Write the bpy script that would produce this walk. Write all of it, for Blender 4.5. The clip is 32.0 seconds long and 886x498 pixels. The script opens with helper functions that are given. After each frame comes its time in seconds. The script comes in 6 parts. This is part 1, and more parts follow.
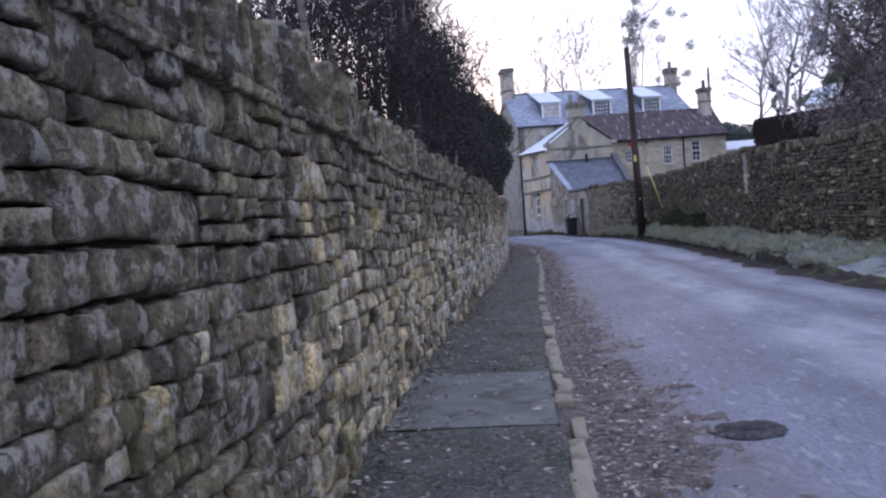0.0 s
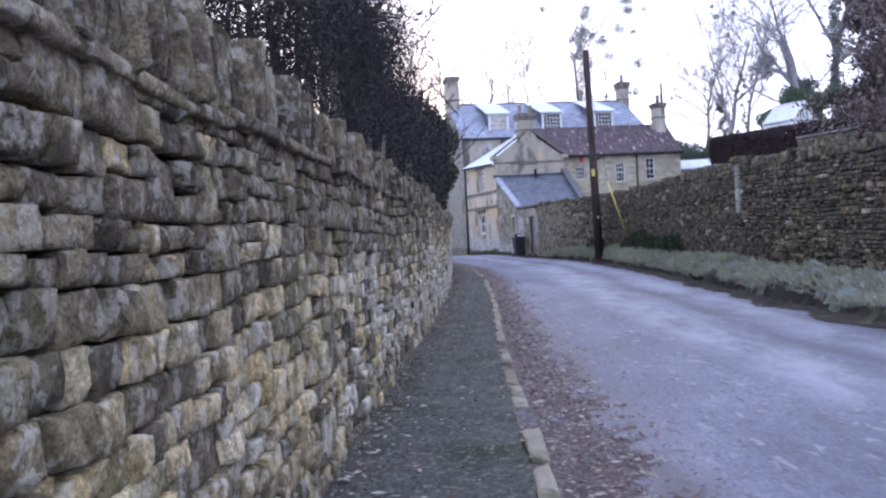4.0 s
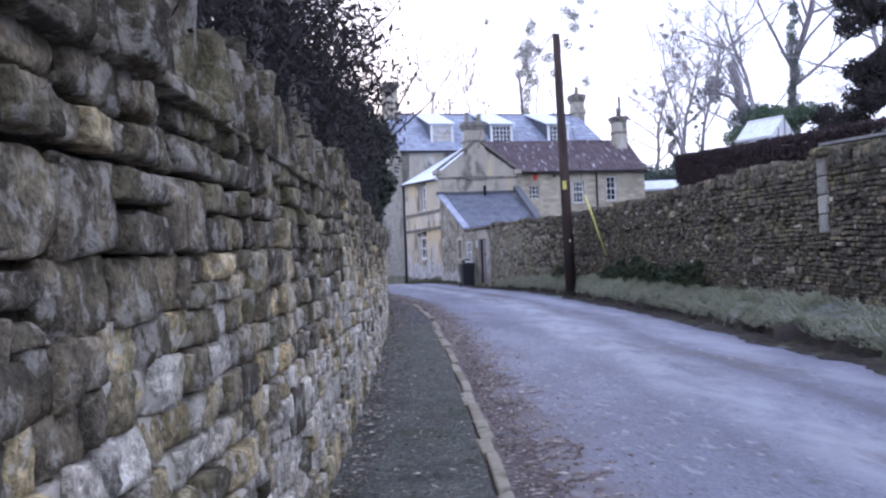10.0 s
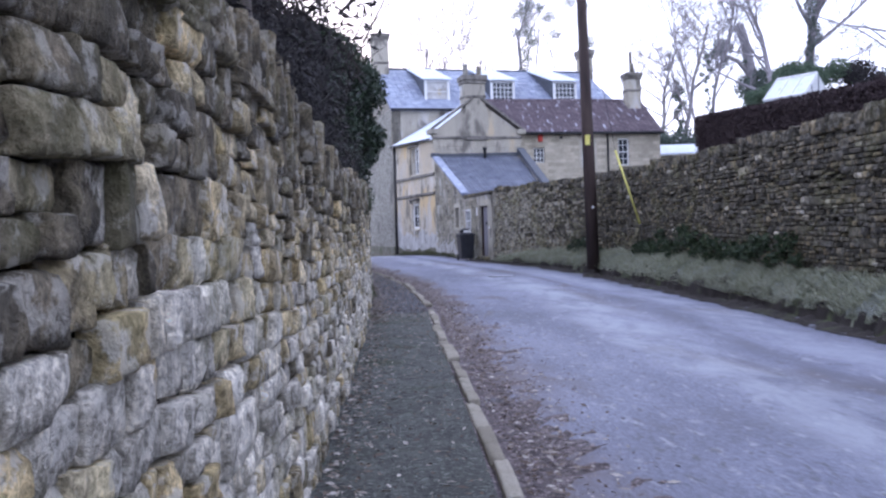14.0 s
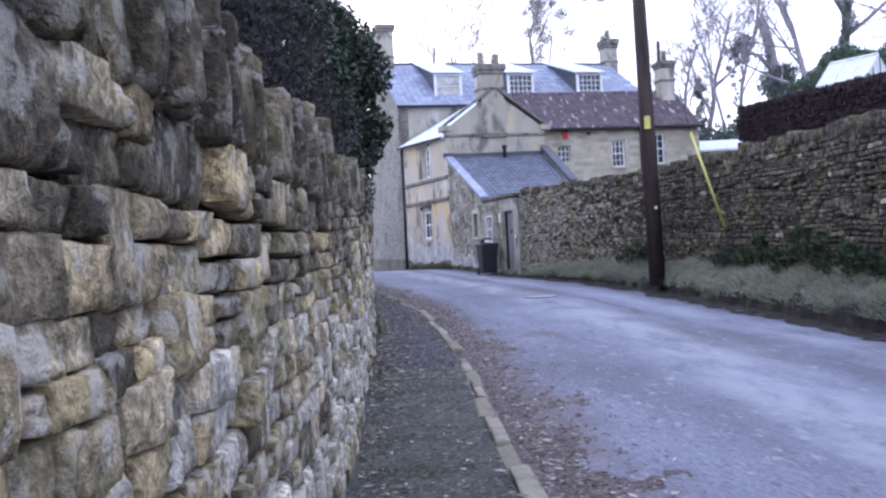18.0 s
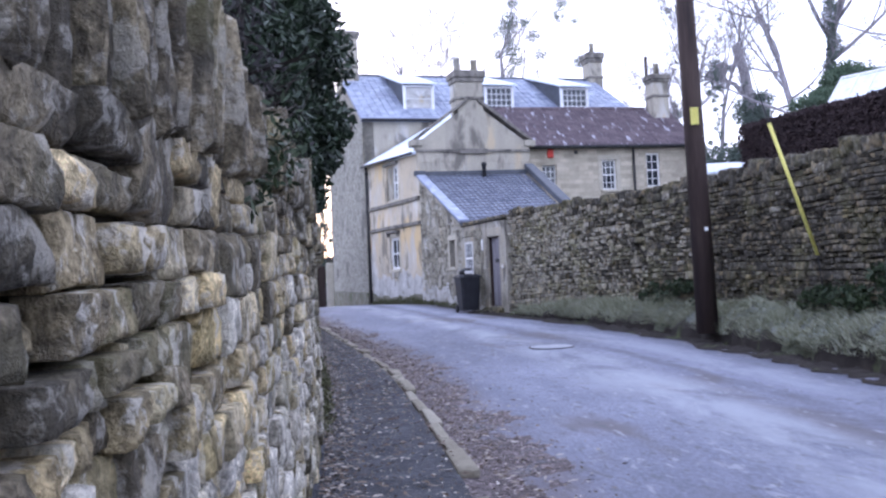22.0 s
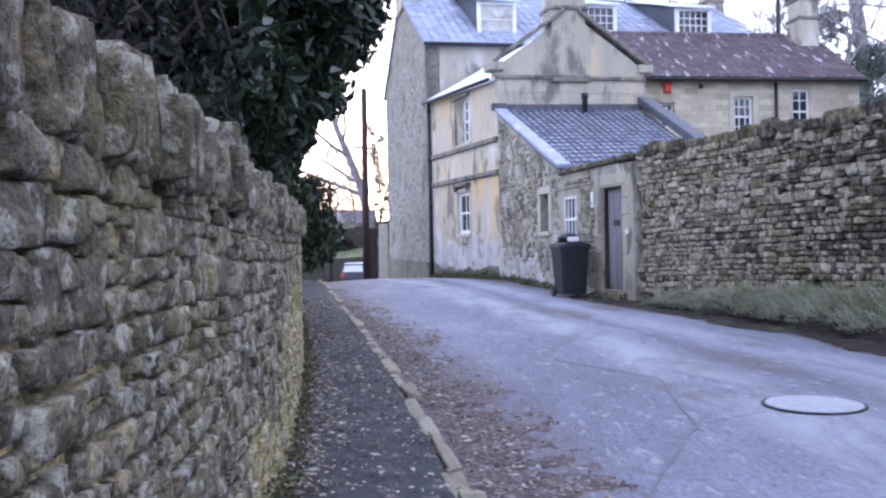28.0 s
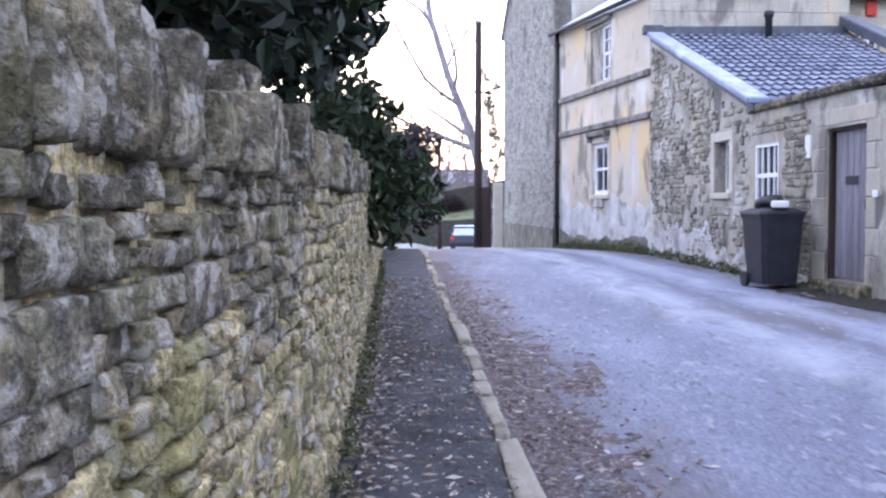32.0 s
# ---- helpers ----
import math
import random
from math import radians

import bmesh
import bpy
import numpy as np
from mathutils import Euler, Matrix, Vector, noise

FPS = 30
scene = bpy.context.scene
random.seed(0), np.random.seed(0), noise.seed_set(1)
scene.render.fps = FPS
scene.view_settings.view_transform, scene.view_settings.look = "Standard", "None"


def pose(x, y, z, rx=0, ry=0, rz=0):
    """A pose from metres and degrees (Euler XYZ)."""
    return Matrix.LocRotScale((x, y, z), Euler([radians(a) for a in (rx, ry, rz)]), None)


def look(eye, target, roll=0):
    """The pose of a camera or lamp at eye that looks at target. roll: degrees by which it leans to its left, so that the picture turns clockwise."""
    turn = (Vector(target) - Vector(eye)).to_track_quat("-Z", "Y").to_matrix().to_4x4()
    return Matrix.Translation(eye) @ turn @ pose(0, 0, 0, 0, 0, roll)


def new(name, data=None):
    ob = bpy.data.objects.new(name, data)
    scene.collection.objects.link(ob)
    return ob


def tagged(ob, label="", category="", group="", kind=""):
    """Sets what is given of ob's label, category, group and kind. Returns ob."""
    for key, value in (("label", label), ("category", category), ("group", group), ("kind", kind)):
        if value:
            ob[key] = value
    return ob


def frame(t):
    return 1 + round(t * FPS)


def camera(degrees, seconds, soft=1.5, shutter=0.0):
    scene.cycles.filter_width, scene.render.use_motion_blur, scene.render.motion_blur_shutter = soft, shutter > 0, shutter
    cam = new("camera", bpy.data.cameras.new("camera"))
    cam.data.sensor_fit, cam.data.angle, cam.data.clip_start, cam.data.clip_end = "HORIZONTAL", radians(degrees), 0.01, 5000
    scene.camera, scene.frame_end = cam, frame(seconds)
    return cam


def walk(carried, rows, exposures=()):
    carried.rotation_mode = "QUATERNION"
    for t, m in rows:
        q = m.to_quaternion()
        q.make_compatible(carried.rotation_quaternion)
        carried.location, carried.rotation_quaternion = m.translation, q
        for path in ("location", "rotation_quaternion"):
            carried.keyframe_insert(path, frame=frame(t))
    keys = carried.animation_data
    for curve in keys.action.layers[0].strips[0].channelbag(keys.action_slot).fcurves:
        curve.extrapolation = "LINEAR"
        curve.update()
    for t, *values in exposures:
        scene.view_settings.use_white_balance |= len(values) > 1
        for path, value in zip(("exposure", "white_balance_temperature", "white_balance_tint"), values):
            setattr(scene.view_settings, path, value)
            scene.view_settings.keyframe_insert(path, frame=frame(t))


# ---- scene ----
cam = camera(55.1, 32.0, soft=2.4)
PATH = [
    (0, (0.686, -0.003, 1.6), (0.623, 1.996, 1.558), -4.0),
    (0.5, (0.654, 0.497, 1.601), (0.556, 2.493, 1.527), -3.4),
    (1, (0.696, 0.977, 1.555), (0.646, 2.974, 1.459), -2.6),
    (1.5, (0.71, 1.447, 1.566), (0.736, 3.444, 1.456), -1.7),
    (2, (0.728, 2.002, 1.584), (0.832, 3.997, 1.478), -2.6),
    (2.5, (0.756, 2.504, 1.627), (0.839, 4.5, 1.529), -3.2),
    (3, (0.749, 3.059, 1.657), (0.828, 5.057, 1.608), -4.3),
    (3.5, (0.795, 3.569, 1.663), (0.865, 5.568, 1.643), -3.4),
    (5.5, (0.762, 5.709, 1.659), (0.86, 7.706, 1.654), -2.0),
    (6, (0.777, 6.244, 1.674), (0.881, 8.241, 1.639), -1.6),
    (6.5, (0.779, 6.791, 1.687), (0.961, 8.783, 1.675), -2.4),
    (7, (0.807, 7.349, 1.702), (0.989, 9.341, 1.69), -1.7),
    (7.5, (0.804, 7.915, 1.721), (0.99, 9.906, 1.697), -2.2),
    (8, (0.85, 8.48, 1.727), (1.014, 10.473, 1.701), -1.8),
    (8.5, (0.874, 9.039, 1.731), (1.042, 11.032, 1.714), -1.4),
    (9, (0.961, 9.624, 1.719), (1.148, 11.615, 1.703), -1.7),
    (9.5, (0.986, 10.169, 1.729), (1.172, 12.16, 1.758), -1.1),
    (10, (1.089, 10.72, 1.727), (1.322, 12.706, 1.769), -2.2),
    (10.5, (1.122, 11.265, 1.732), (1.339, 13.252, 1.768), -1.4),
    (11, (1.164, 11.818, 1.725), (1.374, 13.807, 1.74), -2.6),
    (11.5, (1.182, 12.343, 1.737), (1.352, 14.336, 1.716), -2.3),
    (12, (1.199, 12.923, 1.746), (1.407, 14.913, 1.737), -3.0),
    (12.5, (1.285, 13.472, 1.755), (1.499, 15.461, 1.747), -2.7),
    (13, (1.331, 14.07, 1.765), (1.61, 16.051, 1.753), -2.8),
    (13.5, (1.422, 14.594, 1.738), (1.671, 16.578, 1.716), -1.7),
    (15.5, (1.479, 16.805, 1.789), (1.718, 18.79, 1.753), -2.8),
    (16, (1.509, 17.419, 1.796), (1.687, 19.411, 1.773), -2.6),
    (16.5, (1.545, 18.013, 1.798), (1.755, 20.001, 1.791), -3.2),
    (17, (1.607, 18.566, 1.804), (1.842, 20.552, 1.78), -2.5),
    (17.5, (1.647, 19.103, 1.823), (1.933, 21.083, 1.81), -2.8),
    (18, (1.721, 19.65, 1.805), (1.953, 21.637, 1.8), -2.9),
    (18.5, (1.749, 20.269, 1.813), (1.966, 22.257, 1.803), -2.0),
    (19, (1.805, 20.859, 1.81), (2.046, 22.844, 1.796), -2.0),
    (19.5, (1.784, 21.424, 1.811), (2.019, 23.41, 1.804), -2.2),
    (20, (1.838, 21.97, 1.796), (2.055, 23.959, 1.793), -2.2),
    (20.5, (1.858, 22.498, 1.799), (2.117, 24.481, 1.833), -1.5),
    (21, (1.911, 23.053, 1.806), (2.245, 25.024, 1.849), -2.2),
    (21.5, (1.973, 23.566, 1.833), (2.279, 25.543, 1.877), -2.2),
    (22, (2.004, 24.113, 1.852), (2.325, 26.086, 1.915), -2.6),
    (22.5, (2.092, 24.651, 1.866), (2.406, 26.625, 1.928), -1.9),
    (23, (2.139, 25.18, 1.872), (2.446, 27.156, 1.926), -1.6),
    (23.5, (2.222, 25.756, 1.86), (2.504, 27.735, 1.906), -1.8),
    (24, (2.223, 26.331, 1.846), (2.457, 28.317, 1.874), -1.7),
    (24.5, (2.277, 26.913, 1.833), (2.503, 28.9, 1.829), -2.3),
    (25, (2.274, 27.451, 1.834), (2.51, 29.437, 1.823), -2.2),
    (25.5, (2.291, 28.059, 1.861), (2.58, 30.038, 1.874), -3.5),
    (27.5, (2.548, 30.548, 1.883), (2.75, 32.537, 1.892), -1.4),
    (28, (2.605, 31.153, 1.879), (2.775, 33.146, 1.867), -1.3),
    (28.5, (2.576, 31.754, 1.87), (2.708, 33.749, 1.835), -1.1),
    (29, (2.576, 32.348, 1.852), (2.635, 34.346, 1.805), -1.5),
    (29.5, (2.571, 32.928, 1.832), (2.506, 34.925, 1.745), -1.2),
    (30, (2.591, 33.499, 1.841), (2.575, 35.497, 1.75), -1.8),
    (30.5, (2.636, 34.034, 1.855), (2.627, 36.031, 1.749), -0.8),
    (31, (2.634, 34.578, 1.867), (2.646, 36.575, 1.758), -0.8),
    (31.5, (2.642, 35.13, 1.89), (2.565, 37.126, 1.777), 0.3),
    (32, (2.6, 35.681, 1.904), (2.506, 37.676, 1.805), -0.4),
]
EXPOSURES = [(0, .08), (1, .45), (2, .58), (3, .6), (6, .5), (8, .65), (9, .55), (10, .62), (11, .68), (13, .68), (16, .9), (17, .75), (19, .85), (20, .8), (21, .95), (23, .95), (24, .9), (25, .8), (27.5, .98), (28, 1.1), (29, 1.32), (30, 1.42), (32, 1.38)]
walk(cam, [(t, look(eye, target, roll)) for t, eye, target, roll in PATH], EXPOSURES)

# ---- world and light ----
world = bpy.data.worlds.new("sky")
scene.world = world
world.use_nodes = True
wn = world.node_tree.nodes
wl = world.node_tree.links
wbg = wn["Background"]
sky = wn.new("ShaderNodeTexSky")
sky.sky_type = "NISHITA"
sky.sun_disc = False
sky.sun_elevation = radians(5)
sky.sun_rotation = radians(-6)
sky.air_density, sky.dust_density, sky.ozone_density = 1.0, 2.0, 1.5
haze = wn.new("ShaderNodeMix")
haze.data_type = "RGBA"
haze.inputs[0].default_value = 0.55
haze.inputs[7].default_value = (13.8, 15.15, 22.2, 1)   # thin bright winter cloud over the clear sky
wl.new(sky.outputs[0], haze.inputs[6])
wl.new(haze.outputs[2], wbg.inputs[0])
wbg.inputs[1].default_value = 0.12

sun_data = bpy.data.lights.new("sun", "SUN")
sun_data.energy, sun_data.angle, sun_data.color = 0.6, radians(14), (1.0, 0.86, 0.70)
sun = new("sun", sun_data)
sun.matrix_world = look((0, 0, 30), (-3.0, -28.0, 24.0))

# ---- plan: lines along the lane, as x (or z) by y ----
def line(ys, vs, soft=0.8):
    ys, vs = np.array(ys, float), np.array(vs, float)

    def at(y):
        return float((np.interp(y - soft, ys, vs) + 2 * np.interp(y, ys, vs) + np.interp(y + soft, ys, vs)) / 4)
    return at


XW = line([-14, 0, 4, 6.3, 9.3, 14, 18, 24.4, 30.2, 33.5, 36.5, 39.4, 42, 47.7, 54, 60, 70],
          [-1.0, -.25, .03, .12, .36, .80, 1.17, 1.68, 2.04, 2.10, 2.08, 1.92, 1.66, 1.07, .39, -.3, -1.5])
XK = line([-14, 0, 4, 8.6, 13.9, 16.9, 20, 23, 25.1, 29.4, 34, 36, 38.9, 42, 45.4, 50.5, 56, 70],
          [.2, .95, 1.21, 1.5, 1.86, 2.12, 2.38, 2.61, 2.74, 3.06, 3.14, 3.11, 2.87, 2.6, 2.22, 1.73, 1.2, 0.0])
XV = line([-14, 0, 12, 15, 18.9, 22.5, 26.5, 30, 33.5, 36.5, 39, 41, 43.1, 45.2, 47, 49, 53, 58, 70],
          [6.3, 6.2, 6.2, 6.35, 6.72, 7.1, 7.6, 7.76, 7.98, 8.1, 8.0, 7.75, 7.35, 6.85, 6.5, 6.15, 5.6, 4.3, 2.6])
XR = line([-14, 5, 15, 22.2, 26.5, 32.5, 36.5, 39, 42, 44.8, 46],
          [7.7, 7.75, 7.82, 7.92, 8.08, 8.62, 8.7, 8.5, 8.0, 7.22, 6.98], .5)
ZG = line([-20, 7, 20, 30, 37, 45, 53, 57, 63, 75, 90, 120, 200], [.28, .42, .49, .56, .63, .78, .92, .85, .55, -.08, -.82, -1.2, -1.5], 1.5)
ZR = line([-14, 15, 20, 24, 32, 36, 40, 43, 45.3, 47], [.6, .78, .92, 1.05, 1.18, 1.22, 1.2, 1.08, .95, .9])      # foot of the garden wall
ZT = line([-14, 10, 18, 22, 30, 38, 45, 47], [2.6, 2.7, 2.85, 2.98, 3.08, 3.2, 3.28, 3.3])                        # its top
ZC = line([-14, 0, 12, 16, 17.4, 18.6, 20, 23, 25, 28, 29.6, 31, 33, 36, 40, 45, 60],
          [2.12, 2.13, 2.13, 2.24, 2.29, 2.22, 2.08, 2.05, 2.10, 2.24, 2.26, 2.16, 2.06, 1.99, 2.00, 2.09, 2.22], .4)      # foot of the coping
ZTOP = line([-14, 0, 12, 16, 17.4, 18.6, 20, 23, 25, 28, 29.6, 31, 33, 36, 40, 45, 60],
            [2.45, 2.44, 2.40, 2.48, 2.55, 2.49, 2.36, 2.33, 2.38, 2.52, 2.54, 2.40, 2.28, 2.20, 2.21, 2.30, 2.43], .4)


def terrain(x, y):
    """Height of the land away from the lane."""
    z = ZG(y)
    if x > XR(min(y, 46)) + 0.3 and y > -20:
        d = x - XR(min(y, 46)) - 0.3
        z = 1.9 + 0.12 * min(d, 9) + 0.035 * max(0, y - 30) * min(1, d / 8) + 0.30 * max(0, d - 9)
        z = min(z, 16)
        if y > 62:
            z = z + (ZG(y) - z) * min(1, (y - 62) / 25)
    elif x < XW(y) - 0.3:
        d = XW(y) - 0.3 - x
        z = z + 0.25 + min(d, 30) * 0.01
    if y > 92.5:
        z += (.1 + .11 * min(y - 92.5, 32) + .09 * min(max(x, -12), 12) - z) * min(1, (y - 92.5) / 2) * (1 if x < 16 else max(0, 1 - (x - 16) / 10))
    return z


# ---- mesh helpers ----
class Shape:
    """Gathers vertices and faces for one mesh."""

    def __init__(self):
        self.v, self.f = [], []

    def add(self, verts, faces):
        k = len(self.v)
        self.v.extend([tuple(map(float, p)) for p in verts])
        self.f.extend([tuple(i + k for i in f) for f in faces])
        return self

    def quad(self, a, b, c, d):
        return self.add([a, b, c, d], [(0, 1, 2, 3)])

    def box(self, o, ux, uy, uz, chamfer=0.0):
        """A box from corner o along three edge vectors, with its edges cut off where asked."""
        o, ux, uy, uz = (Vector(w) for w in (o, ux, uy, uz))
        if ux.cross(uy).dot(uz) < 0:
            ux, uy = uy, ux
        if not chamfer:
            vs = [o + ux * i + uy * j + uz * k for i in (0, 1) for j in (0, 1) for k in (0, 1)]
            return self.add(vs, [(0, 1, 3, 2), (4, 6, 7, 5), (0, 4, 5, 1), (2, 3, 7, 6), (0, 2, 6, 4), (1, 5, 7, 3)])
        bm = bmesh.new()
        vs = [bm.verts.new(o + ux * i + uy * j + uz * k) for i in (0, 1) for j in (0, 1) for k in (0, 1)]
        for f in [(0, 1, 3, 2), (4, 6, 7, 5), (0, 4, 5, 1), (2, 3, 7, 6), (0, 2, 6, 4), (1, 5, 7, 3)]:
            bm.faces.new([vs[i] for i in f])
        bmesh.ops.bevel(bm, geom=list(bm.edges), offset=chamfer, segments=1, affect="EDGES")
        bm.verts.index_update()
        self.add([w.co for w in bm.verts], [[w.index for w in f.verts] for f in bm.faces])
        bm.free()
        return self

    def tube(self, pts, radii, n=8, cap=True):
        """A round tube through points."""
        pts = [Vector(p) for p in pts]
        rings = []
        for i, p in enumerate(pts):
            d = (pts[min(i + 1, len(pts) - 1)] - pts[max(i - 1, 0)]).normalized()
            a = d.cross(Vector((0.31, 0.17, 0.93)))
            if a.length < 0.05:
                a = d.cross(Vector((1, 0, 0)))
            a.normalize()
            b = d.cross(a)
            r = radii[i] if hasattr(radii, "__len__") else radii
            rings.append([p + (a * math.cos(q) + b * math.sin(q)) * r for q in [2 * math.pi * k / n for k in range(n)]])
        vs = [p for ring in rings for p in ring]
        fs = []
        for i in range(len(pts) - 1):
            for k in range(n):
                a0, a1 = i * n + k, i * n + (k + 1) % n
                fs.append((a0, a1, a1 + n, a0 + n))
        if cap:
            fs += [tuple(range(n - 1, -1, -1)), tuple((len(pts) - 1) * n + k for k in range(n))]
        return self.add(vs, fs)

    def prism(self, outline, d):
        """A flat outline (list of points) pushed along d."""
        n = len(outline)
        d = Vector(d)
        vs = [Vector(p) for p in outline] + [Vector(p) + d for p in outline]
        return self.add(vs, [tuple(range(n)), tuple(range(2 * n - 1, n - 1, -1))] + [(i, i + n, (i + 1) % n + n, (i + 1) % n) for i in range(n)])

    def mesh(self, name, origin=(0, 0, 0), smooth=False, fix=True):
        me = bpy.data.meshes.new(name)
        o = Vector(origin)
        me.from_pydata([(x - o.x, y - o.y, z - o.z) for x, y, z in self.v], [], self.f)
        if fix and len(self.f) < 20000:
            bm = bmesh.new()
            bm.from_mesh(me)
            bmesh.ops.recalc_face_normals(bm, faces=bm.faces)
            bm.to_mesh(me)
            bm.free()
        if smooth:
            me.polygons.foreach_set("use_smooth", [True] * len(me.polygons))
        me.update()
        return me


def thing(name, at, label, category, group="", kind=""):
    """An Empty at a thing's base."""
    ob = new(name)
    ob.location = at
    ob.empty_display_size = 0.2
    return tagged(ob, label, category, group, kind)


def part(name, shape, material, parent, label="", smooth=False, kind="", fix=True):
    """One mesh object under a thing or part; the shape is in world places."""
    top = parent
    while top.parent:
        top = top.parent
    ob = new(name, shape.mesh(name, top.location, smooth, fix))
    ob.data.materials.append(material)
    ob.parent = parent
    return tagged(ob, label, kind=kind)


def single(name, shape, material, label, category, at=None, group="", kind="", smooth=False, fix=True):
    """A thing that is one mesh."""
    at = at if at is not None else (0, 0, 0)
    ob = new(name, shape.mesh(name, at, smooth, fix))
    ob.location = at
    ob.data.materials.append(material)
    return tagged(ob, label, category, group, kind)


# ---- materials ----
def material(name, ramp, scale=4.0, rough=0.85, bump=0.3, fine=40.0, stains=(), island=0.0, metal=0.0, warp=0.15, spec=0.3, frost=0.0, stretch=(1, 1, 1), bump_dist=0.02, tracks=(), gritty=.35, contrast=.45, courses=None):
    """A surface with broad and fine variation: ramp is colours over the broad noise, stains are (colour, scale, low, high) blotches,
    island the share by which single pieces differ, frost the white on upward faces."""
    m = bpy.data.materials.new(name)
    m.use_nodes = True
    n, l = m.node_tree.nodes, m.node_tree.links
    b = n["Principled BSDF"]
    b.inputs["Roughness"].default_value, b.inputs["Metallic"].default_value = rough, metal
    b.inputs["Specular IOR Level"].default_value = spec
    geo = n.new("ShaderNodeNewGeometry")
    mp = n.new("ShaderNodeMapping")
    mp.inputs["Scale"].default_value = stretch
    l.new(geo.outputs["Position"], mp.inputs[0])

    def noise_node(s, detail=4.0, rough_=0.6, dist=0.0):
        t = n.new("ShaderNodeTexNoise")
        t.inputs["Scale"].default_value, t.inputs["Detail"].default_value, t.inputs["Roughness"].default_value = s, detail, rough_
        t.inputs["Distortion"].default_value = dist
        l.new(mp.outputs[0], t.inputs["Vector"])
        return t

    def maths(op, a, b_):
        t = n.new("ShaderNodeMath")
        t.operation = op
        for i, w in enumerate((a, b_)):
            if hasattr(w, "links"):
                l.new(w, t.inputs[i])
            else:
                t.inputs[i].default_value = w
        return t.outputs[0]

    def blend(fac, a, c, mode="MIX"):
        t = n.new("ShaderNodeMix")
        t.data_type, t.blend_type = "RGBA", mode
        if hasattr(fac, "links"):
            l.new(fac, t.inputs[0])
        else:
            t.inputs[0].default_value = fac
        for i, w in ((6, a), (7, c)):
            if hasattr(w, "links"):
                l.new(w, t.inputs[i])
            else:
                t.inputs[i].default_value = (*w, 1)
        return t.outputs[2]

    def span(v, lo, hi):
        t = n.new("ShaderNodeMapRange")
        t.interpolation_type = "SMOOTHSTEP"
        t.inputs[1].default_value, t.inputs[2].default_value = lo, hi
        l.new(v, t.inputs[0])
        return t.outputs[0]

    broad = noise_node(scale, 8.0, 0.66, warp)
    val = broad.outputs[0]
    if island:
        obj = n.new("ShaderNodeObjectInfo")
        r = maths("FRACT", maths("ADD", geo.outputs["Random Per Island"], obj.outputs["Random"]), 0.0)
        val = maths("ADD", maths("MULTIPLY", val, 1 - island), maths("MULTIPLY", maths("ADD", maths("MULTIPLY", r, 0.7), 0.15), island))
    cr = n.new("ShaderNodeValToRGB")
    els = cr.color_ramp.elements
    lo, hi = (0.30, 0.70) if not island else (0.22, 0.78)
    for i, c in enumerate(ramp):
        p = lo + (hi - lo) * i / max(1, len(ramp) - 1)
        e = els[i] if i < 2 else els.new(p)
        e.position, e.color = p, (*c, 1)
    l.new(val, cr.inputs[0])
    col = cr.outputs[0]
    if courses:
        cw, ch, amount = courses
        sx = n.new("ShaderNodeSeparateXYZ")
        l.new(geo.outputs["Position"], sx.inputs[0])
        cx = n.new("ShaderNodeCombineXYZ")
        wv = noise_node(2.5, 2.0, .5)
        l.new(maths("ADD", maths("ADD", sx.outputs[0], sx.outputs[1]), maths("MULTIPLY", wv.outputs[0], .06)), cx.inputs[0])
        l.new(maths("ADD", sx.outputs[2], maths("MULTIPLY", wv.outputs[0], .05)), cx.inputs[1])
        bk = n.new("ShaderNodeTexBrick")
        l.new(cx.outputs[0], bk.inputs["Vector"])
        bk.inputs["Scale"].default_value = 1.0
        bk.inputs["Brick Width"].default_value, bk.inputs["Row Height"].default_value = cw, ch
        bk.inputs["Mortar Size"].default_value, bk.inputs["Mortar Smooth"].default_value = .012, .6
        for key, g_ in (("Color1", .72), ("Color2", 1.2), ("Mortar", .82)):
            bk.inputs[key].default_value = (g_, g_, g_, 1)
        col = blend(amount, col, bk.outputs[0], "MULTIPLY")
    grain = noise_node(fine, 5.0, 0.72)
    g = span(grain.outputs[0], 0.25, 0.75)
    col = blend(contrast, col, blend(g, (0.55, 0.55, 0.55), (1.35, 1.35, 1.35)), "MULTIPLY")
    for c, s, lo_, hi_ in stains:
        t = noise_node(s, 3.5, 0.55, 0.3)
        col = blend(maths("MULTIPLY", span(t.outputs[0], lo_, hi_), .82), col, c)
    if tracks:
        uv = n.new("ShaderNodeUVMap")
        sp = n.new("ShaderNodeSeparateXYZ")
        l.new(uv.outputs[0], sp.inputs[0])
        wob = noise_node(.35, 2.0, .5)
        uu = maths("ADD", sp.outputs[0], maths("MULTIPLY", maths("SUBTRACT", wob.outputs[0], .5), .22))
        for centre, width, colour, amount in tracks:
            near = maths("SUBTRACT", 1.0, span(maths("ABSOLUTE", maths("SUBTRACT", uu, centre), 0.0), width * .15, width))
            rag = noise_node(1.7, 6.0, .7, .4)
            col = blend(maths("MULTIPLY", maths("MULTIPLY", near, span(rag.outputs[0], .32, .62)), amount), col, colour)
    if frost:
        sep = n.new("ShaderNodeSeparateXYZ")
        l.new(geo.outputs["Normal"], sep.inputs[0])
        up = span(sep.outputs[2], 0.35, 0.9)
        ft = noise_node(2.2, 6.0, 0.7, 0.6)
        fac = maths("MULTIPLY", maths("MULTIPLY", up, span(ft.outputs[0], 0.28, 0.62)), frost)
        col = blend(fac, col, (0.66, 0.71, 0.78))
    l.new(col, b.inputs["Base Color"])
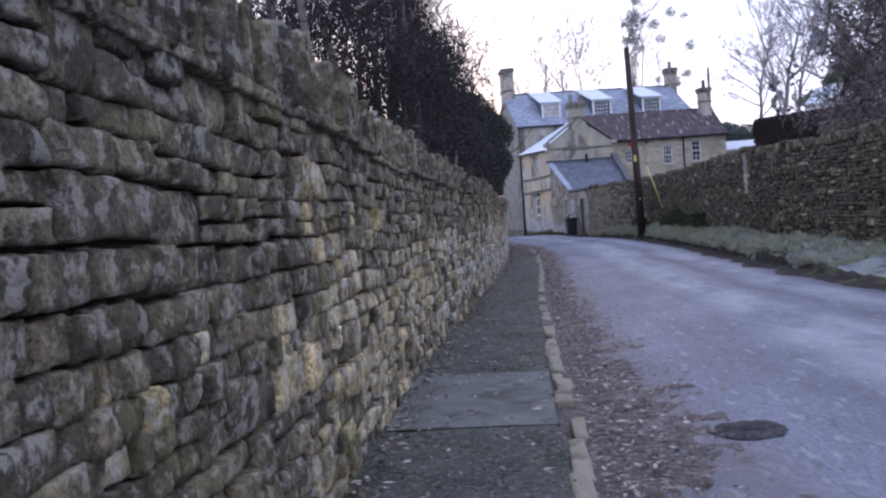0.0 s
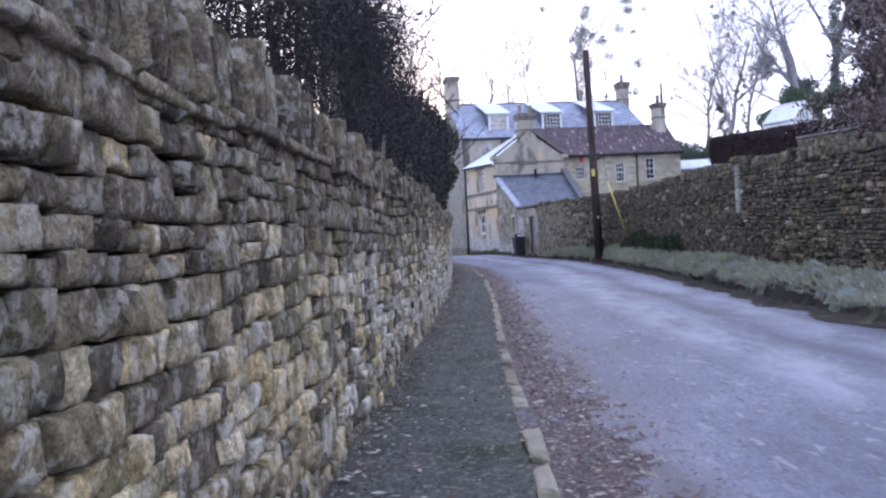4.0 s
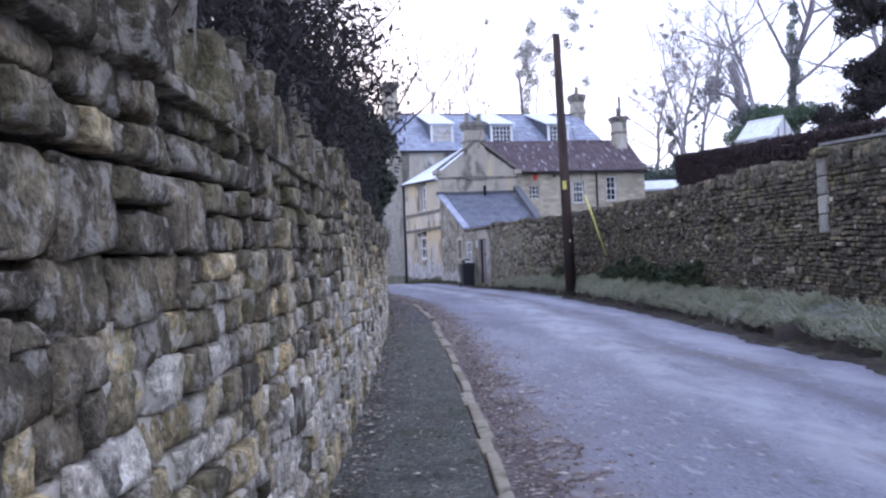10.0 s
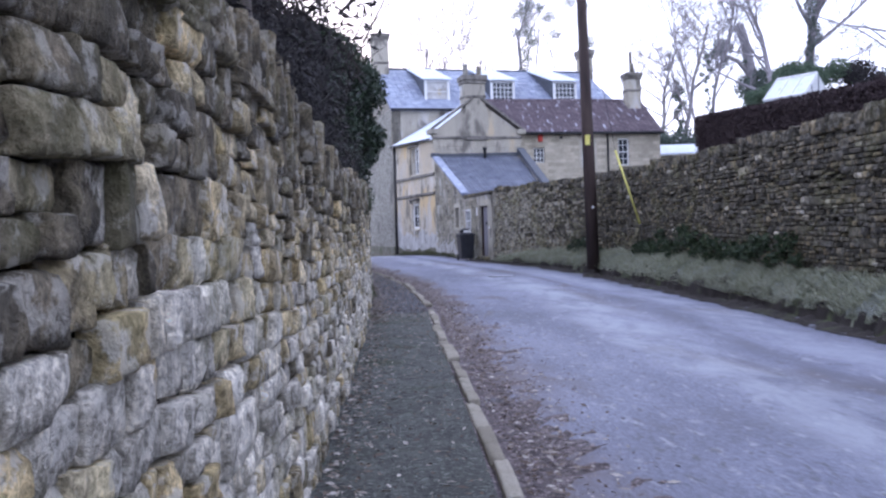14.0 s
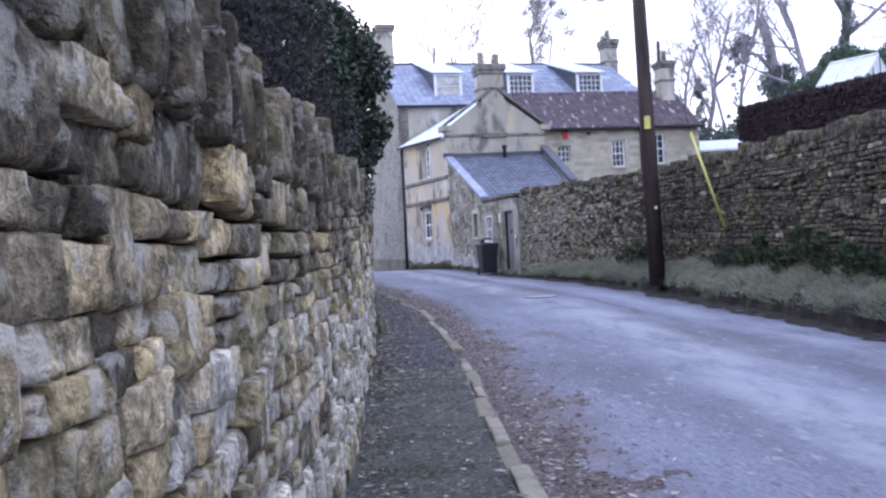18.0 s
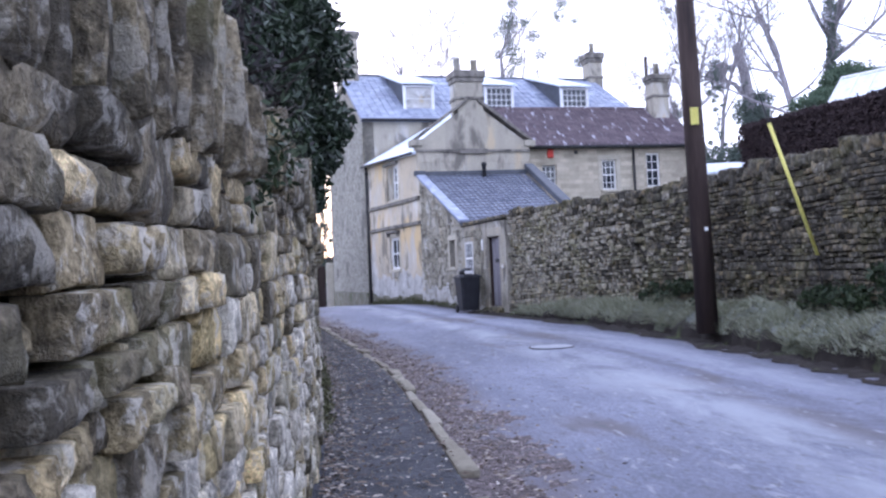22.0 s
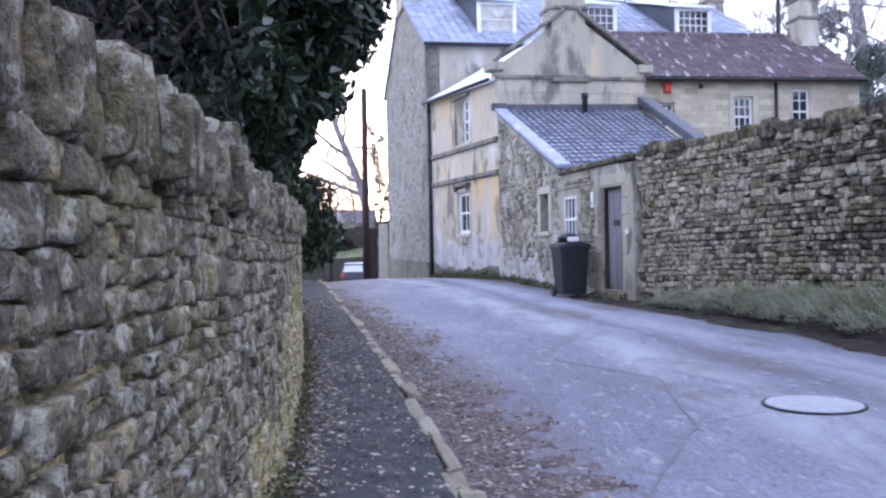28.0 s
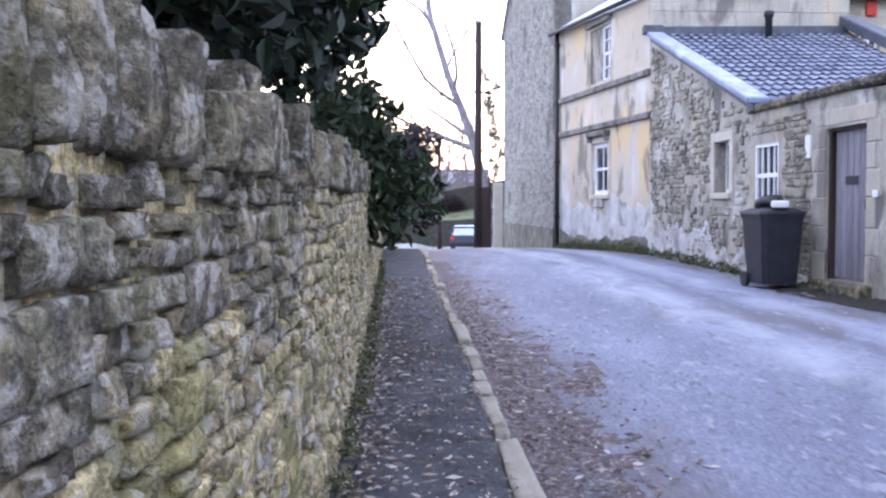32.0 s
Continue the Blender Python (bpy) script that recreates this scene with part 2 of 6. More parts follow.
    h = maths("ADD", maths("MULTIPLY", grain.outputs[0], gritty), broad.outputs[0])
    bp = n.new("ShaderNodeBump")
    bp.inputs["Strength"].default_value, bp.inputs["Distance"].default_value = bump, bump_dist
    l.new(h, bp.inputs["Height"])
    l.new(bp.outputs[0], b.inputs["Normal"])
    rg = maths("ADD", maths("MULTIPLY", grain.outputs[0], 0.25), rough - 0.12)
    l.new(rg, b.inputs["Roughness"])
    return m


def weathered(name, palette, soot=.5, pale=.5, moss=.3, relief=.035, size=1.0, tan=.5):
    """Old limestone: every stone takes its own tone and pattern; soot and algae in streaks, pale lichen, greenish moss."""
    m = bpy.data.materials.new(name)
    m.use_nodes = True
    n, l = m.node_tree.nodes, m.node_tree.links
    b = n["Principled BSDF"]
    b.inputs["Specular IOR Level"].default_value = .25
    geo, obj = n.new("ShaderNodeNewGeometry"), n.new("ShaderNodeObjectInfo")

    def maths(op, a, c=0.0):
        t = n.new("ShaderNodeMath")
        t.operation = op
        for i, w in enumerate((a, c)):
            if hasattr(w, "links"):
                l.new(w, t.inputs[i])
            else:
                t.inputs[i].default_value = w
        return t.outputs[0]

    def span(v, lo, hi, a=0.0, c=1.0):
        t = n.new("ShaderNodeMapRange")
        for i, w in enumerate((lo, hi, a, c)):
            t.inputs[i + 1].default_value = w
        l.new(v, t.inputs[0])
        return t.outputs[0]

    def grain(vector, scale, detail=6.0, rough=.65, stretch=None):
        t = n.new("ShaderNodeTexNoise")
        t.inputs["Scale"].default_value, t.inputs["Detail"].default_value, t.inputs["Roughness"].default_value = scale * size, detail, rough
        if stretch:
            mp = n.new("ShaderNodeMapping")
            mp.inputs["Scale"].default_value = stretch
            l.new(vector, mp.inputs[0])
            vector = mp.outputs[0]
        l.new(vector, t.inputs["Vector"])
        return t.outputs[0]

    def blend(fac, a, c, mode="MIX"):
        t = n.new("ShaderNodeMix")
        t.data_type, t.blend_type = "RGBA", mode
        l.new(fac, t.inputs[0])
        for i, w in ((6, a), (7, c)):
            if hasattr(w, "links"):
                l.new(w, t.inputs[i])
            else:
                t.inputs[i].default_value = (*w, 1)
        return t.outputs[2]

    def grey(v):
        t = n.new("ShaderNodeCombineColor")
        for i in range(3):
            l.new(v, t.inputs[i])
        return t.outputs[0]

    r = maths("FRACT", maths("ADD", maths("MULTIPLY", geo.outputs["Random Per Island"], 5.3), obj.outputs["Random"]))
    r2 = maths("FRACT", maths("MULTIPLY", r, 17.31))
    shift = n.new("ShaderNodeCombineXYZ")
    for i, k in enumerate((31.0, 17.0, 43.0)):
        l.new(maths("MULTIPLY", r, k), shift.inputs[i])
    add = n.new("ShaderNodeVectorMath")
    add.operation = "ADD"
    l.new(geo.outputs["Position"], add.inputs[0])
    l.new(shift.outputs[0], add.inputs[1])
    own, world_at = add.outputs[0], geo.outputs["Position"]
    cr = n.new("ShaderNodeValToRGB")
    els = cr.color_ramp.elements
    for i, c in enumerate(palette):
        e = els[i] if i < 2 else els.new(i / (len(palette) - 1))
        e.position, e.color = i / (len(palette) - 1), (*c, 1)
    l.new(r2, cr.inputs[0])
    mid, fine = grain(own, 9, 8, .64), grain(own, 60, 4, .7)
    one = n.new("ShaderNodeValue")
    one.outputs[0].default_value = 1.0
    col = blend(one.outputs[0], cr.outputs[0], grey(span(mid, .40, .60, .52, 1.5)), "MULTIPLY")
    col = blend(one.outputs[0], col, grey(span(fine, .38, .62, .6, 1.42)), "MULTIPLY")
    warm = grain(own, 4.5, 5, .6)
    col = blend(maths("MULTIPLY", span(warm, .52, .66), tan), col, (.47, .36, .20))
    streak = grain(own, 13, 6, .68, (1, 1, .55))
    col = blend(maths("MULTIPLY", span(streak, .50, .60), soot * .8), col, (.066, .060, .050))
    dirt = maths("ADD", grain(world_at, 2.4, 6, .66), maths("MULTIPLY", maths("SUBTRACT", r, .5), .30))
    col = blend(maths("MULTIPLY", span(dirt, .50, .64), soot * .85), col, (.085, .078, .064))
    spots = grain(own, 12, 7, .66)
    col = blend(maths("MULTIPLY", span(spots, .52, .585), pale), col, (.66, .625, .545))
    green = maths("ADD", grain(world_at, 1.6, 5, .6), maths("MULTIPLY", maths("SUBTRACT", r2, .5), .16))
    col = blend(maths("MULTIPLY", span(green, .52, .64), moss), col, (.245, .235, .075))
    l.new(col, b.inputs["Base Color"])
    b.inputs["Roughness"].default_value = .93
    h = maths("ADD", maths("ADD", mid, maths("MULTIPLY", fine, .35)), maths("MULTIPLY", grain(own, 26, 3, .5), .4))
    bp = n.new("ShaderNodeBump")
    bp.inputs["Strength"].default_value, bp.inputs["Distance"].default_value = 1.0, relief
    l.new(h, bp.inputs["Height"])
    l.new(bp.outputs[0], b.inputs["Normal"])
    return m


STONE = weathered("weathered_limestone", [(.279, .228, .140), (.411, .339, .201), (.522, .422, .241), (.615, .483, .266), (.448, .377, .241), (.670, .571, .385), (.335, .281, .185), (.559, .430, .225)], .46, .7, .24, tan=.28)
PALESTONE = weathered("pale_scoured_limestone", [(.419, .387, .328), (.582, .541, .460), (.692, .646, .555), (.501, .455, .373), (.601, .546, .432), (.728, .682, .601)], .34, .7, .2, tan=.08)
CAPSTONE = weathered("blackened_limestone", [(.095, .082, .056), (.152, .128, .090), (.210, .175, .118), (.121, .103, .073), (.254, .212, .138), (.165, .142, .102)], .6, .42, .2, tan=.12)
MORTARED = weathered("mortared_rubble", [(.320, .269, .154), (.441, .369, .201), (.521, .430, .222), (.381, .326, .201), (.581, .491, .282)], .45, .6, .55, .045, 1.1)
MORTAR_DARK = weathered("sooty_mortared_rubble", [(.138, .122, .086), (.202, .179, .125), (.276, .242, .167), (.170, .152, .105), (.235, .212, .147)], .5, .5, .22, .045, 1.1)
GARDEN_STONE = weathered("grey_buff_garden_wall_stone", [(.184, .166, .129), (.276, .248, .189), (.368, .331, .248), (.230, .207, .161), (.432, .391, .304)], .5, .5, .3, .03)
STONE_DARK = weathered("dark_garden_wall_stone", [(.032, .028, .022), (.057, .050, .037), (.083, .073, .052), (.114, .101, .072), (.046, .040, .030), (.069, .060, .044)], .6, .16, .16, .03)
LIMESTONES = material("limewashed_rubble", [(.14, .127, .10), (.25, .225, .17), (.36, .33, .26), (.29, .27, .215)], 3.0, .94, .9, 26,
                      [((.54, .52, .47), 1.4, .56, .66), ((.10, .093, .08), 2.2, .53, .66)], island=.5, bump_dist=.03, gritty=1.0, contrast=.6)
TOWERSTONE = material("pale_tower_rubble", [(.20, .19, .165), (.32, .305, .265), (.46, .435, .375), (.39, .375, .34)], 4.0, .94, .9, 26,
                      [((.15, .14, .125), 1.1, .54, .70)], island=.6, bump_dist=.03, gritty=1.0, contrast=.6)
JOINT = material("earth_in_joints", [(.035, .031, .026), (.085, .074, .06)], 9, .95, .7, 40)
ASPHALT = material("frosted_asphalt", [(.125, .133, .172), (.178, .188, .245), (.242, .257, .33)], .9, .74, .8, 45,
                   [((.12, .105, .11), 1.0, .58, .72), ((.31, .32, .36), 12.0, .58, .70), ((.11, .11, .125), 16.0, .58, .68)], stretch=(1, .35, 1), spec=.35, bump_dist=.012, contrast=.8, gritty=.8,
                   tracks=[(.06, .14, (.14, .115, .115), .8), (.47, .13, (.36, .38, .43), .75), (.62, .035, (.115, .115, .14), .75), (.74, .10, (.35, .37, .44), .65), (.93, .10, (.10, .09, .095), .8)])
PAVE = material("worn_tarmac_pavement", [(.056, .06, .056), (.096, .102, .093), (.145, .152, .14)], 3.5, .93, 1.0, 70,
                [((.045, .062, .032), 1.6, .52, .68), ((.035, .036, .036), .8, .55, .72), ((.21, .225, .205), 26.0, .56, .63), ((.03, .031, .031), 34.0, .56, .63), ((.36, .35, .33), 60.0, .63, .69)], bump_dist=.015, gritty=1.0, contrast=.7)
LITTER = material("leaf_litter", [(.105, .088, .092), (.155, .13, .132), (.215, .182, .182)], 6, .95, 1.0, 50, [((.17, .172, .19), 2.2, .57, .68), ((.40, .335, .33), 28, .56, .62), ((.07, .055, .052), 22, .55, .63)], bump_dist=.02, gritty=1.0)
KERB = material("worn_limestone_kerb", [(.17, .15, .115), (.28, .255, .20), (.38, .35, .29)], 4, .88, .4, 60, [((.10, .10, .06), 3.0, .56, .70)], island=.5)
GRASS = material("frosted_grass", [(.10, .11, .07), (.19, .205, .14), (.34, .355, .28)], 3.0, .95, 1.0, 30, [((.085, .068, .05), 1.8, .52, .66), ((.36, .39, .33), 9.0, .58, .70)], frost=.5, bump_dist=.06, gritty=1.0)
EARTH = material("damp_earth", [(.02, .017, .015), (.05, .042, .038)], 3, .95, .7, 40, [((.09, .11, .05), 2.0, .56, .7)], bump_dist=.03)
ASHLAR = material("stained_ashlar", [(.30, .275, .23), (.41, .375, .305), (.50, .45, .36)], 1.1, .9, .35, 45,
                  [((.56, .55, .53), .9, .55, .68), ((.52, .42, .28), 1.1, .57, .68), ((.13, .12, .105), 1.7, .52, .66)], island=.25, stretch=(1, 1, .4))
OCHRE = material("ochre_limewashed_stone", [(.38, .345, .29), (.47, .41, .325), (.53, .445, .325), (.50, .455, .385), (.46, .435, .40)], .75, .92, .35, 40,
                 [((.64, .62, .59), .7, .55, .68), ((.60, .44, .235), .8, .53, .64), ((.17, .155, .13), 1.9, .54, .68)], stretch=(1, 1, .45))
LIMEWASH = material("flaking_limewash", [(.34, .32, .29), (.50, .485, .46), (.63, .62, .60)], 1.8, .93, .5, 40, [((.24, .225, .20), 2.4, .52, .66), ((.46, .38, .25), 1.5, .60, .72)])
STRING = material("soot_stained_string", [(.12, .11, .098), (.20, .183, .16), (.31, .285, .245)], 3, .9, .4, 40, [((.08, .073, .066), 2.5, .52, .66)])
MOSSY = material("mossy_wall_foot", [(.10, .10, .07), (.18, .17, .13), (.28, .265, .22)], 2.5, .95, .7, 40, [((.08, .10, .045), 2.2, .52, .68)])
RUBBLE = material("rubble_house_wall", [(.14, .13, .11), (.27, .25, .21), (.42, .39, .32)], 5.0, .93, .8, 50,
                  [((.10, .095, .085), 1.0, .52, .72)], stretch=(1, 1, 2.2), bump_dist=.05)
COTS = material("coursed_cotswold_stone", [(.38, .335, .26), (.49, .435, .34), (.58, .525, .42)], 1.4, .92, .5, 50, [((.30, .265, .21), .9, .58, .78)], bump_dist=.03, courses=(.42, .17, .75))
PATCHED = material("patched_lime_render", [(.17, .155, .125), (.30, .275, .225), (.42, .39, .33), (.34, .305, .24)], 2.2, .93, .8, 34,
                   [((.56, .54, .50), 1.3, .55, .66), ((.10, .093, .08), 2.6, .52, .64), ((.46, .38, .26), 1.7, .60, .70)], bump_dist=.04, stretch=(1, 1, .5))
SLATE = material("frosted_slate", [(.12, .14, .20), (.20, .23, .32), (.29, .33, .44)], 3, .6, .3, 30, [((.50, .55, .64), 1.2, .56, .72)], island=.4, frost=.35)
TILE = material("brown_clay_tile", [(.085, .066, .075), (.13, .10, .112), (.185, .145, .155)], 3, .85, .3, 30, [((.50, .49, .54), 3.2, .60, .66)], island=.5, stretch=(1.6, .35, .5))
PANTILE = material("frosted_grey_tile", [(.07, .078, .11), (.12, .132, .185), (.18, .198, .265)], 4, .7, .3, 30, island=.35, frost=.30)
# hoar frost on the roofs; also the painted sky reflection on the car's glass
FROST_AND_SHEEN = material("hoar_frost_and_glass_sheen", [(.55, .60, .68), (.68, .73, .80), (.76, .80, .86)], 4, .8, .3, 50, [((.30, .32, .37), 2.0, .62, .76)])
LEAD = material("lead_flashing", [(.055, .06, .07), (.11, .12, .14)], 5, .6, .2, 40)
IRON = material("black_iron", [(.012, .012, .014), (.03, .03, .033)], 8, .5, .2, 60)
WHITE = material("white_painted_wood", [(.70, .70, .69), (.82, .82, .81)], 4, .55, .12, 50)
CREAM = material("dressed_stone_surround", [(.42, .38, .30), (.56, .52, .43)], 3, .88, .25, 50)
FIELD = material("rough_winter_pasture", [(.06, .075, .035), (.11, .13, .06), (.17, .185, .10)], .8, .95, .8, 12, [((.06, .05, .04), .6, .54, .68)], bump_dist=.08)
DOORWOOD = material("grey_weathered_boards", [(.15, .14, .155), (.23, .215, .235), (.30, .285, .31)], 5, .85, .4, 40, stretch=(1, 1, .12))
BINPLASTIC = material("black_bin_plastic", [(.018, .019, .024), (.035, .037, .045)], 6, .5, .15, 60)
BAG = material("black_refuse_bag", [(.008, .008, .009), (.02, .02, .022)], 9, .35, .5, 20)
POLEWOOD = material("creosoted_pole", [(.022, .015, .014), (.05, .034, .03), (.07, .05, .042)], 5, .85, .4, 50, stretch=(1, 1, .1))
YELLOW = material("yellow_plastic", [(.60, .54, .14), (.72, .66, .20)], 5, .5, .1, 40)
RED = material("red_plastic", [(.50, .05, .04), (.62, .07, .05)], 4, .5, .05, 40)
BARK = material("winter_bark", [(.12, .10, .09), (.20, .175, .155), (.28, .25, .225)], 5, .95, .6, 30, [((.10, .12, .06), 3, .58, .7)], stretch=(1, 1, .3))
DARKTWIG = material("dark_twigs", [(.03, .024, .022), (.06, .048, .043)], 3, .95, .2, 20)
YEW = material("dark_evergreen", [(.025, .024, .025), (.044, .041, .042), (.075, .068, .066)], 2.0, .8, .2, 20, island=.6, spec=.15)
LAUREL = material("laurel_leaf", [(.013, .022, .014), (.026, .044, .024), (.05, .076, .04)], 2.0, .45, .1, 20, island=.6, spec=.4)
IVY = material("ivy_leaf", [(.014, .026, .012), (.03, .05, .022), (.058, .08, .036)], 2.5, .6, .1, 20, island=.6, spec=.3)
BEECH = material("brown_beech_hedge", [(.030, .021, .024), (.052, .036, .038), (.085, .058, .058)], 2.5, .9, .3, 20, island=.6)
FIR = material("blue_green_conifer", [(.06, .095, .065), (.11, .16, .105), (.18, .235, .165)], 2.5, .85, .2, 20, island=.6)
# bark of the background trees, lightened so that its colour carries the haze
FARBARK = material("haze_paled_far_bark", [(.17, .158, .168), (.26, .24, .255), (.36, .335, .35)], 3, .95, .4, 20)


def glass(name, tint=(.03, .035, .045)):
    m = bpy.data.materials.new(name)
    m.use_nodes = True
    b = m.node_tree.nodes["Principled BSDF"]
    b.inputs["Base Color"].default_value = (*tint, 1)
    b.inputs["Roughness"].default_value = 0.06
    b.inputs["Specular IOR Level"].default_value = 0.6
    return m


GLASS = glass("window_glass")


# ---- ground, road, pavement, verge ----
def strip(xa, xb, zf, y0, y1, dy, nx):
    """A strip of ground between two lines."""
    s = Shape()
    ys = np.arange(y0, y1 + dy / 2, dy)
    vs = []
    for y in ys:
        a, b = xa(y), xb(y)
        for i in range(nx + 1):
            u = i / nx
            x = a + (b - a) * u
            vs.append((x, y, zf(x, y, u)))
    w = nx + 1
    s.add(vs, [(j * w + i, j * w + i + 1, (j + 1) * w + i + 1, (j + 1) * w + i) for j in range(len(ys) - 1) for i in range(nx)])
    return s


def bumps(x, y, s, a):
    return a * noise.noise(Vector((x * s, y * s, 3.7)))


# the land: one sheet out to the horizon, sunk under the lane
land = Shape()
gx = [-400, -200, -100, -60, -40, -25, -15, -10, -7, -5, -4, -3, -2, -1, 0, 1, 2, 3, 4, 5, 6, 7, 7.6, 8.2, 8.8, 9.4, 10, 11, 12, 14, 16, 18, 20, 23, 27, 32, 40, 60, 100, 200, 400]
gy = list(np.arange(-24, 64, 1.5)) + [66, 70, 75, 80, 86, 92, 98, 105, 115, 130, 160, 200, 300, 450]
lv = []
for y in gy:
    for x in gx:
        lane = y < 91 and XW(y) - 0.45 < x < (XR(y) + 0.35 if y < 46 else XV(y) + .4)
        house = 43 <= y < 75 and x >= XV(y) and x < (20 if y > 47 else 12)
        z = ZG(y) - 0.35 if lane or house else terrain(x, y) + bumps(x, y, .35, .12)
        if abs(x) > 60 or y > 160:
            z = max(z, 0) * .6 + (6 if x > 10 else 2.5) + bumps(x, y, .011, 5)
        lv.append((x, y, z))
wdt = len(gx)
land.add(lv, [(j * wdt + i, j * wdt + i + 1, (j + 1) * wdt + i + 1, (j + 1) * wdt + i) for j in range(len(gy) - 1) for i in range(wdt - 1)])
single("ground", land, GRASS, "frosty grass and bare earth of the valley side", "ground", kind="structure", smooth=True)


def road_z(x, y, u):
    camber = 0.06 * (1 - (2 * u - 1) ** 2) + 0.05 * u
    return ZG(y) - 0.055 + camber + bumps(x, y, .9, .008) + (0.05 if y < 46 else 0) * max(0, u - .85)


def lane_uv(ob, xa, xb):
    """A map across and along the lane, for wear that follows it."""
    uvl = ob.data.uv_layers.new(name="lane")
    for lp in ob.data.loops:
        c = ob.data.vertices[lp.vertex_index].co
        a, b = xa(c.y), xb(c.y)
        uvl.data[lp.index].uv = ((c.x - a) / (b - a), c.y)


road = single("road", strip(lambda y: XK(y) - .02, lambda y: XV(y) + .35, road_z, -20, 92, .5, 14), ASPHALT, "worn asphalt lane with pale frosty wheel tracks", "road", kind="structure", smooth=True)
lane_uv(road, lambda y: XK(y) - .02, lambda y: XV(y) + .35)
pavement = single("pavement", strip(lambda y: XW(y) - .30, lambda y: XK(y) - .125, lambda x, y, u: ZG(y) + .012 + bumps(x, y, .8, .008) + .02 * (1 - u), -20, 62, .4, 6), PAVE,
                  "narrow mossy tarmac pavement beside the stone wall", "pavement", kind="structure", smooth=True)
NEWPAVE = material("dark_damp_tarmac", [(.040, .043, .052), (.066, .070, .084), (.105, .110, .128)], 3.5, .8, 1.0, 70,
                   [((.025, .026, .028), .8, .52, .68), ((.16, .165, .17), 24.0, .61, .69)], bump_dist=.015, gritty=1.0, contrast=.8)
pavement.data.materials.append(NEWPAVE)
for face in pavement.data.polygons:
    if face.center.y > 28.4:
        face.material_index = 1


def litter_z(x, y, u):
    ragged = bumps(x, y, 4.0, .02) + bumps(x, y, 11.0, .02) + bumps(x, y, 23.0, .014) + bumps(x, y, 1.3, .02)
    return road_z(x, y, u * .14) + .018 - .025 * u + ragged * .7 * min(1, .35 + u)


litter = single("leaf_litter", strip(lambda y: XK(y) + .02, lambda y: XK(y) + .85, litter_z, -12, 52, .07, 16), LITTER,
                "brown leaf litter and grit along the kerb", "leaf litter", kind="stuff", smooth=True)

PATCHM = material("pale_concrete_slab", [(.12, .128, .125), (.17, .18, .175), (.23, .24, .235)], 2.5, .92, .6, 60, [((.08, .085, .08), 3.0, .55, .68), ((.32, .33, .33), 1.2, .60, .72)], gritty=1.0)
single("concrete_slab", strip(lambda y: XW(y) + .05 + .03 * noise.noise(Vector((y * 3, 1, 1))), lambda y: XK(y) - .14, lambda x, y, u: ZG(y) + .017 + bumps(x, y, .8, .008) + .02 * (1 - u), 4.97, 6.74, .1, 6), PATCHM,
       "pale concrete patch in the pavement", "slab", kind="structure", smooth=True)

# verge: a frosty grass bank between road edge and garden wall
def bank_z(x, y, u):
    lo, hi = road_z(x, y, .97), max(ZR(y) + .06, road_z(x, y, .97) + .05)
    k = u ** .75
    wide = min(1, max(0, XR(y) - XV(y)))
    lip = .24 * min(1, u * 11) * (1 - u) * wide
    wide = wide * min(1, max(0, (y - 12) / 3))
    lip = lip * min(1, max(0, (y - 12) / 3))
    return lo - .02 + (hi - lo) * k + lip + wide * (bumps(x, y, 1.1, .16) * min(1, u * 5) + bumps(x, y, 2.7, .15) * min(1, u * 7) + bumps(x, y, 6.0, .09) * min(1, u * 8))


verge = single("verge", strip(lambda y: XV(y) + .18 * noise.noise(Vector((y * .9, 8, 2))) + .08 * noise.noise(Vector((y * 3.3, 8, 2))), lambda y: XR(y) + .12, bank_z, 12, 44.7, .08, 22), GRASS,
               "frosty grass bank at the foot of the garden wall", "verge", kind="structure", smooth=True)
verge.data.materials.append(EARTH)
for face in verge.data.polygons:
    x, y = face.center.x, face.center.y
    if x < XV(y) + .16 + bumps(x, y, 1.4, .22) + bumps(x, y, 5.0, .10):
        face.material_index = 1
side_z = lambda x, y, u: road_z(x, y, 1.0) - .012 + (max(ZR(y) + .03, road_z(x, y, 1.0)) - road_z(x, y, 1.0)) * u ** 1.6 + bumps(x, y, 2.0, .03) * min(1, u * 4)
single("layby", strip(lambda y: XV(y) + .25, lambda y: XR(y) + .12, side_z, -14, 14, .25, 8), LITTER, "gritty bare ground between the road and the garden wall", "lay-by", kind="structure", smooth=True)
# crumbled dark edge of the road under the bank
edge = strip(lambda y: XV(y) - .36 + .26 * noise.noise(Vector((y * .8, 4, 2))) + .14 * noise.noise(Vector((y * 3.1, 4, 2))) + .07 * noise.noise(Vector((y * 9, 4, 2))), lambda y: XV(y) + .3, lambda x, y, u: road_z(x, y, .93) + .014 + .03 * u + bumps(x, y, 6.0, .05) * min(1, 3 * u) + bumps(x, y, 15.0, .03) * min(1, 3 * u), 8, 47, .06, 10)
single("road_edge", edge, EARTH, "dark mud and crumbled asphalt along the verge", "mud", kind="stuff", smooth=True)


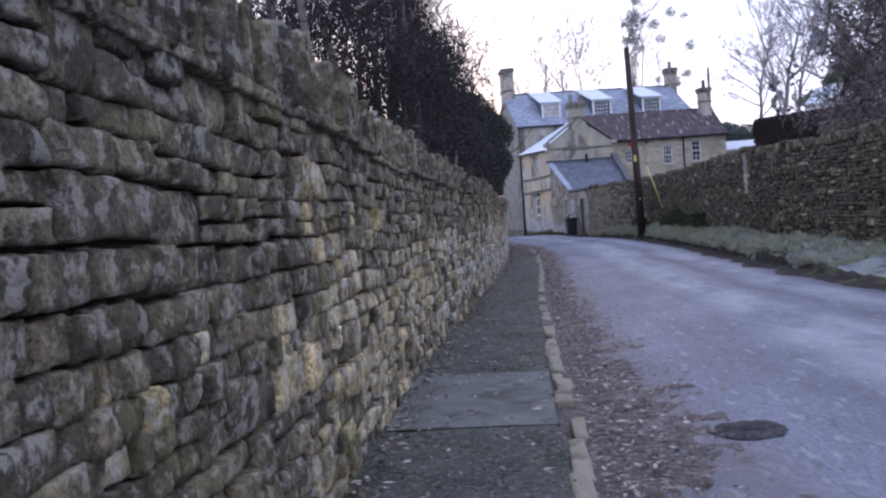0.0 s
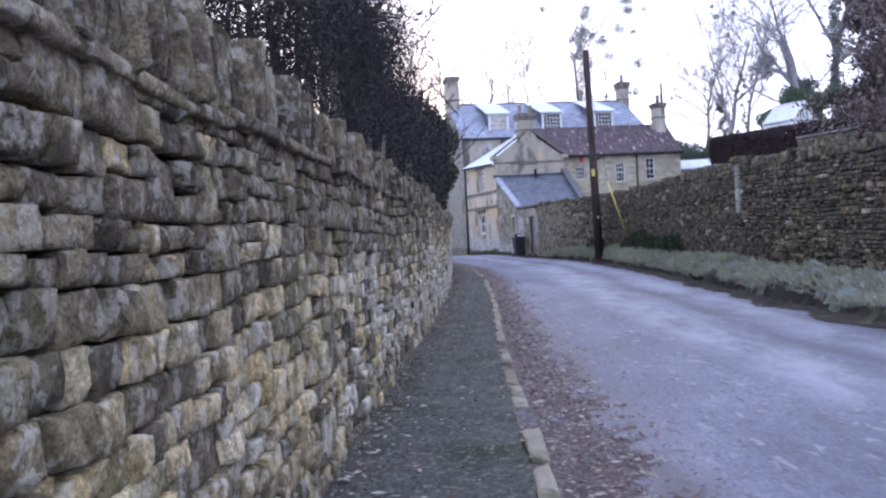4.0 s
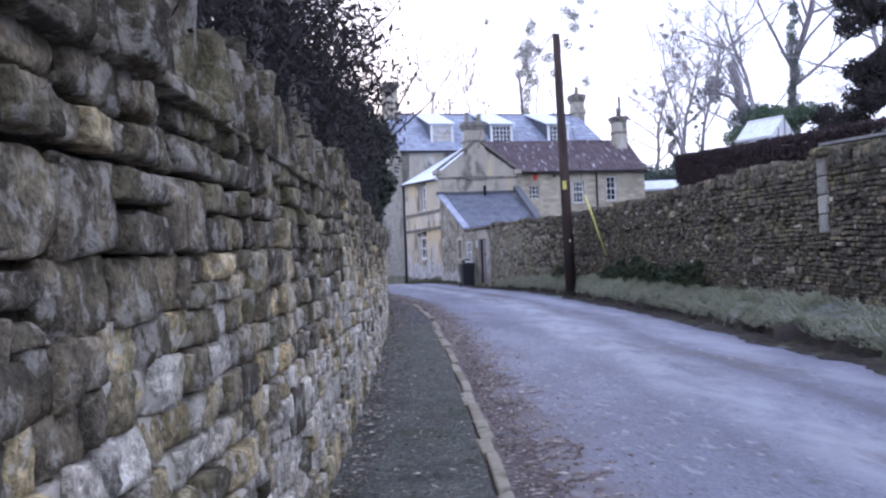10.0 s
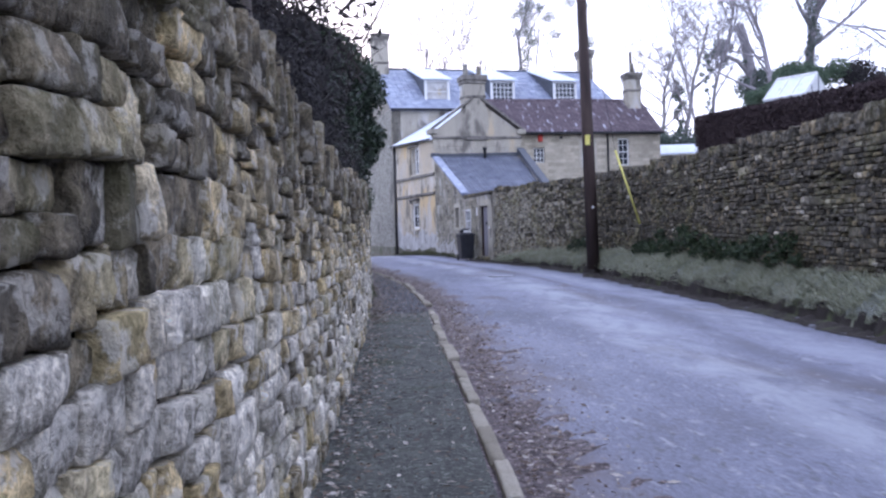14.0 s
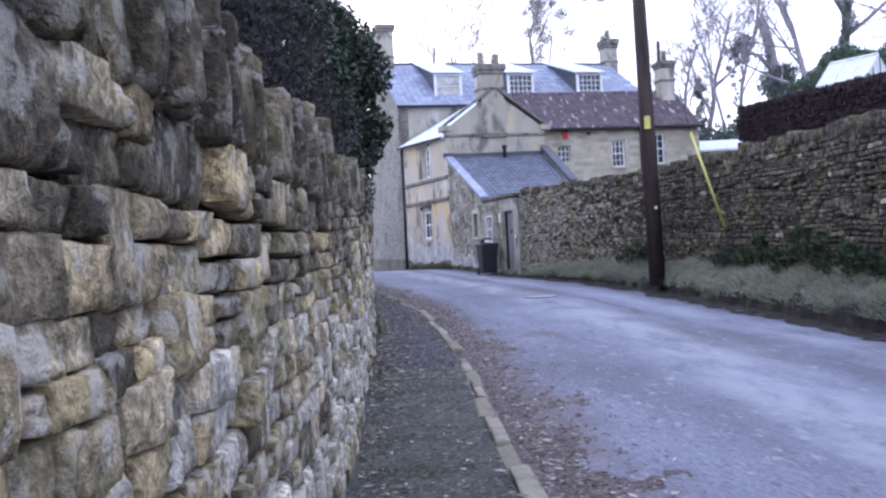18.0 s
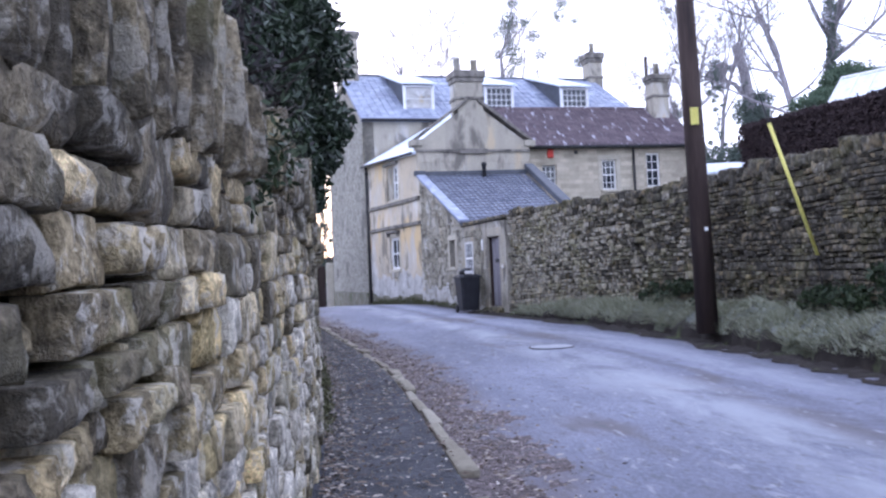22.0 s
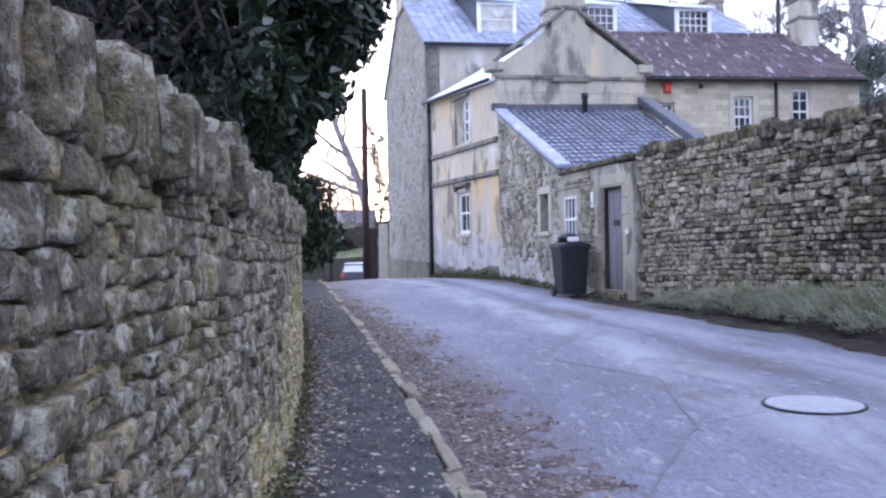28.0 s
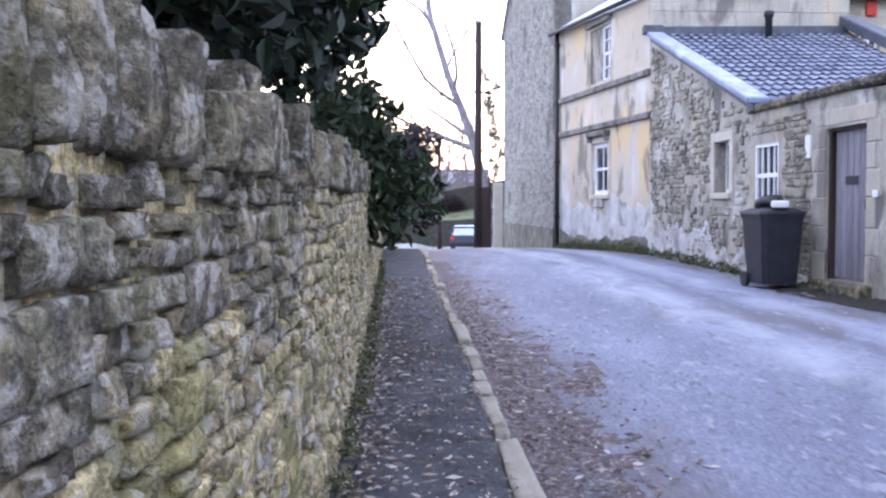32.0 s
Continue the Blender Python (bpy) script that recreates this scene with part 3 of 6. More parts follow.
# ---- stones ----
def stone_template(rng):
    """A rough squared stone: x and z from -.5 to .5, front at y = 0, back at y = 1."""
    us, ws = [-1, -.95, -.62, -.3, .02, .34, .64, .95, 1], [-1, -.92, -.45, 0, .45, .92, 1]
    nx, nz = len(us) - 1, len(ws) - 1
    vs, fs = [], []
    tilt = [rng.uniform(-.09, .09) for _ in range(2)]
    corner = {(i, k): (rng.uniform(-.005, .045) if rng.random() < .85 else rng.uniform(-.06, -.02), rng.uniform(-.02, .08) if rng.random() < .85 else rng.uniform(-.10, -.03)) for i in (-1, 1) for k in (-1, 1)}
    breaks = [(rng.uniform(0, 6.28), rng.uniform(.6, 1.05), rng.uniform(.2, .8)) for _ in range(2)]
    off = Vector((rng.uniform(0, 99), rng.uniform(0, 99), rng.uniform(0, 99)))
    for k in range(nz + 1):
        for i in range(nx + 1):
            u, w = us[i], ws[k]
            x, z = .5 * u, .5 * w
            for (ci, ck), (dx, dz) in corner.items():
                share = ((1 + ci * u) * (1 + ck * w) / 4) ** 1.6
                x += ci * dx * share
                z += ck * dz * share
            q = Vector((u * 1.1, w * 1.1, 0)) + off
            x += .022 * noise.noise(q * 2.3)
            z += .06 * noise.noise(q * 2.1 + Vector((7, 3, 1))) + .03 * noise.noise(q * 5.1 + Vector((2, 3, 9)))
            rim_in = abs(w) > .99 or abs(u) > .99
            y = (.17 + .15 * noise.noise(q * 3 + Vector((0, 5, 0))) if rim_in else 0) + .07 * noise.noise(q * 1.4) + .09 * noise.noise(q * 3.7) + .08 * noise.noise(q * 8.1) + tilt[0] * u + tilt[1] * w
            for ang, far, steep in breaks:
                y += max(0, math.cos(ang) * u + math.sin(ang) * w - far) * steep
            vs.append((x, min(y, .55), z))
    rim = [i for i in range(nx + 1)] + [(nx + 1) * (k + 1) + nx for k in range(nz)] + [(nx + 1) * nz + i for i in range(nx - 1, -1, -1)] + [(nx + 1) * k for k in range(nz - 1, 0, -1)]
    for k in range(nz):
        for i in range(nx):
            a = k * (nx + 1) + i
            fs.append((a, a + 1, a + nx + 2, a + nx + 1))
    base = len(vs)
    for r in rim:
        x, y, z = vs[r]
        vs.append((x * .97, 1.0, z * .97))
    m = len(rim)
    for j in range(m):
        a, b = rim[j], rim[(j + 1) % m]
        fs.append((b, a, base + j, base + (j + 1) % m))
    return np.array(vs), fs


rs = random.Random(11)
TEMPLATES = [stone_template(rs) for _ in range(48)]
STONE_MESHES = {}


def stone_mesh(k, mat):
    key = (k, mat.name)
    if key not in STONE_MESHES:
        me = bpy.data.meshes.new("stone")
        me.from_pydata([tuple(p) for p in TEMPLATES[k][0]], [], TEMPLATES[k][1])
        me.polygons.foreach_set("use_smooth", [True] * len(me.polygons))
        me.materials.append(mat)
        STONE_MESHES[key] = me
    return STONE_MESHES[key]


def rubble(rng, s0, s1, height, big=1.0, flat=1.0):
    """Rough courses of a rubble wall: (s, v, width, height) with v and height as shares of the wall's height. Each course breaks again and
    again into blocks of its full height and short stacks of two or three thinner stones; flat lengthens the stones."""
    out = []
    v = 0.0
    while v < .995:
        bh = min(rng.choice([rng.uniform(.12, .18), rng.uniform(.16, .25), rng.uniform(.20, .29)]) * big / height, 1 - v)
        if 1 - v - bh < .11 * big / height:
            bh = 1 - v
        hm = bh * height
        s = s0 - rng.uniform(0, .3)
        while s < s1:
            pick = rng.random()
            rows = 1 if pick < (1 if hm < .16 * big else (.66 if hm < .22 * big else .40)) else (3 if hm > .29 * big and pick > .88 else 2)
            if rows == 1:
                w = hm * rng.choice([rng.uniform(.45, .8), rng.uniform(.8, 1.5), rng.uniform(1.2, 2.0)]) * flat
                w = min(max(w, .08 * big), .46 * big * max(1, flat * .8))
                out.append((s + w / 2, v + bh / 2, w, bh))
                s += w
                continue
            run = rng.uniform(.22, .75) * big * flat
            cuts = [0] + sorted((r + rng.uniform(-.16, .16)) / rows for r in range(1, rows)) + [1]
            for r in range(rows):
                hh = bh * (cuts[r + 1] - cuts[r])
                t = s
                while t < s + run - .01:
                    pw = max(hh * height * rng.uniform(.9, 2.5) * flat, .09 * big)
                    if s + run - t - pw < .08 * big:
                        pw = s + run - t
                    out.append((t + pw / 2, v + bh * (cuts[r] + cuts[r + 1]) / 2, pw, hh))
                    t += pw
            s += run
        v += bh
    return out


def stone_wall(wall, xf, zlo, zhi, side, layout, rng, mat, near, depth=.13, gap=.016, rough=.026, name="stonework"):
    """Lay stones on the face of a wall that runs along y; side +1 faces +x. Stones inside near (y0, y1) are single pieces, at most 300."""
    J, F = [], []
    count, made = 0, 0
    for s, v, w, h in layout:
        y = s
        H = zhi(y) - zlo(y)
        z = zlo(y) + v * H + math.sin(math.pi * min(1, max(0, v))) * (.05 * noise.noise(Vector((y * .55, v * 3, 5))) + .025 * noise.noise(Vector((y * 1.7, v * 4, 8))))
        hh, ww = h * H - gap * rng.choice([rng.uniform(0, .6), rng.uniform(.4, 1.7)]), w - gap * rng.uniform(-.5, .4)
        if hh < .03 or ww < .04:
            continue
        slope = (xf(y + .3) - xf(y - .3)) / .6
        n = Vector((1, -slope, 0)).normalized() * side
        t = Vector((0, 0, 1)).cross(n)
        c = Vector((xf(y), y, z)) + n * (max(-1.3, min(1.6, rng.gauss(0, 1))) * rough * .6 + .02) - wall.location
        tilt = rng.gauss(0, .022)
        t2 = (t + Vector((0, 0, tilt))).normalized()
        up = (Vector((0, 0, 1)) - t * tilt).normalized()
        k = rng.randrange(len(TEMPLATES))
        d = depth * rng.uniform(.8, 1.2)
        fy = max(.07, min(1.0, .45 * min(hh, .2) / .16) * d)
        if near[0] < y < near[1] and made < 300:
            ob = new("stone", stone_mesh(k, mat))
            ob.parent = wall
            ob.matrix_basis = Matrix(((t2.x * ww, -n.x * fy, up.x * hh, c.x), (t2.y * ww, -n.y * fy, up.y * hh, c.y), (t2.z * ww, -n.z * fy, up.z * hh, c.z), (0, 0, 0, 1)))
            made += 1
            continue
        T, fs = TEMPLATES[k]
        P = np.outer(T[:, 0] * ww, t2) + np.outer(T[:, 1] * fy, -n) + np.outer(T[:, 2] * hh, up) + np.array(c)
        J.append(P)
        F.extend([tuple(i + count for i in f) for f in fs])
        count += len(T)
    if J:
        me = bpy.data.meshes.new(name)
        me.from_pydata([tuple(p) for p in np.concatenate(J)], [], F)
        me.polygons.foreach_set("use_smooth", [True] * len(me.polygons))
        me.materials.append(mat)
        ob = new(name, me)
        ob.parent = wall
        tagged(ob, kind="stuff")


def wall_core(xf, zlo, zhi, side, y0, y1, thick, inset=.042):
    """The body of a wall behind its face stones."""
    s = Shape()
    ys = np.arange(y0, y1 + .01, .5)
    vs = []
    for y in ys:
        x0 = xf(y) - side * inset
        x1 = xf(y) - side * thick
        vs += [(x0, y, zlo(y) - .4), (x0, y, zhi(y)), (x1, y, zhi(y)), (x1, y, zlo(y) - .4)]
    fs = [(4 * j + i, 4 * j + (i + 1) % 4, 4 * j + 4 + (i + 1) % 4, 4 * j + 4 + i) for j in range(len(ys) - 1) for i in range(4)]
    n = 4 * (len(ys) - 1)
    s.add(vs, fs + [(0, 1, 2, 3), (n + 3, n + 2, n + 1, n)])
    return s


# left-hand lane wall
wall_w = single("wall_west", wall_core(XW, ZG, lambda y: ZTOP(y) - .12, 1, -8, 31, .42), JOINT, "long weathered limestone rubble wall with upright coping stones", "wall", kind="structure")
rw = random.Random(5)


def sort_stones(lay, seed, rules):
    """Deal stones out to materials: rules give, for a stone's place along and up the wall, the chance of each of them in turn."""
    deal = random.Random(seed)
    heaps = [[] for _ in range(len(rules) + 1)]
    for a in lay:
        for k, rule in enumerate(rules):
            if deal.random() < rule(a[0], a[1] + .12 * noise.noise(Vector((a[0] * .9, a[1] * 2, 3)))):
                heaps[k].append(a)
                break
        else:
            heaps[-1].append(a)
    return heaps


lay = rubble(rw, -6.0, 31.2, 1.72, .80)
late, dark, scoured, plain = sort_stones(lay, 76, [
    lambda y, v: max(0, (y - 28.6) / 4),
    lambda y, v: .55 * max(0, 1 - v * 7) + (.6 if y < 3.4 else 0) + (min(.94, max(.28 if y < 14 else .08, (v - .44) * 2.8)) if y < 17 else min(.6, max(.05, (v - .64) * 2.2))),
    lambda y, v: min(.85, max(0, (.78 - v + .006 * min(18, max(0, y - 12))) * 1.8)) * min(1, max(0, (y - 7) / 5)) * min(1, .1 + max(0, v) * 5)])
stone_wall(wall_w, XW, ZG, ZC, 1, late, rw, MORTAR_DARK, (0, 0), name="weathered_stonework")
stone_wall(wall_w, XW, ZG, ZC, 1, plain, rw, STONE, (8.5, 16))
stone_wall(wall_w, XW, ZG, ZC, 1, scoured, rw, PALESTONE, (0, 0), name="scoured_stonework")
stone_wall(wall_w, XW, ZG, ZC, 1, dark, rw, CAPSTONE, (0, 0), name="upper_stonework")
lay = rubble(rw, 31.2, 57.0, 1.5, .50)
part_core = new("mortared_core", wall_core(XW, ZG, lambda y: ZTOP(y) - .12, 1, 31, 58, .42, .008).mesh("mortared_core"))
part_core.data.materials.append(MORTARED)
part_core.parent = wall_w
sooty = lambda a: a[1] > .08 + .12 * max(0, a[0] - 33) ** 1.15 + .45 * noise.noise(Vector((a[0] * .8, a[1] * 3, 2)))
stone_wall(wall_w, XW, ZG, ZC, 1, [a for a in lay if not sooty(a)], rw, MORTARED, (0, 0), depth=.09, gap=.02, rough=.012, name="rough_stonework")
stone_wall(wall_w, XW, ZG, ZC, 1, [a for a in lay if sooty(a)], rw, MORTAR_DARK, (0, 0), depth=.09, gap=.02, rough=.012, name="sooty_stonework")


def coping(wall, xf, zlo, zhi, side, y0, y1, rng, mat, near, thick=(.07, .16), out=.03, back=.36, name="coping"):
    """Upright stones along a wall's top, of uneven height."""
    y = y0
    J, F, count, made = [], [], 0, 0
    while y < y1:
        w = rng.uniform(*thick)
        H = (zhi(y) - zlo(y)) * rng.choice([rng.uniform(.66, .9), rng.uniform(.85, 1.05), rng.uniform(.95, 1.28)])
        slope = (xf(y + .3) - xf(y - .3)) / .6
        n = Vector((1, -slope, 0)).normalized() * side
        t = Vector((0, 0, 1)).cross(n)
        lean = rng.gauss(0, .05)
        up = (Vector((0, 0, 1)) + t * lean).normalized()
        k = rng.randrange(len(TEMPLATES))
        c = Vector((xf(y), y, zlo(y) + H / 2 - .01)) + n * (out + rng.gauss(0, .028))
        ww, d = w - rng.uniform(.004, .016), back
        if near[0] < y < near[1] and made < 150:
            d = .14
            ob = new("coping_stone", stone_mesh(k, mat))
            ob.parent = wall
            ob.matrix_basis = Matrix(((t.x * ww, -n.x * d, up.x * H, c.x), (t.y * ww, -n.y * d, up.y * H, c.y), (t.z * ww, -n.z * d, up.z * H, c.z), (0, 0, 0, 1)))
            made += 1
        else:
            T, fs = TEMPLATES[k]
            Ty = np.where(T[:, 1] < .9, T[:, 1] * .3, T[:, 1])
            J.append(np.outer(T[:, 0] * ww, t) + np.outer(Ty * d, -n) + np.outer(T[:, 2] * H, up) + np.array(c))
            F.extend([tuple(i + count for i in f) for f in fs])
            count += len(T)
        y += w
    me = bpy.data.meshes.new(name)
    me.from_pydata([tuple(p) for p in np.concatenate(J)], [], F)
    me.polygons.foreach_set("use_smooth", [True] * len(me.polygons))
    me.materials.append(mat)
    ob = new(name, me)
    ob.parent = wall
    tagged(ob, kind="stuff")


coping(wall_w, XW, ZC, ZTOP, 1, -7, 31, rw, CAPSTONE, (4, 12), thick=(.04, .105))
coping(wall_w, XW, ZC, ZTOP, 1, 31, 57, rw, MORTAR_DARK, (0, 0), thick=(.05, .12), name="rough_coping")
# thin projecting ledge stones under the coping
ledge = []
y = -6.5
while y < 18.2:
    w = rw.uniform(.3, .7)
    ledge.append((y + w / 2, .5, w, 1.0))
    y += w
stone_wall(wall_w, lambda y: XW(y) + .035, lambda y: ZC(y) - .028, lambda y: ZC(y) + .020, 1, ledge, rw, CAPSTONE, (0, 0), depth=.12, gap=.004, rough=.006, name="ledge")

# right-hand garden wall
wall_e = single("wall_east", wall_core(XR, ZR, ZT, -1, -14, 45.3, .45), JOINT, "dark rubble garden wall with rough coping above a grass bank", "wall", kind="structure")
lay = [a for a in rubble(rw, 6.0, 39.4, 2.05, .52, 1.7) + [b for b in rubble(rw, 39.8, 45.0, 2.05, .60, 1.15) if b[0] - b[2] / 2 > 39.3] if a[0] + a[2] / 2 < 45.35]
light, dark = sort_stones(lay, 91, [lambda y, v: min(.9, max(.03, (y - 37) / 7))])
stone_wall(wall_e, XR, ZR, ZT, -1, light, rw, GARDEN_STONE, (42.3, 45.7), depth=.14, rough=.03, name="buff_stonework")
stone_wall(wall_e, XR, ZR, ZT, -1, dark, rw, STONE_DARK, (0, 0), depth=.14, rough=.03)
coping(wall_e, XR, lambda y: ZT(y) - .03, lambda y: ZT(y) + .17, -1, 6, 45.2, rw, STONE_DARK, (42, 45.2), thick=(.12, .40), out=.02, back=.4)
# a worn pier of paler blocks in it
pier = thing("gate_pier", (7.93, 22.1, ZR(22)), "worn stone pier standing proud of the garden wall", "pier")
for i in range(4):
    part("block", Shape().box((7.86, 21.96, 2.0 + i * .27), (.3, 0, 0), (0, .22, 0), (0, 0, .262), .02), TOWERSTONE, pier)
part("cap_stone", Shape().box((7.78, 21.88, 3.08), (.42, 0, 0), (0, .36, 0), (0, 0, .14), .04), STONE_DARK, pier)

# ---- kerb ----
kerb = single("kerb", strip(lambda y: XK(y) - .135, lambda y: XK(y) + .04, lambda x, y, u: ZG(y) - .006 - .03 * u + bumps(x, y, 5, .012), -10, 60, .12, 3), LITTER, "worn limestone kerb, chipped and uneven", "kerb", kind="structure")
y = -8.0
while y < 58:
    w = rw.uniform(.28, .95)
    a = Vector((XK(y), y, 0))
    b = Vector((XK(y + w), y + w, 0))
    d = (b - a).normalized()
    t = Vector((0, 0, 1)).cross(Vector((1, -(b.x - a.x) / w, 0)).normalized())
    k = rw.randrange(len(TEMPLATES))
    if rw.random() < .10:
        y += w * .6
        continue
    ob = new("kerb_stone", stone_mesh(k, KERB))
    ob.parent = kerb
    n = Vector((d.y, -d.x, 0))
    c = (a + b) / 2 + n * (-.06 + rw.gauss(0, .012))
    zc = ZG(y + w / 2) + .022 + rw.gauss(0, .012)
    # the stone's front faces up
    X, Y, Z = d * (w - .012), Vector((0, 0, -1)) * .06, n * -rw.uniform(.075, .125)
    ob.matrix_basis = Matrix(((X.x, Y.x, Z.x, c.x), (X.y, Y.y, Z.y, c.y), (X.z, Y.z, Z.z, zc), (0, 0, 0, 1)))
    y += w

# ---- houses ----
def vec(u, d, o, z):
    return Vector((o[0] + d[0] * u, o[1] + d[1] * u, z))


def unit(dx, dy):
    k = math.hypot(dx, dy)
    return (dx / k, dy / k)


def wall_panel(o, d, length, zbot, ztop, openings, inward, thick=.45):
    """A wall with real openings. ztop(u) gives its top; openings are (u0, u1, z0, z1); inward is the unit way into the house."""
    s = Shape()
    us = sorted({0.0, length} | {u for a in openings for u in a[:2]} | {length * k / 8 for k in range(9)})
    zs = sorted({zbot} | {z for a in openings for z in a[2:]})
    iv = Vector((inward[0], inward[1], 0)) * thick

    def hole(um, zm):
        return any(a[0] < um < a[1] and a[2] < zm < a[3] for a in openings)
    for u0, u1 in zip(us, us[1:]):
        t0, t1 = ztop(u0), ztop(u1)
        for k, z0 in enumerate(zs):
            z1 = zs[k + 1] if k + 1 < len(zs) else None
            if z1 is not None and hole((u0 + u1) / 2, (z0 + z1) / 2):
                continue
            if z1 is not None and z0 >= min(t0, t1) - .01:
                continue
            a, b = (vec(u0, d, o, z0), vec(u1, d, o, z0))
            c, e = (vec(u1, d, o, t1 if z1 is None else min(z1, t1)), vec(u0, d, o, t0 if z1 is None else min(z1, t0)))
            s.quad(a, b, c, e)
            s.quad(a + iv, e + iv, c + iv, b + iv)
        s.quad(vec(u0, d, o, t0), vec(u1, d, o, t1), vec(u1, d, o, t1) + iv, vec(u0, d, o, t0) + iv)
    for a in openings:
        p = [vec(a[0], d, o, a[2]), vec(a[1], d, o, a[2]), vec(a[1], d, o, a[3]), vec(a[0], d, o, a[3])]
        for i in range(4):
            s.quad(p[i], p[i] + iv, p[(i + 1) % 4] + iv, p[(i + 1) % 4])
    for u, z in ((0, ztop(0)), (length, ztop(length))):
        s.quad(vec(u, d, o, zbot), vec(u, d, o, z), vec(u, d, o, z) + iv, vec(u, d, o, zbot) + iv)
    return s


def bar(o, d, n, u0, u1, z0, z1, n0, n1):
    """A block on a wall: u along, z up, n outward."""
    return (vec(u0, d, o, z0) + Vector((n[0], n[1], 0)) * n0, (d[0] * (u1 - u0), d[1] * (u1 - u0), 0), (n[0] * (n1 - n0), n[1] * (n1 - n0), 0), (0, 0, z1 - z0))


def sash(house, o, d, n, u0, u1, z0, z1, cols, rows, inset=.12, sill=True, surround=0.0, frame_w=.06, mid=True, frame_mat=None, blind=False):
    """A window in an opening: frame, pane, bars, sill, and stone dressings where it has them."""
    fm = frame_mat or WHITE
    f = Shape()
    q = inset + .05
    for a in ((u0, u0 + frame_w, z0, z1), (u1 - frame_w, u1, z0, z1), (u0 + frame_w, u1 - frame_w, z0, z0 + frame_w), (u0 + frame_w, u1 - frame_w, z1 - frame_w, z1)):
        f.box(*bar(o, d, n, *a, -q, -inset + .02))
    win = part("window", f, fm, house, "window in a painted wooden frame")
    part("pane", Shape().box(*bar(o, d, n, u0 + frame_w * .5, u1 - frame_w * .5, z0 + frame_w * .5, z1 - frame_w * .5, -q + .015, -q + .03)), GLASS, win)
    if blind:
        part("blind", Shape().box(*bar(o, d, n, u0 + frame_w, u1 - frame_w, z0 + frame_w, z1 - frame_w, -q + .031, -q + .036)), WHITE, win, "drawn white blind")
    for i in range(1, cols):
        u = u0 + (u1 - u0) * i / cols
        part("glazing_bar", Shape().box(*bar(o, d, n, u - .014, u + .014, z0 + frame_w, z1 - frame_w, -q + .02, -inset + .005)), fm, win)
    for j in range(1, rows):
        z = z0 + (z1 - z0) * j / rows
        h = .03 if mid and j * 2 == rows else .014
        part("glazing_bar", Shape().box(*bar(o, d, n, u0 + frame_w, u1 - frame_w, z - h, z + h, -q + .022, -inset + .008)), fm, win)
    if sill:
        part("sill", Shape().box(*bar(o, d, n, u0 - .08, u1 + .08, z0 - .10, z0 - .004, -inset, .07), .012), CREAM, win)
    if surround:
        w = surround
        for a in ((u0 - w, u0 - .002, z0, z1), (u1 + .002, u1 + w, z0, z1), (u0 - w, u1 + w, z1 + .002, z1 + w)):
            part("dressed_stone", Shape().box(*bar(o, d, n, *a, -.1, .025), .008), CREAM, win)
    return win


def tiled(bl, br, tr, tl, rows, cols, lift=.03, wave=.03, seg=4):
    """Meshes of overlapping tiles over a sloping patch, row by row, as a list of shapes."""
    bl, br, tr, tl = (Vector(p) for p in (bl, br, tr, tl))
    nrm = (br - bl).cross(tl - bl).normalized()
    if nrm.z < 0:
        nrm = -nrm

    def at(u, v):
        return (bl + (br - bl) * u) * (1 - v) + (tl + (tr - tl) * u) * v
    out = []
    for r in range(rows):
        v0, v1 = r / rows, min(1, (r + 1.12) / rows)
        for c in range(cols):
            u0, u1 = c / cols, (c + 1) / cols - .002
            s = Shape()
            top, low = [], []
            for v, h in ((v0, lift), (v1, .004)):
                for k in range(seg + 1):
                    q = k / seg
                    b = wave * math.sin(math.pi * min(1, q * 1.6)) if q < .625 else -wave * .25
                    top.append(at(u0 + (u1 - u0) * q, v) + nrm * (h + b + .014))
                    low.append(at(u0 + (u1 - u0) * q, v) + nrm * (h + b))
            m = seg + 1
            fs = [(k, k + 1, m + k + 1, m + k) for k in range(seg)]
            fs += [(2 * m + k, k, m + k, 3 * m + k) for k in (0,)] + [(seg, 2 * m + seg, 3 * m + seg, m + seg)]
            fs += [(2 * m + k, 2 * m + k + 1, k + 1, k) for k in range(seg)]
            s.add(top + low, fs)
            out.append(s)
    return out


def join(shapes):
    s = Shape()
    for a in shapes:
        s.add(a.v, a.f)
    return s


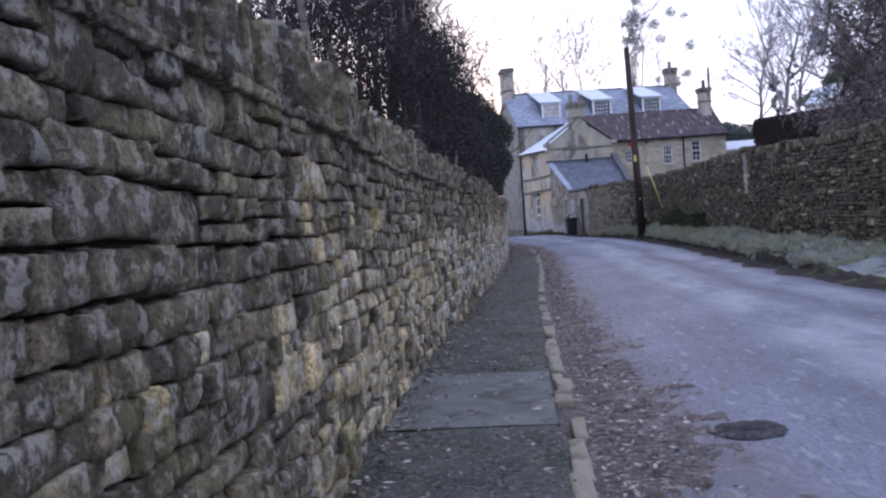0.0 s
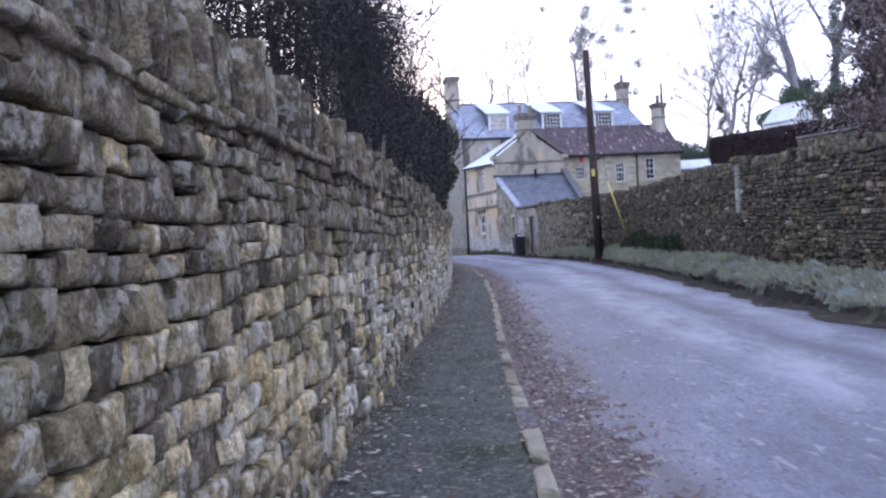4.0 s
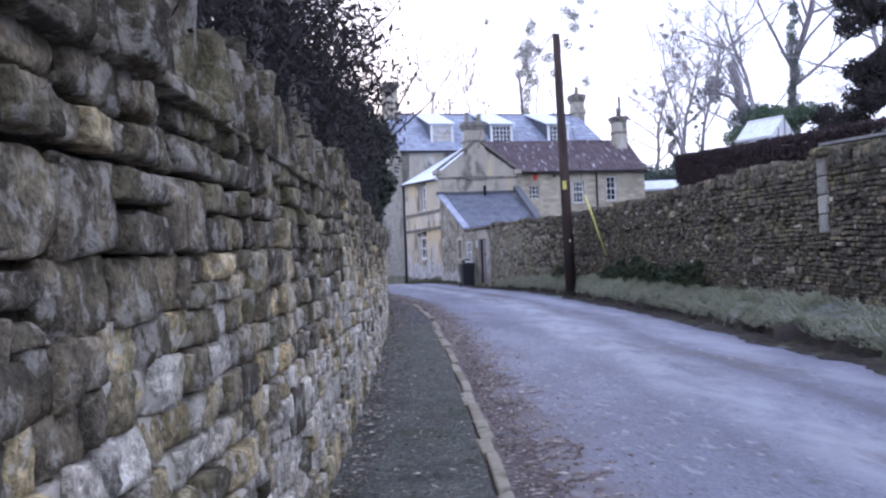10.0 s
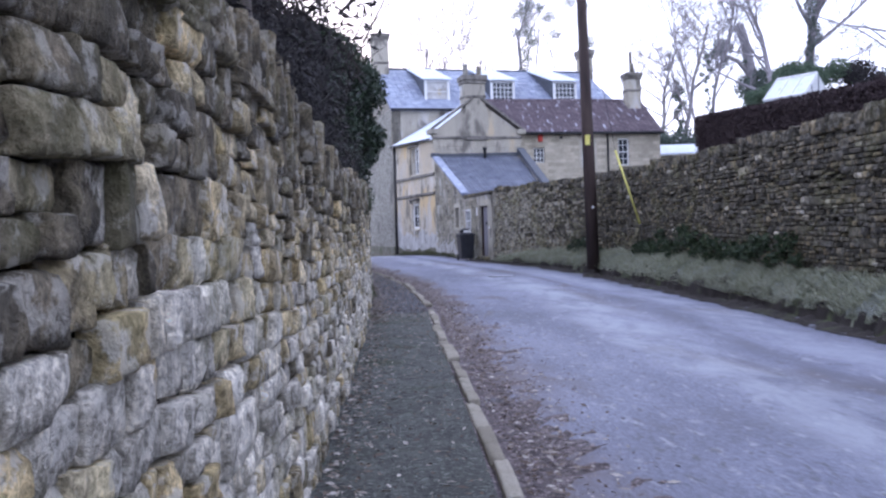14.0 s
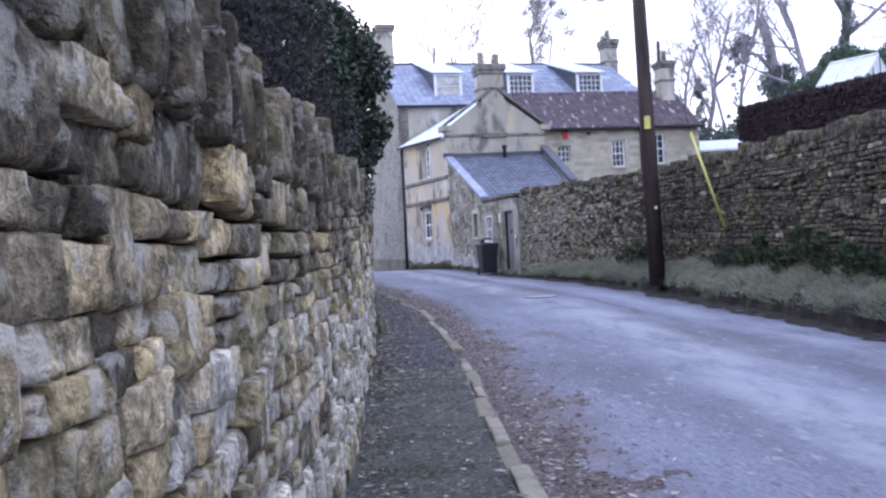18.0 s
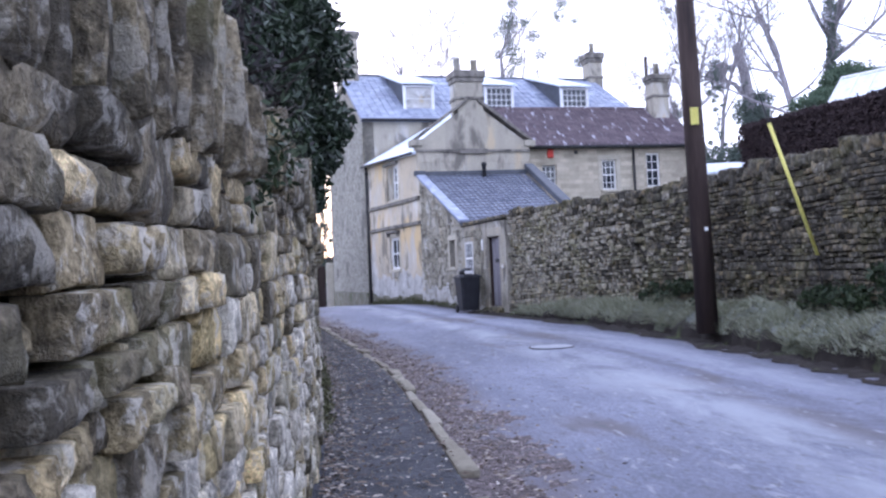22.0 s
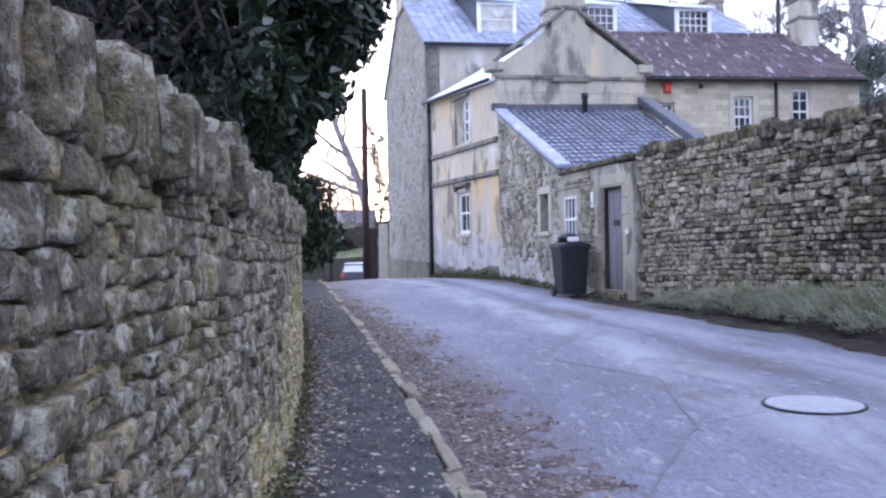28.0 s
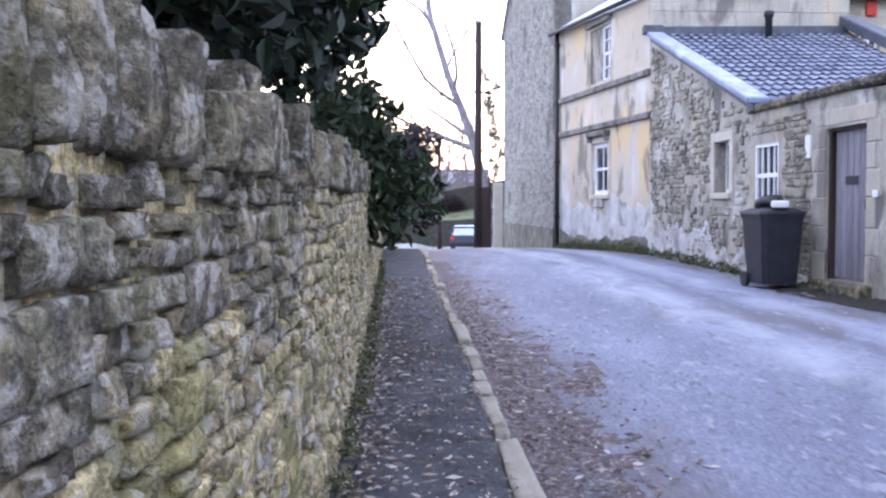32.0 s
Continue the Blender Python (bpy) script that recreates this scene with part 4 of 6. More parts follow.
def chimney(parent, c, w, d, z0, z1, dirs, mat, pots=2, cap=.32, band=None):
    """A stack with an oversailing cap and pots."""
    ux, uy = Vector((*dirs, 0)), Vector((-dirs[1], dirs[0], 0))
    c = Vector((c[0], c[1], 0))

    def blk(ww, dd, a, b, ch=.02):
        o = c - ux * ww / 2 - uy * dd / 2
        return Shape().box((o.x, o.y, a), ux * ww, uy * dd, (0, 0, b - a), ch)
    st = part("chimney", blk(w, d, z0, z1), mat, parent, "square stone chimney stack")
    part("chimney_cap", join([blk(w + .10, d + .10, z1, z1 + cap * .4), blk(w + .2, d + .2, z1 + cap * .4, z1 + cap)]), STRING, st)
    if band:
        part("chimney_band", blk(w + .08, d + .08, band, band + .12), STRING, st)
    for i in range(pots):
        p = c + ux * (w * .32 * (i - (pots - 1) / 2) * 2 / max(1, pots - 1) if pots > 1 else 0)
        h = .55 if i % 2 == 0 else .48
        part("chimney_pot", Shape().tube([(p.x, p.y, z1 + cap), (p.x, p.y, z1 + cap + h * .8), (p.x, p.y, z1 + cap + h * .82), (p.x, p.y, z1 + cap + h)], [.14, .11, .14, .13], 10), ASHLAR, st, "clay chimney pot", smooth=True)


C = (5.97, 53.1)
GD = unit(1, .13)
GN = (GD[1], -GD[0])
SD = unit(-1.4, 4.95)
SN = (-SD[1], SD[0])
B = (6.57, 48.5)
LD = unit(B[0] - C[0], B[1] - C[1])
LN = (LD[1], -LD[0])
if LN[0] > 0:
    LN = (-LN[0], -LN[1])

cottage = thing("cottage", (C[0], C[1], .6), "ochre stone gabled cottage with chimney and pale roof slope", "cottage")
zf = .45


def gable_top(u):
    return 6.45 + (7.95 - 6.45) * (1 - abs(u - 2.085) / 2.085)


part("wall", wall_panel(C, GD, 4.17, zf, gable_top, [], (-GN[0], -GN[1])), ASHLAR, cottage, "stained ashlar gable wall")
part("wall", wall_panel((C[0] + SD[0] * 5.05, C[1] + SD[1] * 5.05), (-SD[0], -SD[1]), 5.05, zf, lambda u: 6.40 - .18 * u / 5.05, [(5.05 - 3.02, 5.05 - 1.88, 4.74, 5.98), (5.05 - 2.9, 5.05 - 2.0, 2.16, 3.34)], (-SN[0], -SN[1])), OCHRE, cottage, "ochre limewashed side wall with pale damp patches")
R1 = (C[0] + 4.17 * GD[0], C[1] + 4.17 * GD[1])
part("wall", wall_panel(R1, (-.02, 1), 5.0, zf, lambda u: 6.42, [], (-1, 0)), ASHLAR, cottage)
sash(cottage, C, SD, SN, 1.88, 2.46, 4.74, 5.98, 2, 4, sill=True, inset=.1)
part("shutter_board", Shape().box(*bar(C, SD, SN, 2.46, 3.02, 4.74, 5.98, -.14, -.06)), PATCHED, cottage, "boarded half of the upper window")
sash(cottage, C, SD, SN, 2.0, 2.9, 2.16, 3.34, 2, 2, inset=.08, surround=.12, frame_w=.10)
for z, h, out in ((4.52, .13, .09), (3.66, .13, .09)):
    part("string_course", Shape().box(*bar(C, SD, SN, -.06, 4.9, z, z + h, -.05, out), .015), STRING, cottage)
part("hood", Shape().box(*bar(C, SD, SN, 1.9, 2.95, 3.50, 3.60, -.05, .16), .015), STRING, cottage)
for u in (1.9, 2.85):
    part("hood_stop", Shape().box(*bar(C, SD, SN, u, u + .1, 3.38, 3.50, -.05, .14), .015), STRING, cottage)
part("lintel", Shape().box(*bar(C, SD, SN, 1.8, 3.1, 6.03, 6.13, -.05, .12), .015), STRING, cottage)
part("stone_bracket", Shape().box(*bar(C, SD, SN, 2.2, 2.7, 1.86, 2.08, -.05, .06), .02), ASHLAR, cottage)


def ragged_sheet(o, d, n, u0, u1, z0, top, out, seed, amp=.25):
    """A thin coat on a wall with an uneven upper edge."""
    s = Shape()
    m = 60
    vs = []
    for i in range(m + 1):
        u = u0 + (u1 - u0) * i / m
        z = top(u) + amp * noise.noise(Vector((u * .9, seed, 0))) + amp * .5 * noise.noise(Vector((u * 3.1, seed, 4))) + amp * .2 * noise.noise(Vector((u * 9, seed, 8)))
        nn = Vector((n[0], n[1], 0))
        vs += [vec(u, d, o, z0) + nn * out, vec(u, d, o, z) + nn * out, vec(u, d, o, z) + nn * .001]
    s.add(vs, [(3 * i + k, 3 * i + 3 + k, 3 * i + 4 + k, 3 * i + 1 + k) for i in range(m) for k in (0, 1)])
    return s


part("limewash_coat", ragged_sheet(C, SD, SN, .0, 4.9, .9, lambda u: 1.95, .006, 2.0, .5), LIMEWASH, cottage, "flaking pale limewash low on the wall", fix=False)
part("mossy_foot", ragged_sheet(C, SD, SN, .0, 5.0, .8, lambda u: 1.18, .012, 5.0, .2), MOSSY, cottage, "mossy damp wall foot", fix=False)
# faint ashlar blocks on the side wall
rb = random.Random(13)
z = 2.0
while z < 6.1:
    h = rb.uniform(.26, .36)
    u = .03
    while u < 4.9:
        w = min(rb.uniform(.45, .95), 4.95 - u)
        z1 = min(z + h, 6.2)
        clear = not any(a < z1 and z < b for a, b in ((3.6, 3.82), (4.48, 4.70)))
        if w > .2 and clear and not (u < 3.2 and u + w > 1.75 and (2.0 < z1 and z < 3.64 or 4.6 < z1)):
            part("ashlar_block", Shape().box(*bar(C, SD, SN, u + .003, u + w - .003, z + .003, z1 - .003, -.05, .003 + rb.uniform(0, .003)), .002), OCHRE, cottage)
        u += w
    z += h
# gable: string, kneelers, coping
part("string_course", Shape().box(*bar(C, GD, GN, -.03, 4.2, 6.16, 6.26, -.05, .06), .012), STRING, cottage)
part("string_course", Shape().box(*bar(C, GD, GN, 1.5, 2.55, 6.10, 6.28, -.05, .10), .012), STRING, cottage)
for u in (-.22, 3.98):
    part("kneeler", Shape().box(*bar(C, GD, GN, u, u + .42, 6.36, 6.60, -.40, .10), .03), ASHLAR, cottage)
for sgn in (-1, 1):
    a, b = vec(2.085 + sgn * 2.2, GD, C, 6.50), vec(2.085 + sgn * .2, GD, C, 7.95)
    n3 = Vector((GN[0], GN[1], 0))
    part("gable_coping", Shape().box(a + n3 * .1, b - a, n3 * -.5, (0, 0, .13), .02), STRING, cottage)
# faint ashlar blocks proud of the gable face
rb = random.Random(3)
z = 1.0
while z < 6.0:
    h = rb.uniform(.26, .36)
    u = .02
    while u < 4.1:
        w = min(rb.uniform(.5, 1.0), 4.15 - u)
        if w > .15 and z > 4.9:
            part("ashlar_block", Shape().box(*bar(C, GD, GN, u + .004, u + w - .004, z + .004, min(z + h, 6.09) - .004, -.05, .012 + rb.uniform(0, .008)), .006), ASHLAR, cottage)
        u += w
    z += h
apex = vec(2.085, GD, C, 7.95)
back = Vector((apex.x + .1, apex.y + 5.3, 8.55))
el = vec(5.15, SD, C, 6.44)
cl = Vector((C[0], C[1], 6.24))
out3 = Vector((SN[0], SN[1], 0)) * .18
part("roof", Shape().add([cl + out3 + Vector((.1, .1, -.06)), el + out3 + Vector((0, 0, -.06)), back, apex + Vector((0, .1, 0)),
                          cl + out3 + Vector((.1, .1, -.14)), el + out3 + Vector((0, 0, -.14)), back - Vector((0, 0, .1)), apex + Vector((0, .1, -.1))],
                         [(0, 1, 2, 3), (4, 7, 6, 5), (0, 4, 5, 1), (1, 5, 6, 2), (3, 2, 6, 7), (0, 3, 7, 4)]), FROST_AND_SHEEN, cottage, "stone-tiled roof slope white with frost")
er = Vector((R1[0] + .1, R1[1] + .1, 6.44))
part("roof", Shape().add([er, er + Vector((0, 5, 0)), back, apex + Vector((0, .1, 0)), er - Vector((0, 0, .1)), er + Vector((0, 5, -.1)), back - Vector((0, 0, .1)), apex + Vector((0, .1, -.1))],
                         [(0, 3, 2, 1), (4, 5, 6, 7), (0, 1, 5, 4), (1, 2, 6, 5), (3, 7, 6, 2), (0, 4, 7, 3)]), TILE, cottage)
part("gutter", Shape().tube([cl + out3 * 1.3 + Vector((0, 0, -.12)), el + out3 * 1.3 + Vector((0, 0, -.12))], .05, 8), IRON, cottage, smooth=True)
cc = vec(2.02, GD, C, 0) - Vector((GN[0], GN[1], 0)) * .38
chimney(cottage, (cc.x, cc.y), 1.0, .72, 7.2, 8.66, GD, ASHLAR, 2, .40, 8.02)
dp = vec(5.0, SD, C, 0) + Vector((SN[0], SN[1], 0)) * .08
part("downpipe", Shape().tube([dp + Vector((0, 0, .9)), dp + Vector((0, 0, 6.35))], .055, 10), IRON, cottage, "black cast-iron downpipe", smooth=True)
for z in (1.6, 3.0, 4.5, 6.0):
    part("pipe_bracket", Shape().tube([dp + Vector((0, 0, z)), dp + Vector((0, 0, z + .07))], .075, 10), IRON, cottage)

# lean-to on its front
leanto = thing("lean_to", (B[0], B[1], .7), "low stone lean-to with frosted tiled roof and two small windows", "outhouse")
LL = math.hypot(B[0] - C[0], B[1] - C[1])
part("wall", wall_panel(C, LD, LL, .4, lambda u: 5.28 + (3.34 - 5.28) * u / LL, [(3.32, 3.90, 2.1, 2.92)], (-LN[0], -LN[1]), .4), PATCHED, leanto, "patched rubble and render side wall")
sash(leanto, C, LD, LN, 3.32, 3.90, 2.1, 2.92, 2, 1, inset=.2, frame_w=.05, surround=.14)
part("old_lintel", Shape().box(*bar(C, LD, LN, .25, .95, 2.78, 2.95, -.05, .02), .015), ASHLAR, leanto)
FB = (9.95, 48.95)
FD = unit(FB[0] - B[0], FB[1] - B[1])
part("wall", wall_panel(B, FD, math.hypot(FB[0] - B[0], FB[1] - B[1]), .4, lambda u: 3.34, [], (-FD[1], FD[0]), .4), PATCHED, leanto)
part("wall", wall_panel(FB, unit(R1[0] - FB[0], R1[1] - FB[1]), 4.7, .4, lambda u: 3.34 + 2.1 * u / 4.7, [], (-1, 0), .4), PATCHED, leanto)
TLp, TRp = vec(.0, GD, C, 5.30) + Vector((GN[0], GN[1], 0)) * .02, vec(4.0, GD, C, 5.36) + Vector((GN[0], GN[1], 0)) * .02
BLp, BRp = Vector((B[0] - .05, B[1] - .22, 3.36)), Vector((FB[0], FB[1] - .25, 3.44))
part("roof", Shape().add([BLp, BRp, TRp, TLp, BLp - Vector((0, 0, .1)), BRp - Vector((0, 0, .1)), TRp - Vector((0, 0, .1)), TLp - Vector((0, 0, .1))],
                         [(0, 1, 2, 3), (4, 7, 6, 5), (0, 4, 5, 1), (1, 5, 6, 2), (2, 6, 7, 3), (3, 7, 4, 0)]), LEAD, leanto)
for s in tiled(BLp, BRp, TRp, TLp, 17, 21, .045, .028):
    part("roof_tile", s, PANTILE, leanto, smooth=False, fix=False)
lo3 = Vector((LN[0], LN[1], 0))
part("verge_coping", Shape().box(BLp + lo3 * .10 + Vector((0, -.05, .0)), TLp - BLp + Vector((0, .05, 0)), lo3 * -.34, (0, 0, .10), .02), SLATE, leanto, "frosted stone verge")
part("verge_coping", Shape().box(BRp + Vector((-.05, -.1, .05)), TRp - BRp + Vector((0, .1, .12)), (.34, 0, 0), (0, 0, .22), .02), LEAD, leanto, "dark raised verge")
part("flashing", Shape().box(TLp + Vector((0, 0, .0)), TRp - TLp, Vector((GN[0], GN[1], 0)) * .12, (0, 0, .16)), LEAD, leanto)
part("verge_stop", Shape().box(TLp + lo3 * .16 + Vector((0, -.12, .02)), (.42, .05, 0), (0, .2, 0), (0, 0, .18), .02), LEAD, leanto)
fl = vec(2.3, GD, C, 5.0) + Vector((GN[0], GN[1], 0)) * .35
part("flue", Shape().tube([fl, fl + Vector((0, 0, .62)), fl + Vector((0, 0, .64)), fl + Vector((0, 0, .74))], [.07, .07, .10, .09], 10), IRON, leanto, "short black flue", smooth=True)

# wall with the plank door, between lean-to and garden wall
DE = (7.16, 44.6)
DD = unit(DE[0] - B[0], DE[1] - B[1])
DN = (DD[1], -DD[0])
if DN[0] > 0:
    DN = (-DN[0], -DN[1])
DL = math.hypot(DE[0] - B[0], DE[1] - B[1])
porch = thing("door_wall", (B[0], B[1], .7), "rubble stone wall holding a plank door and a barred window", "wall")
part("wall", wall_panel(B, DD, 3.30, .4, lambda u: 3.34 - .04 * u, [(.12, .82, 1.86, 2.78), (2.02, 2.86, .98, 2.84)], (-DN[0], -DN[1]), .38), PATCHED, porch)
sash(porch, B, DD, DN, .12, .82, 1.86, 2.78, 4, 2, inset=.03, frame_w=.05)
part("coping", Shape().box(*bar(B, DD, DN, -.05, 3.3, 3.24, 3.36, -.42, .07), .03), STONE_DARK, porch)
for i, (z0, z1) in enumerate(((.95, 1.3), (1.31, 1.62), (1.63, 1.98), (1.99, 2.3), (2.31, 2.6), (2.61, 2.86))):
    w = .2 if i % 2 else .3
    part("quoin", Shape().box(*bar(B, DD, DN, 2.02 - w, 2.018, z0, z1, -.05, .012), .012), ASHLAR, porch)
    part("quoin", Shape().box(*bar(B, DD, DN, 2.864, 2.864 + .48 - w, z0, z1, -.05, .012), .012), ASHLAR, porch)
part("lintel", Shape().box(*bar(B, DD, DN, 1.85, 3.05, 2.87, 3.06, -.05, .012), .012), ASHLAR, porch)
part("step", Shape().box(*bar(B, DD, DN, 1.9, 3.0, .72, .97, -.35, .16), .03), STONE_DARK, porch)
part("notice", Shape().box(*bar(B, DD, DN, 1.55, 1.67, 2.5, 2.8, 0.0, .02)), WHITE, porch, "small white notice plate")
part("house_number", Shape().box(*bar(B, DD, DN, 3.02, 3.12, 1.98, 2.06, .021, .03)), WHITE, porch, "small white plate")
dr = part("door", Shape().box(*bar(B, DD, DN, 2.06, 2.84, .99, 2.82, -.17, -.12)), DOORWOOD, porch, "grey weathered plank door, closed")
for i in range(6):
    part("plank", Shape().box(*bar(B, DD, DN, 2.07 + i * .128, 2.07 + i * .128 + .12, 1.0, 2.80, -.12, -.102), .006), DOORWOOD, dr)
part("letter_plate", Shape().box(*bar(B, DD, DN, 2.30, 2.55, 2.14, 2.24, -.10, -.09)), IRON, dr)
part("latch", Shape().box(*bar(B, DD, DN, 2.74, 2.80, 1.84, 1.96, -.10, -.06)), IRON, dr)
for a in ((2.02, 2.06, .98, 2.84), (2.06, 2.86, 2.8, 2.84)):
    part("door_frame", Shape().box(*bar(B, DD, DN, *a, -.19, -.04)), POLEWOOD, porch)

# brown-tiled range
OB = (9.9, 56.07)
BD = unit(1, .06)
BN = (BD[1], -BD[0])
rng_house = thing("tiled_house", (OB[0], OB[1], 2.5), "coursed stone house range with brown clay-tiled roof", "house")
W3 = [(1.40, 1.98, 5.25, 6.0), (3.90, 4.50, 4.98, 6.18), (5.82, 6.40, 5.06, 6.42)]
part("wall", wall_panel(OB, BD, 8.08, 1.5, lambda u: 6.78, W3, (-BN[0], -BN[1])), COTS, rng_house)
sash(rng_house, OB, BD, BN, *W3[0], 3, 3, inset=.16, sill=False, frame_w=.045)
sash(rng_house, OB, BD, BN, *W3[1], 3, 4, inset=.1, surround=.17)
sash(rng_house, OB, BD, BN, *W3[2], 2, 4, inset=.1)
RE = vec(8.08, BD, OB, 0)
part("wall", wall_panel((RE.x, RE.y), (-.06, 1), 6.0, 1.5, lambda u: 6.78 + 2.0 * (1 - abs(u - 3) / 3), [], (-1, 0)), COTS, rng_house)
e0, e1 = vec(-.6, BD, OB, 6.72) + Vector((0, -.22, 0)), vec(8.2, BD, OB, 6.72) + Vector((0, -.22, 0))
r0, r1 = vec(-.9, BD, OB, 8.72) + Vector((0, 2.75, 0)), vec(8.15, BD, OB, 8.72) + Vector((0, 2.75, 0))
part("roof", Shape().add([e0, e1, r1, r0, e0 - Vector((0, 0, .1)), e1 - Vector((0, 0, .1)), r1 - Vector((0, 0, .1)), r0 - Vector((0, 0, .1))],
                         [(0, 1, 2, 3), (4, 7, 6, 5), (0, 4, 5, 1), (1, 5, 6, 2), (2, 6, 7, 3), (3, 7, 4, 0)]), TILE, rng_house)
part("tile_covering", join(tiled(e0, e1, r1, r0, 15, 30, .035, .03, 3)), TILE, rng_house, "weathered brown tiles streaked with lichen", kind="stuff", fix=False)
q0 = r1 + Vector((0, 2.7, -2.0))
part("roof", Shape().add([r0, r1, q0, r0 + Vector((0, 2.7, -2)), r0 - Vector((0, 0, .1)), r1 - Vector((0, 0, .1)), q0 - Vector((0, 0, .1)), r0 + Vector((0, 2.7, -2.1))], [(0, 1, 2, 3), (4, 7, 6, 5), (1, 5, 6, 2)]), TILE, rng_house)
for i in range(20):
    a = r0 + (r1 - r0) * (i / 20)
    b = r0 + (r1 - r0) * ((i + .985) / 20)
    part("ridge_tile", Shape().tube([a + Vector((0, 0, .02)), b + Vector((0, 0, .02))], .11, 8), TILE, rng_house, smooth=True)
part("gutter", Shape().tube([e0 + Vector((.6, -.05, -.06)), e1 + Vector((0, -.05, -.06))], .06, 8), IRON, rng_house, "dark gutter", smooth=True)
p = vec(5.24, BD, OB, 0) + Vector((BN[0], BN[1], 0)) * .08
part("downpipe", Shape().tube([p + Vector((0, 0, 3.0)), p + Vector((0, 0, 6.6))], .05, 8), IRON, rng_house, smooth=True)
chimney(rng_house, (17.35, 58.75), .72, .7, 8.2, 9.75, BD, ASHLAR, 1, .34, 9.1)
part("alarm_box", Shape().box(*bar(OB, BD, BN, 1.62, 1.86, 6.28, 6.62, .0, .10), .02), RED, rng_house, "red alarm box under the eaves")
part("vent", Shape().box(*bar(OB, BD, BN, 2.75, 2.9, 6.42, 6.56, -.05, .02)), IRON, rng_house)

# slate-roofed house behind
OS = (4.5, 58.29)
TD = unit(1, .11)
TN = (TD[1], -TD[0])
ED = (-TD[1], TD[0])
slate_house = thing("slate_house", (OS[0], OS[1], .9), "tall stone house with frosted slate roof, three dormers and chimneys", "house")
SL, SW = 12.6, 9.9
part("wall", wall_panel(OS, TD, SL, .3, lambda u: 8.32, [], ED), ASHLAR, slate_house)


def end_top(u):
    return 8.32 + 2.9 * (1 - abs(u - SW / 2) / (SW / 2))


o2 = vec(SW, ED, OS, 0)
part("wall", wall_panel((o2.x, o2.y), (-ED[0], -ED[1]), SW, -.6, end_top, [], TD), RUBBLE, slate_house, "tall pale rubble gable end")
o3 = vec(SL, TD, OS, 0)
part("wall", wall_panel((o3.x, o3.y), ED, SW, .3, end_top, [], (-TD[0], -TD[1])), RUBBLE, slate_house)
part("wall", wall_panel((o2.x, o2.y), TD, SL, .3, lambda u: 8.32, [], (-ED[0], -ED[1])), RUBBLE, slate_house)
a0, a1 = vec(-.08, TD, OS, 8.30) - Vector((ED[0], ED[1], 0)) * .2, vec(SL + .08, TD, OS, 8.30) - Vector((ED[0], ED[1], 0)) * .2
m0, m1 = vec(-.08, TD, OS, 11.28) + Vector((ED[0], ED[1], 0)) * SW / 2, vec(SL + .08, TD, OS, 11.28) + Vector((ED[0], ED[1], 0)) * SW / 2
b0, b1 = vec(-.08, TD, OS, 8.30) + Vector((ED[0], ED[1], 0)) * (SW + .2), vec(SL + .08, TD, OS, 8.30) + Vector((ED[0], ED[1], 0)) * (SW + .2)
part("roof", Shape().add([a0, a1, m1, m0, b0, b1] + [w - Vector((0, 0, .12)) for w in (a0, a1, m1, m0, b0, b1)],
                         [(0, 1, 2, 3), (3, 2, 5, 4), (6, 9, 8, 7), (9, 10, 11, 8), (0, 6, 7, 1), (1, 7, 8, 2), (2, 8, 11, 5), (0, 3, 9, 6), (3, 4, 10, 9), (4, 5, 11, 10)]), SLATE, slate_house)
part("slate_covering", join(tiled(a0, a1, m1, m0, 24, 42, .022, .0, 1)), SLATE, slate_house, "courses of frosted blue slates", kind="stuff", fix=False)
part("ridge", Shape().tube([m0, m1], .10, 8), LEAD, slate_house, smooth=True)
part("gutter", Shape().tube([a0 + Vector((0, -.05, -.05)), a1 + Vector((0, -.05, -.05))], .06, 8), IRON, slate_house, smooth=True)
EV = Vector((ED[0], ED[1], 0))
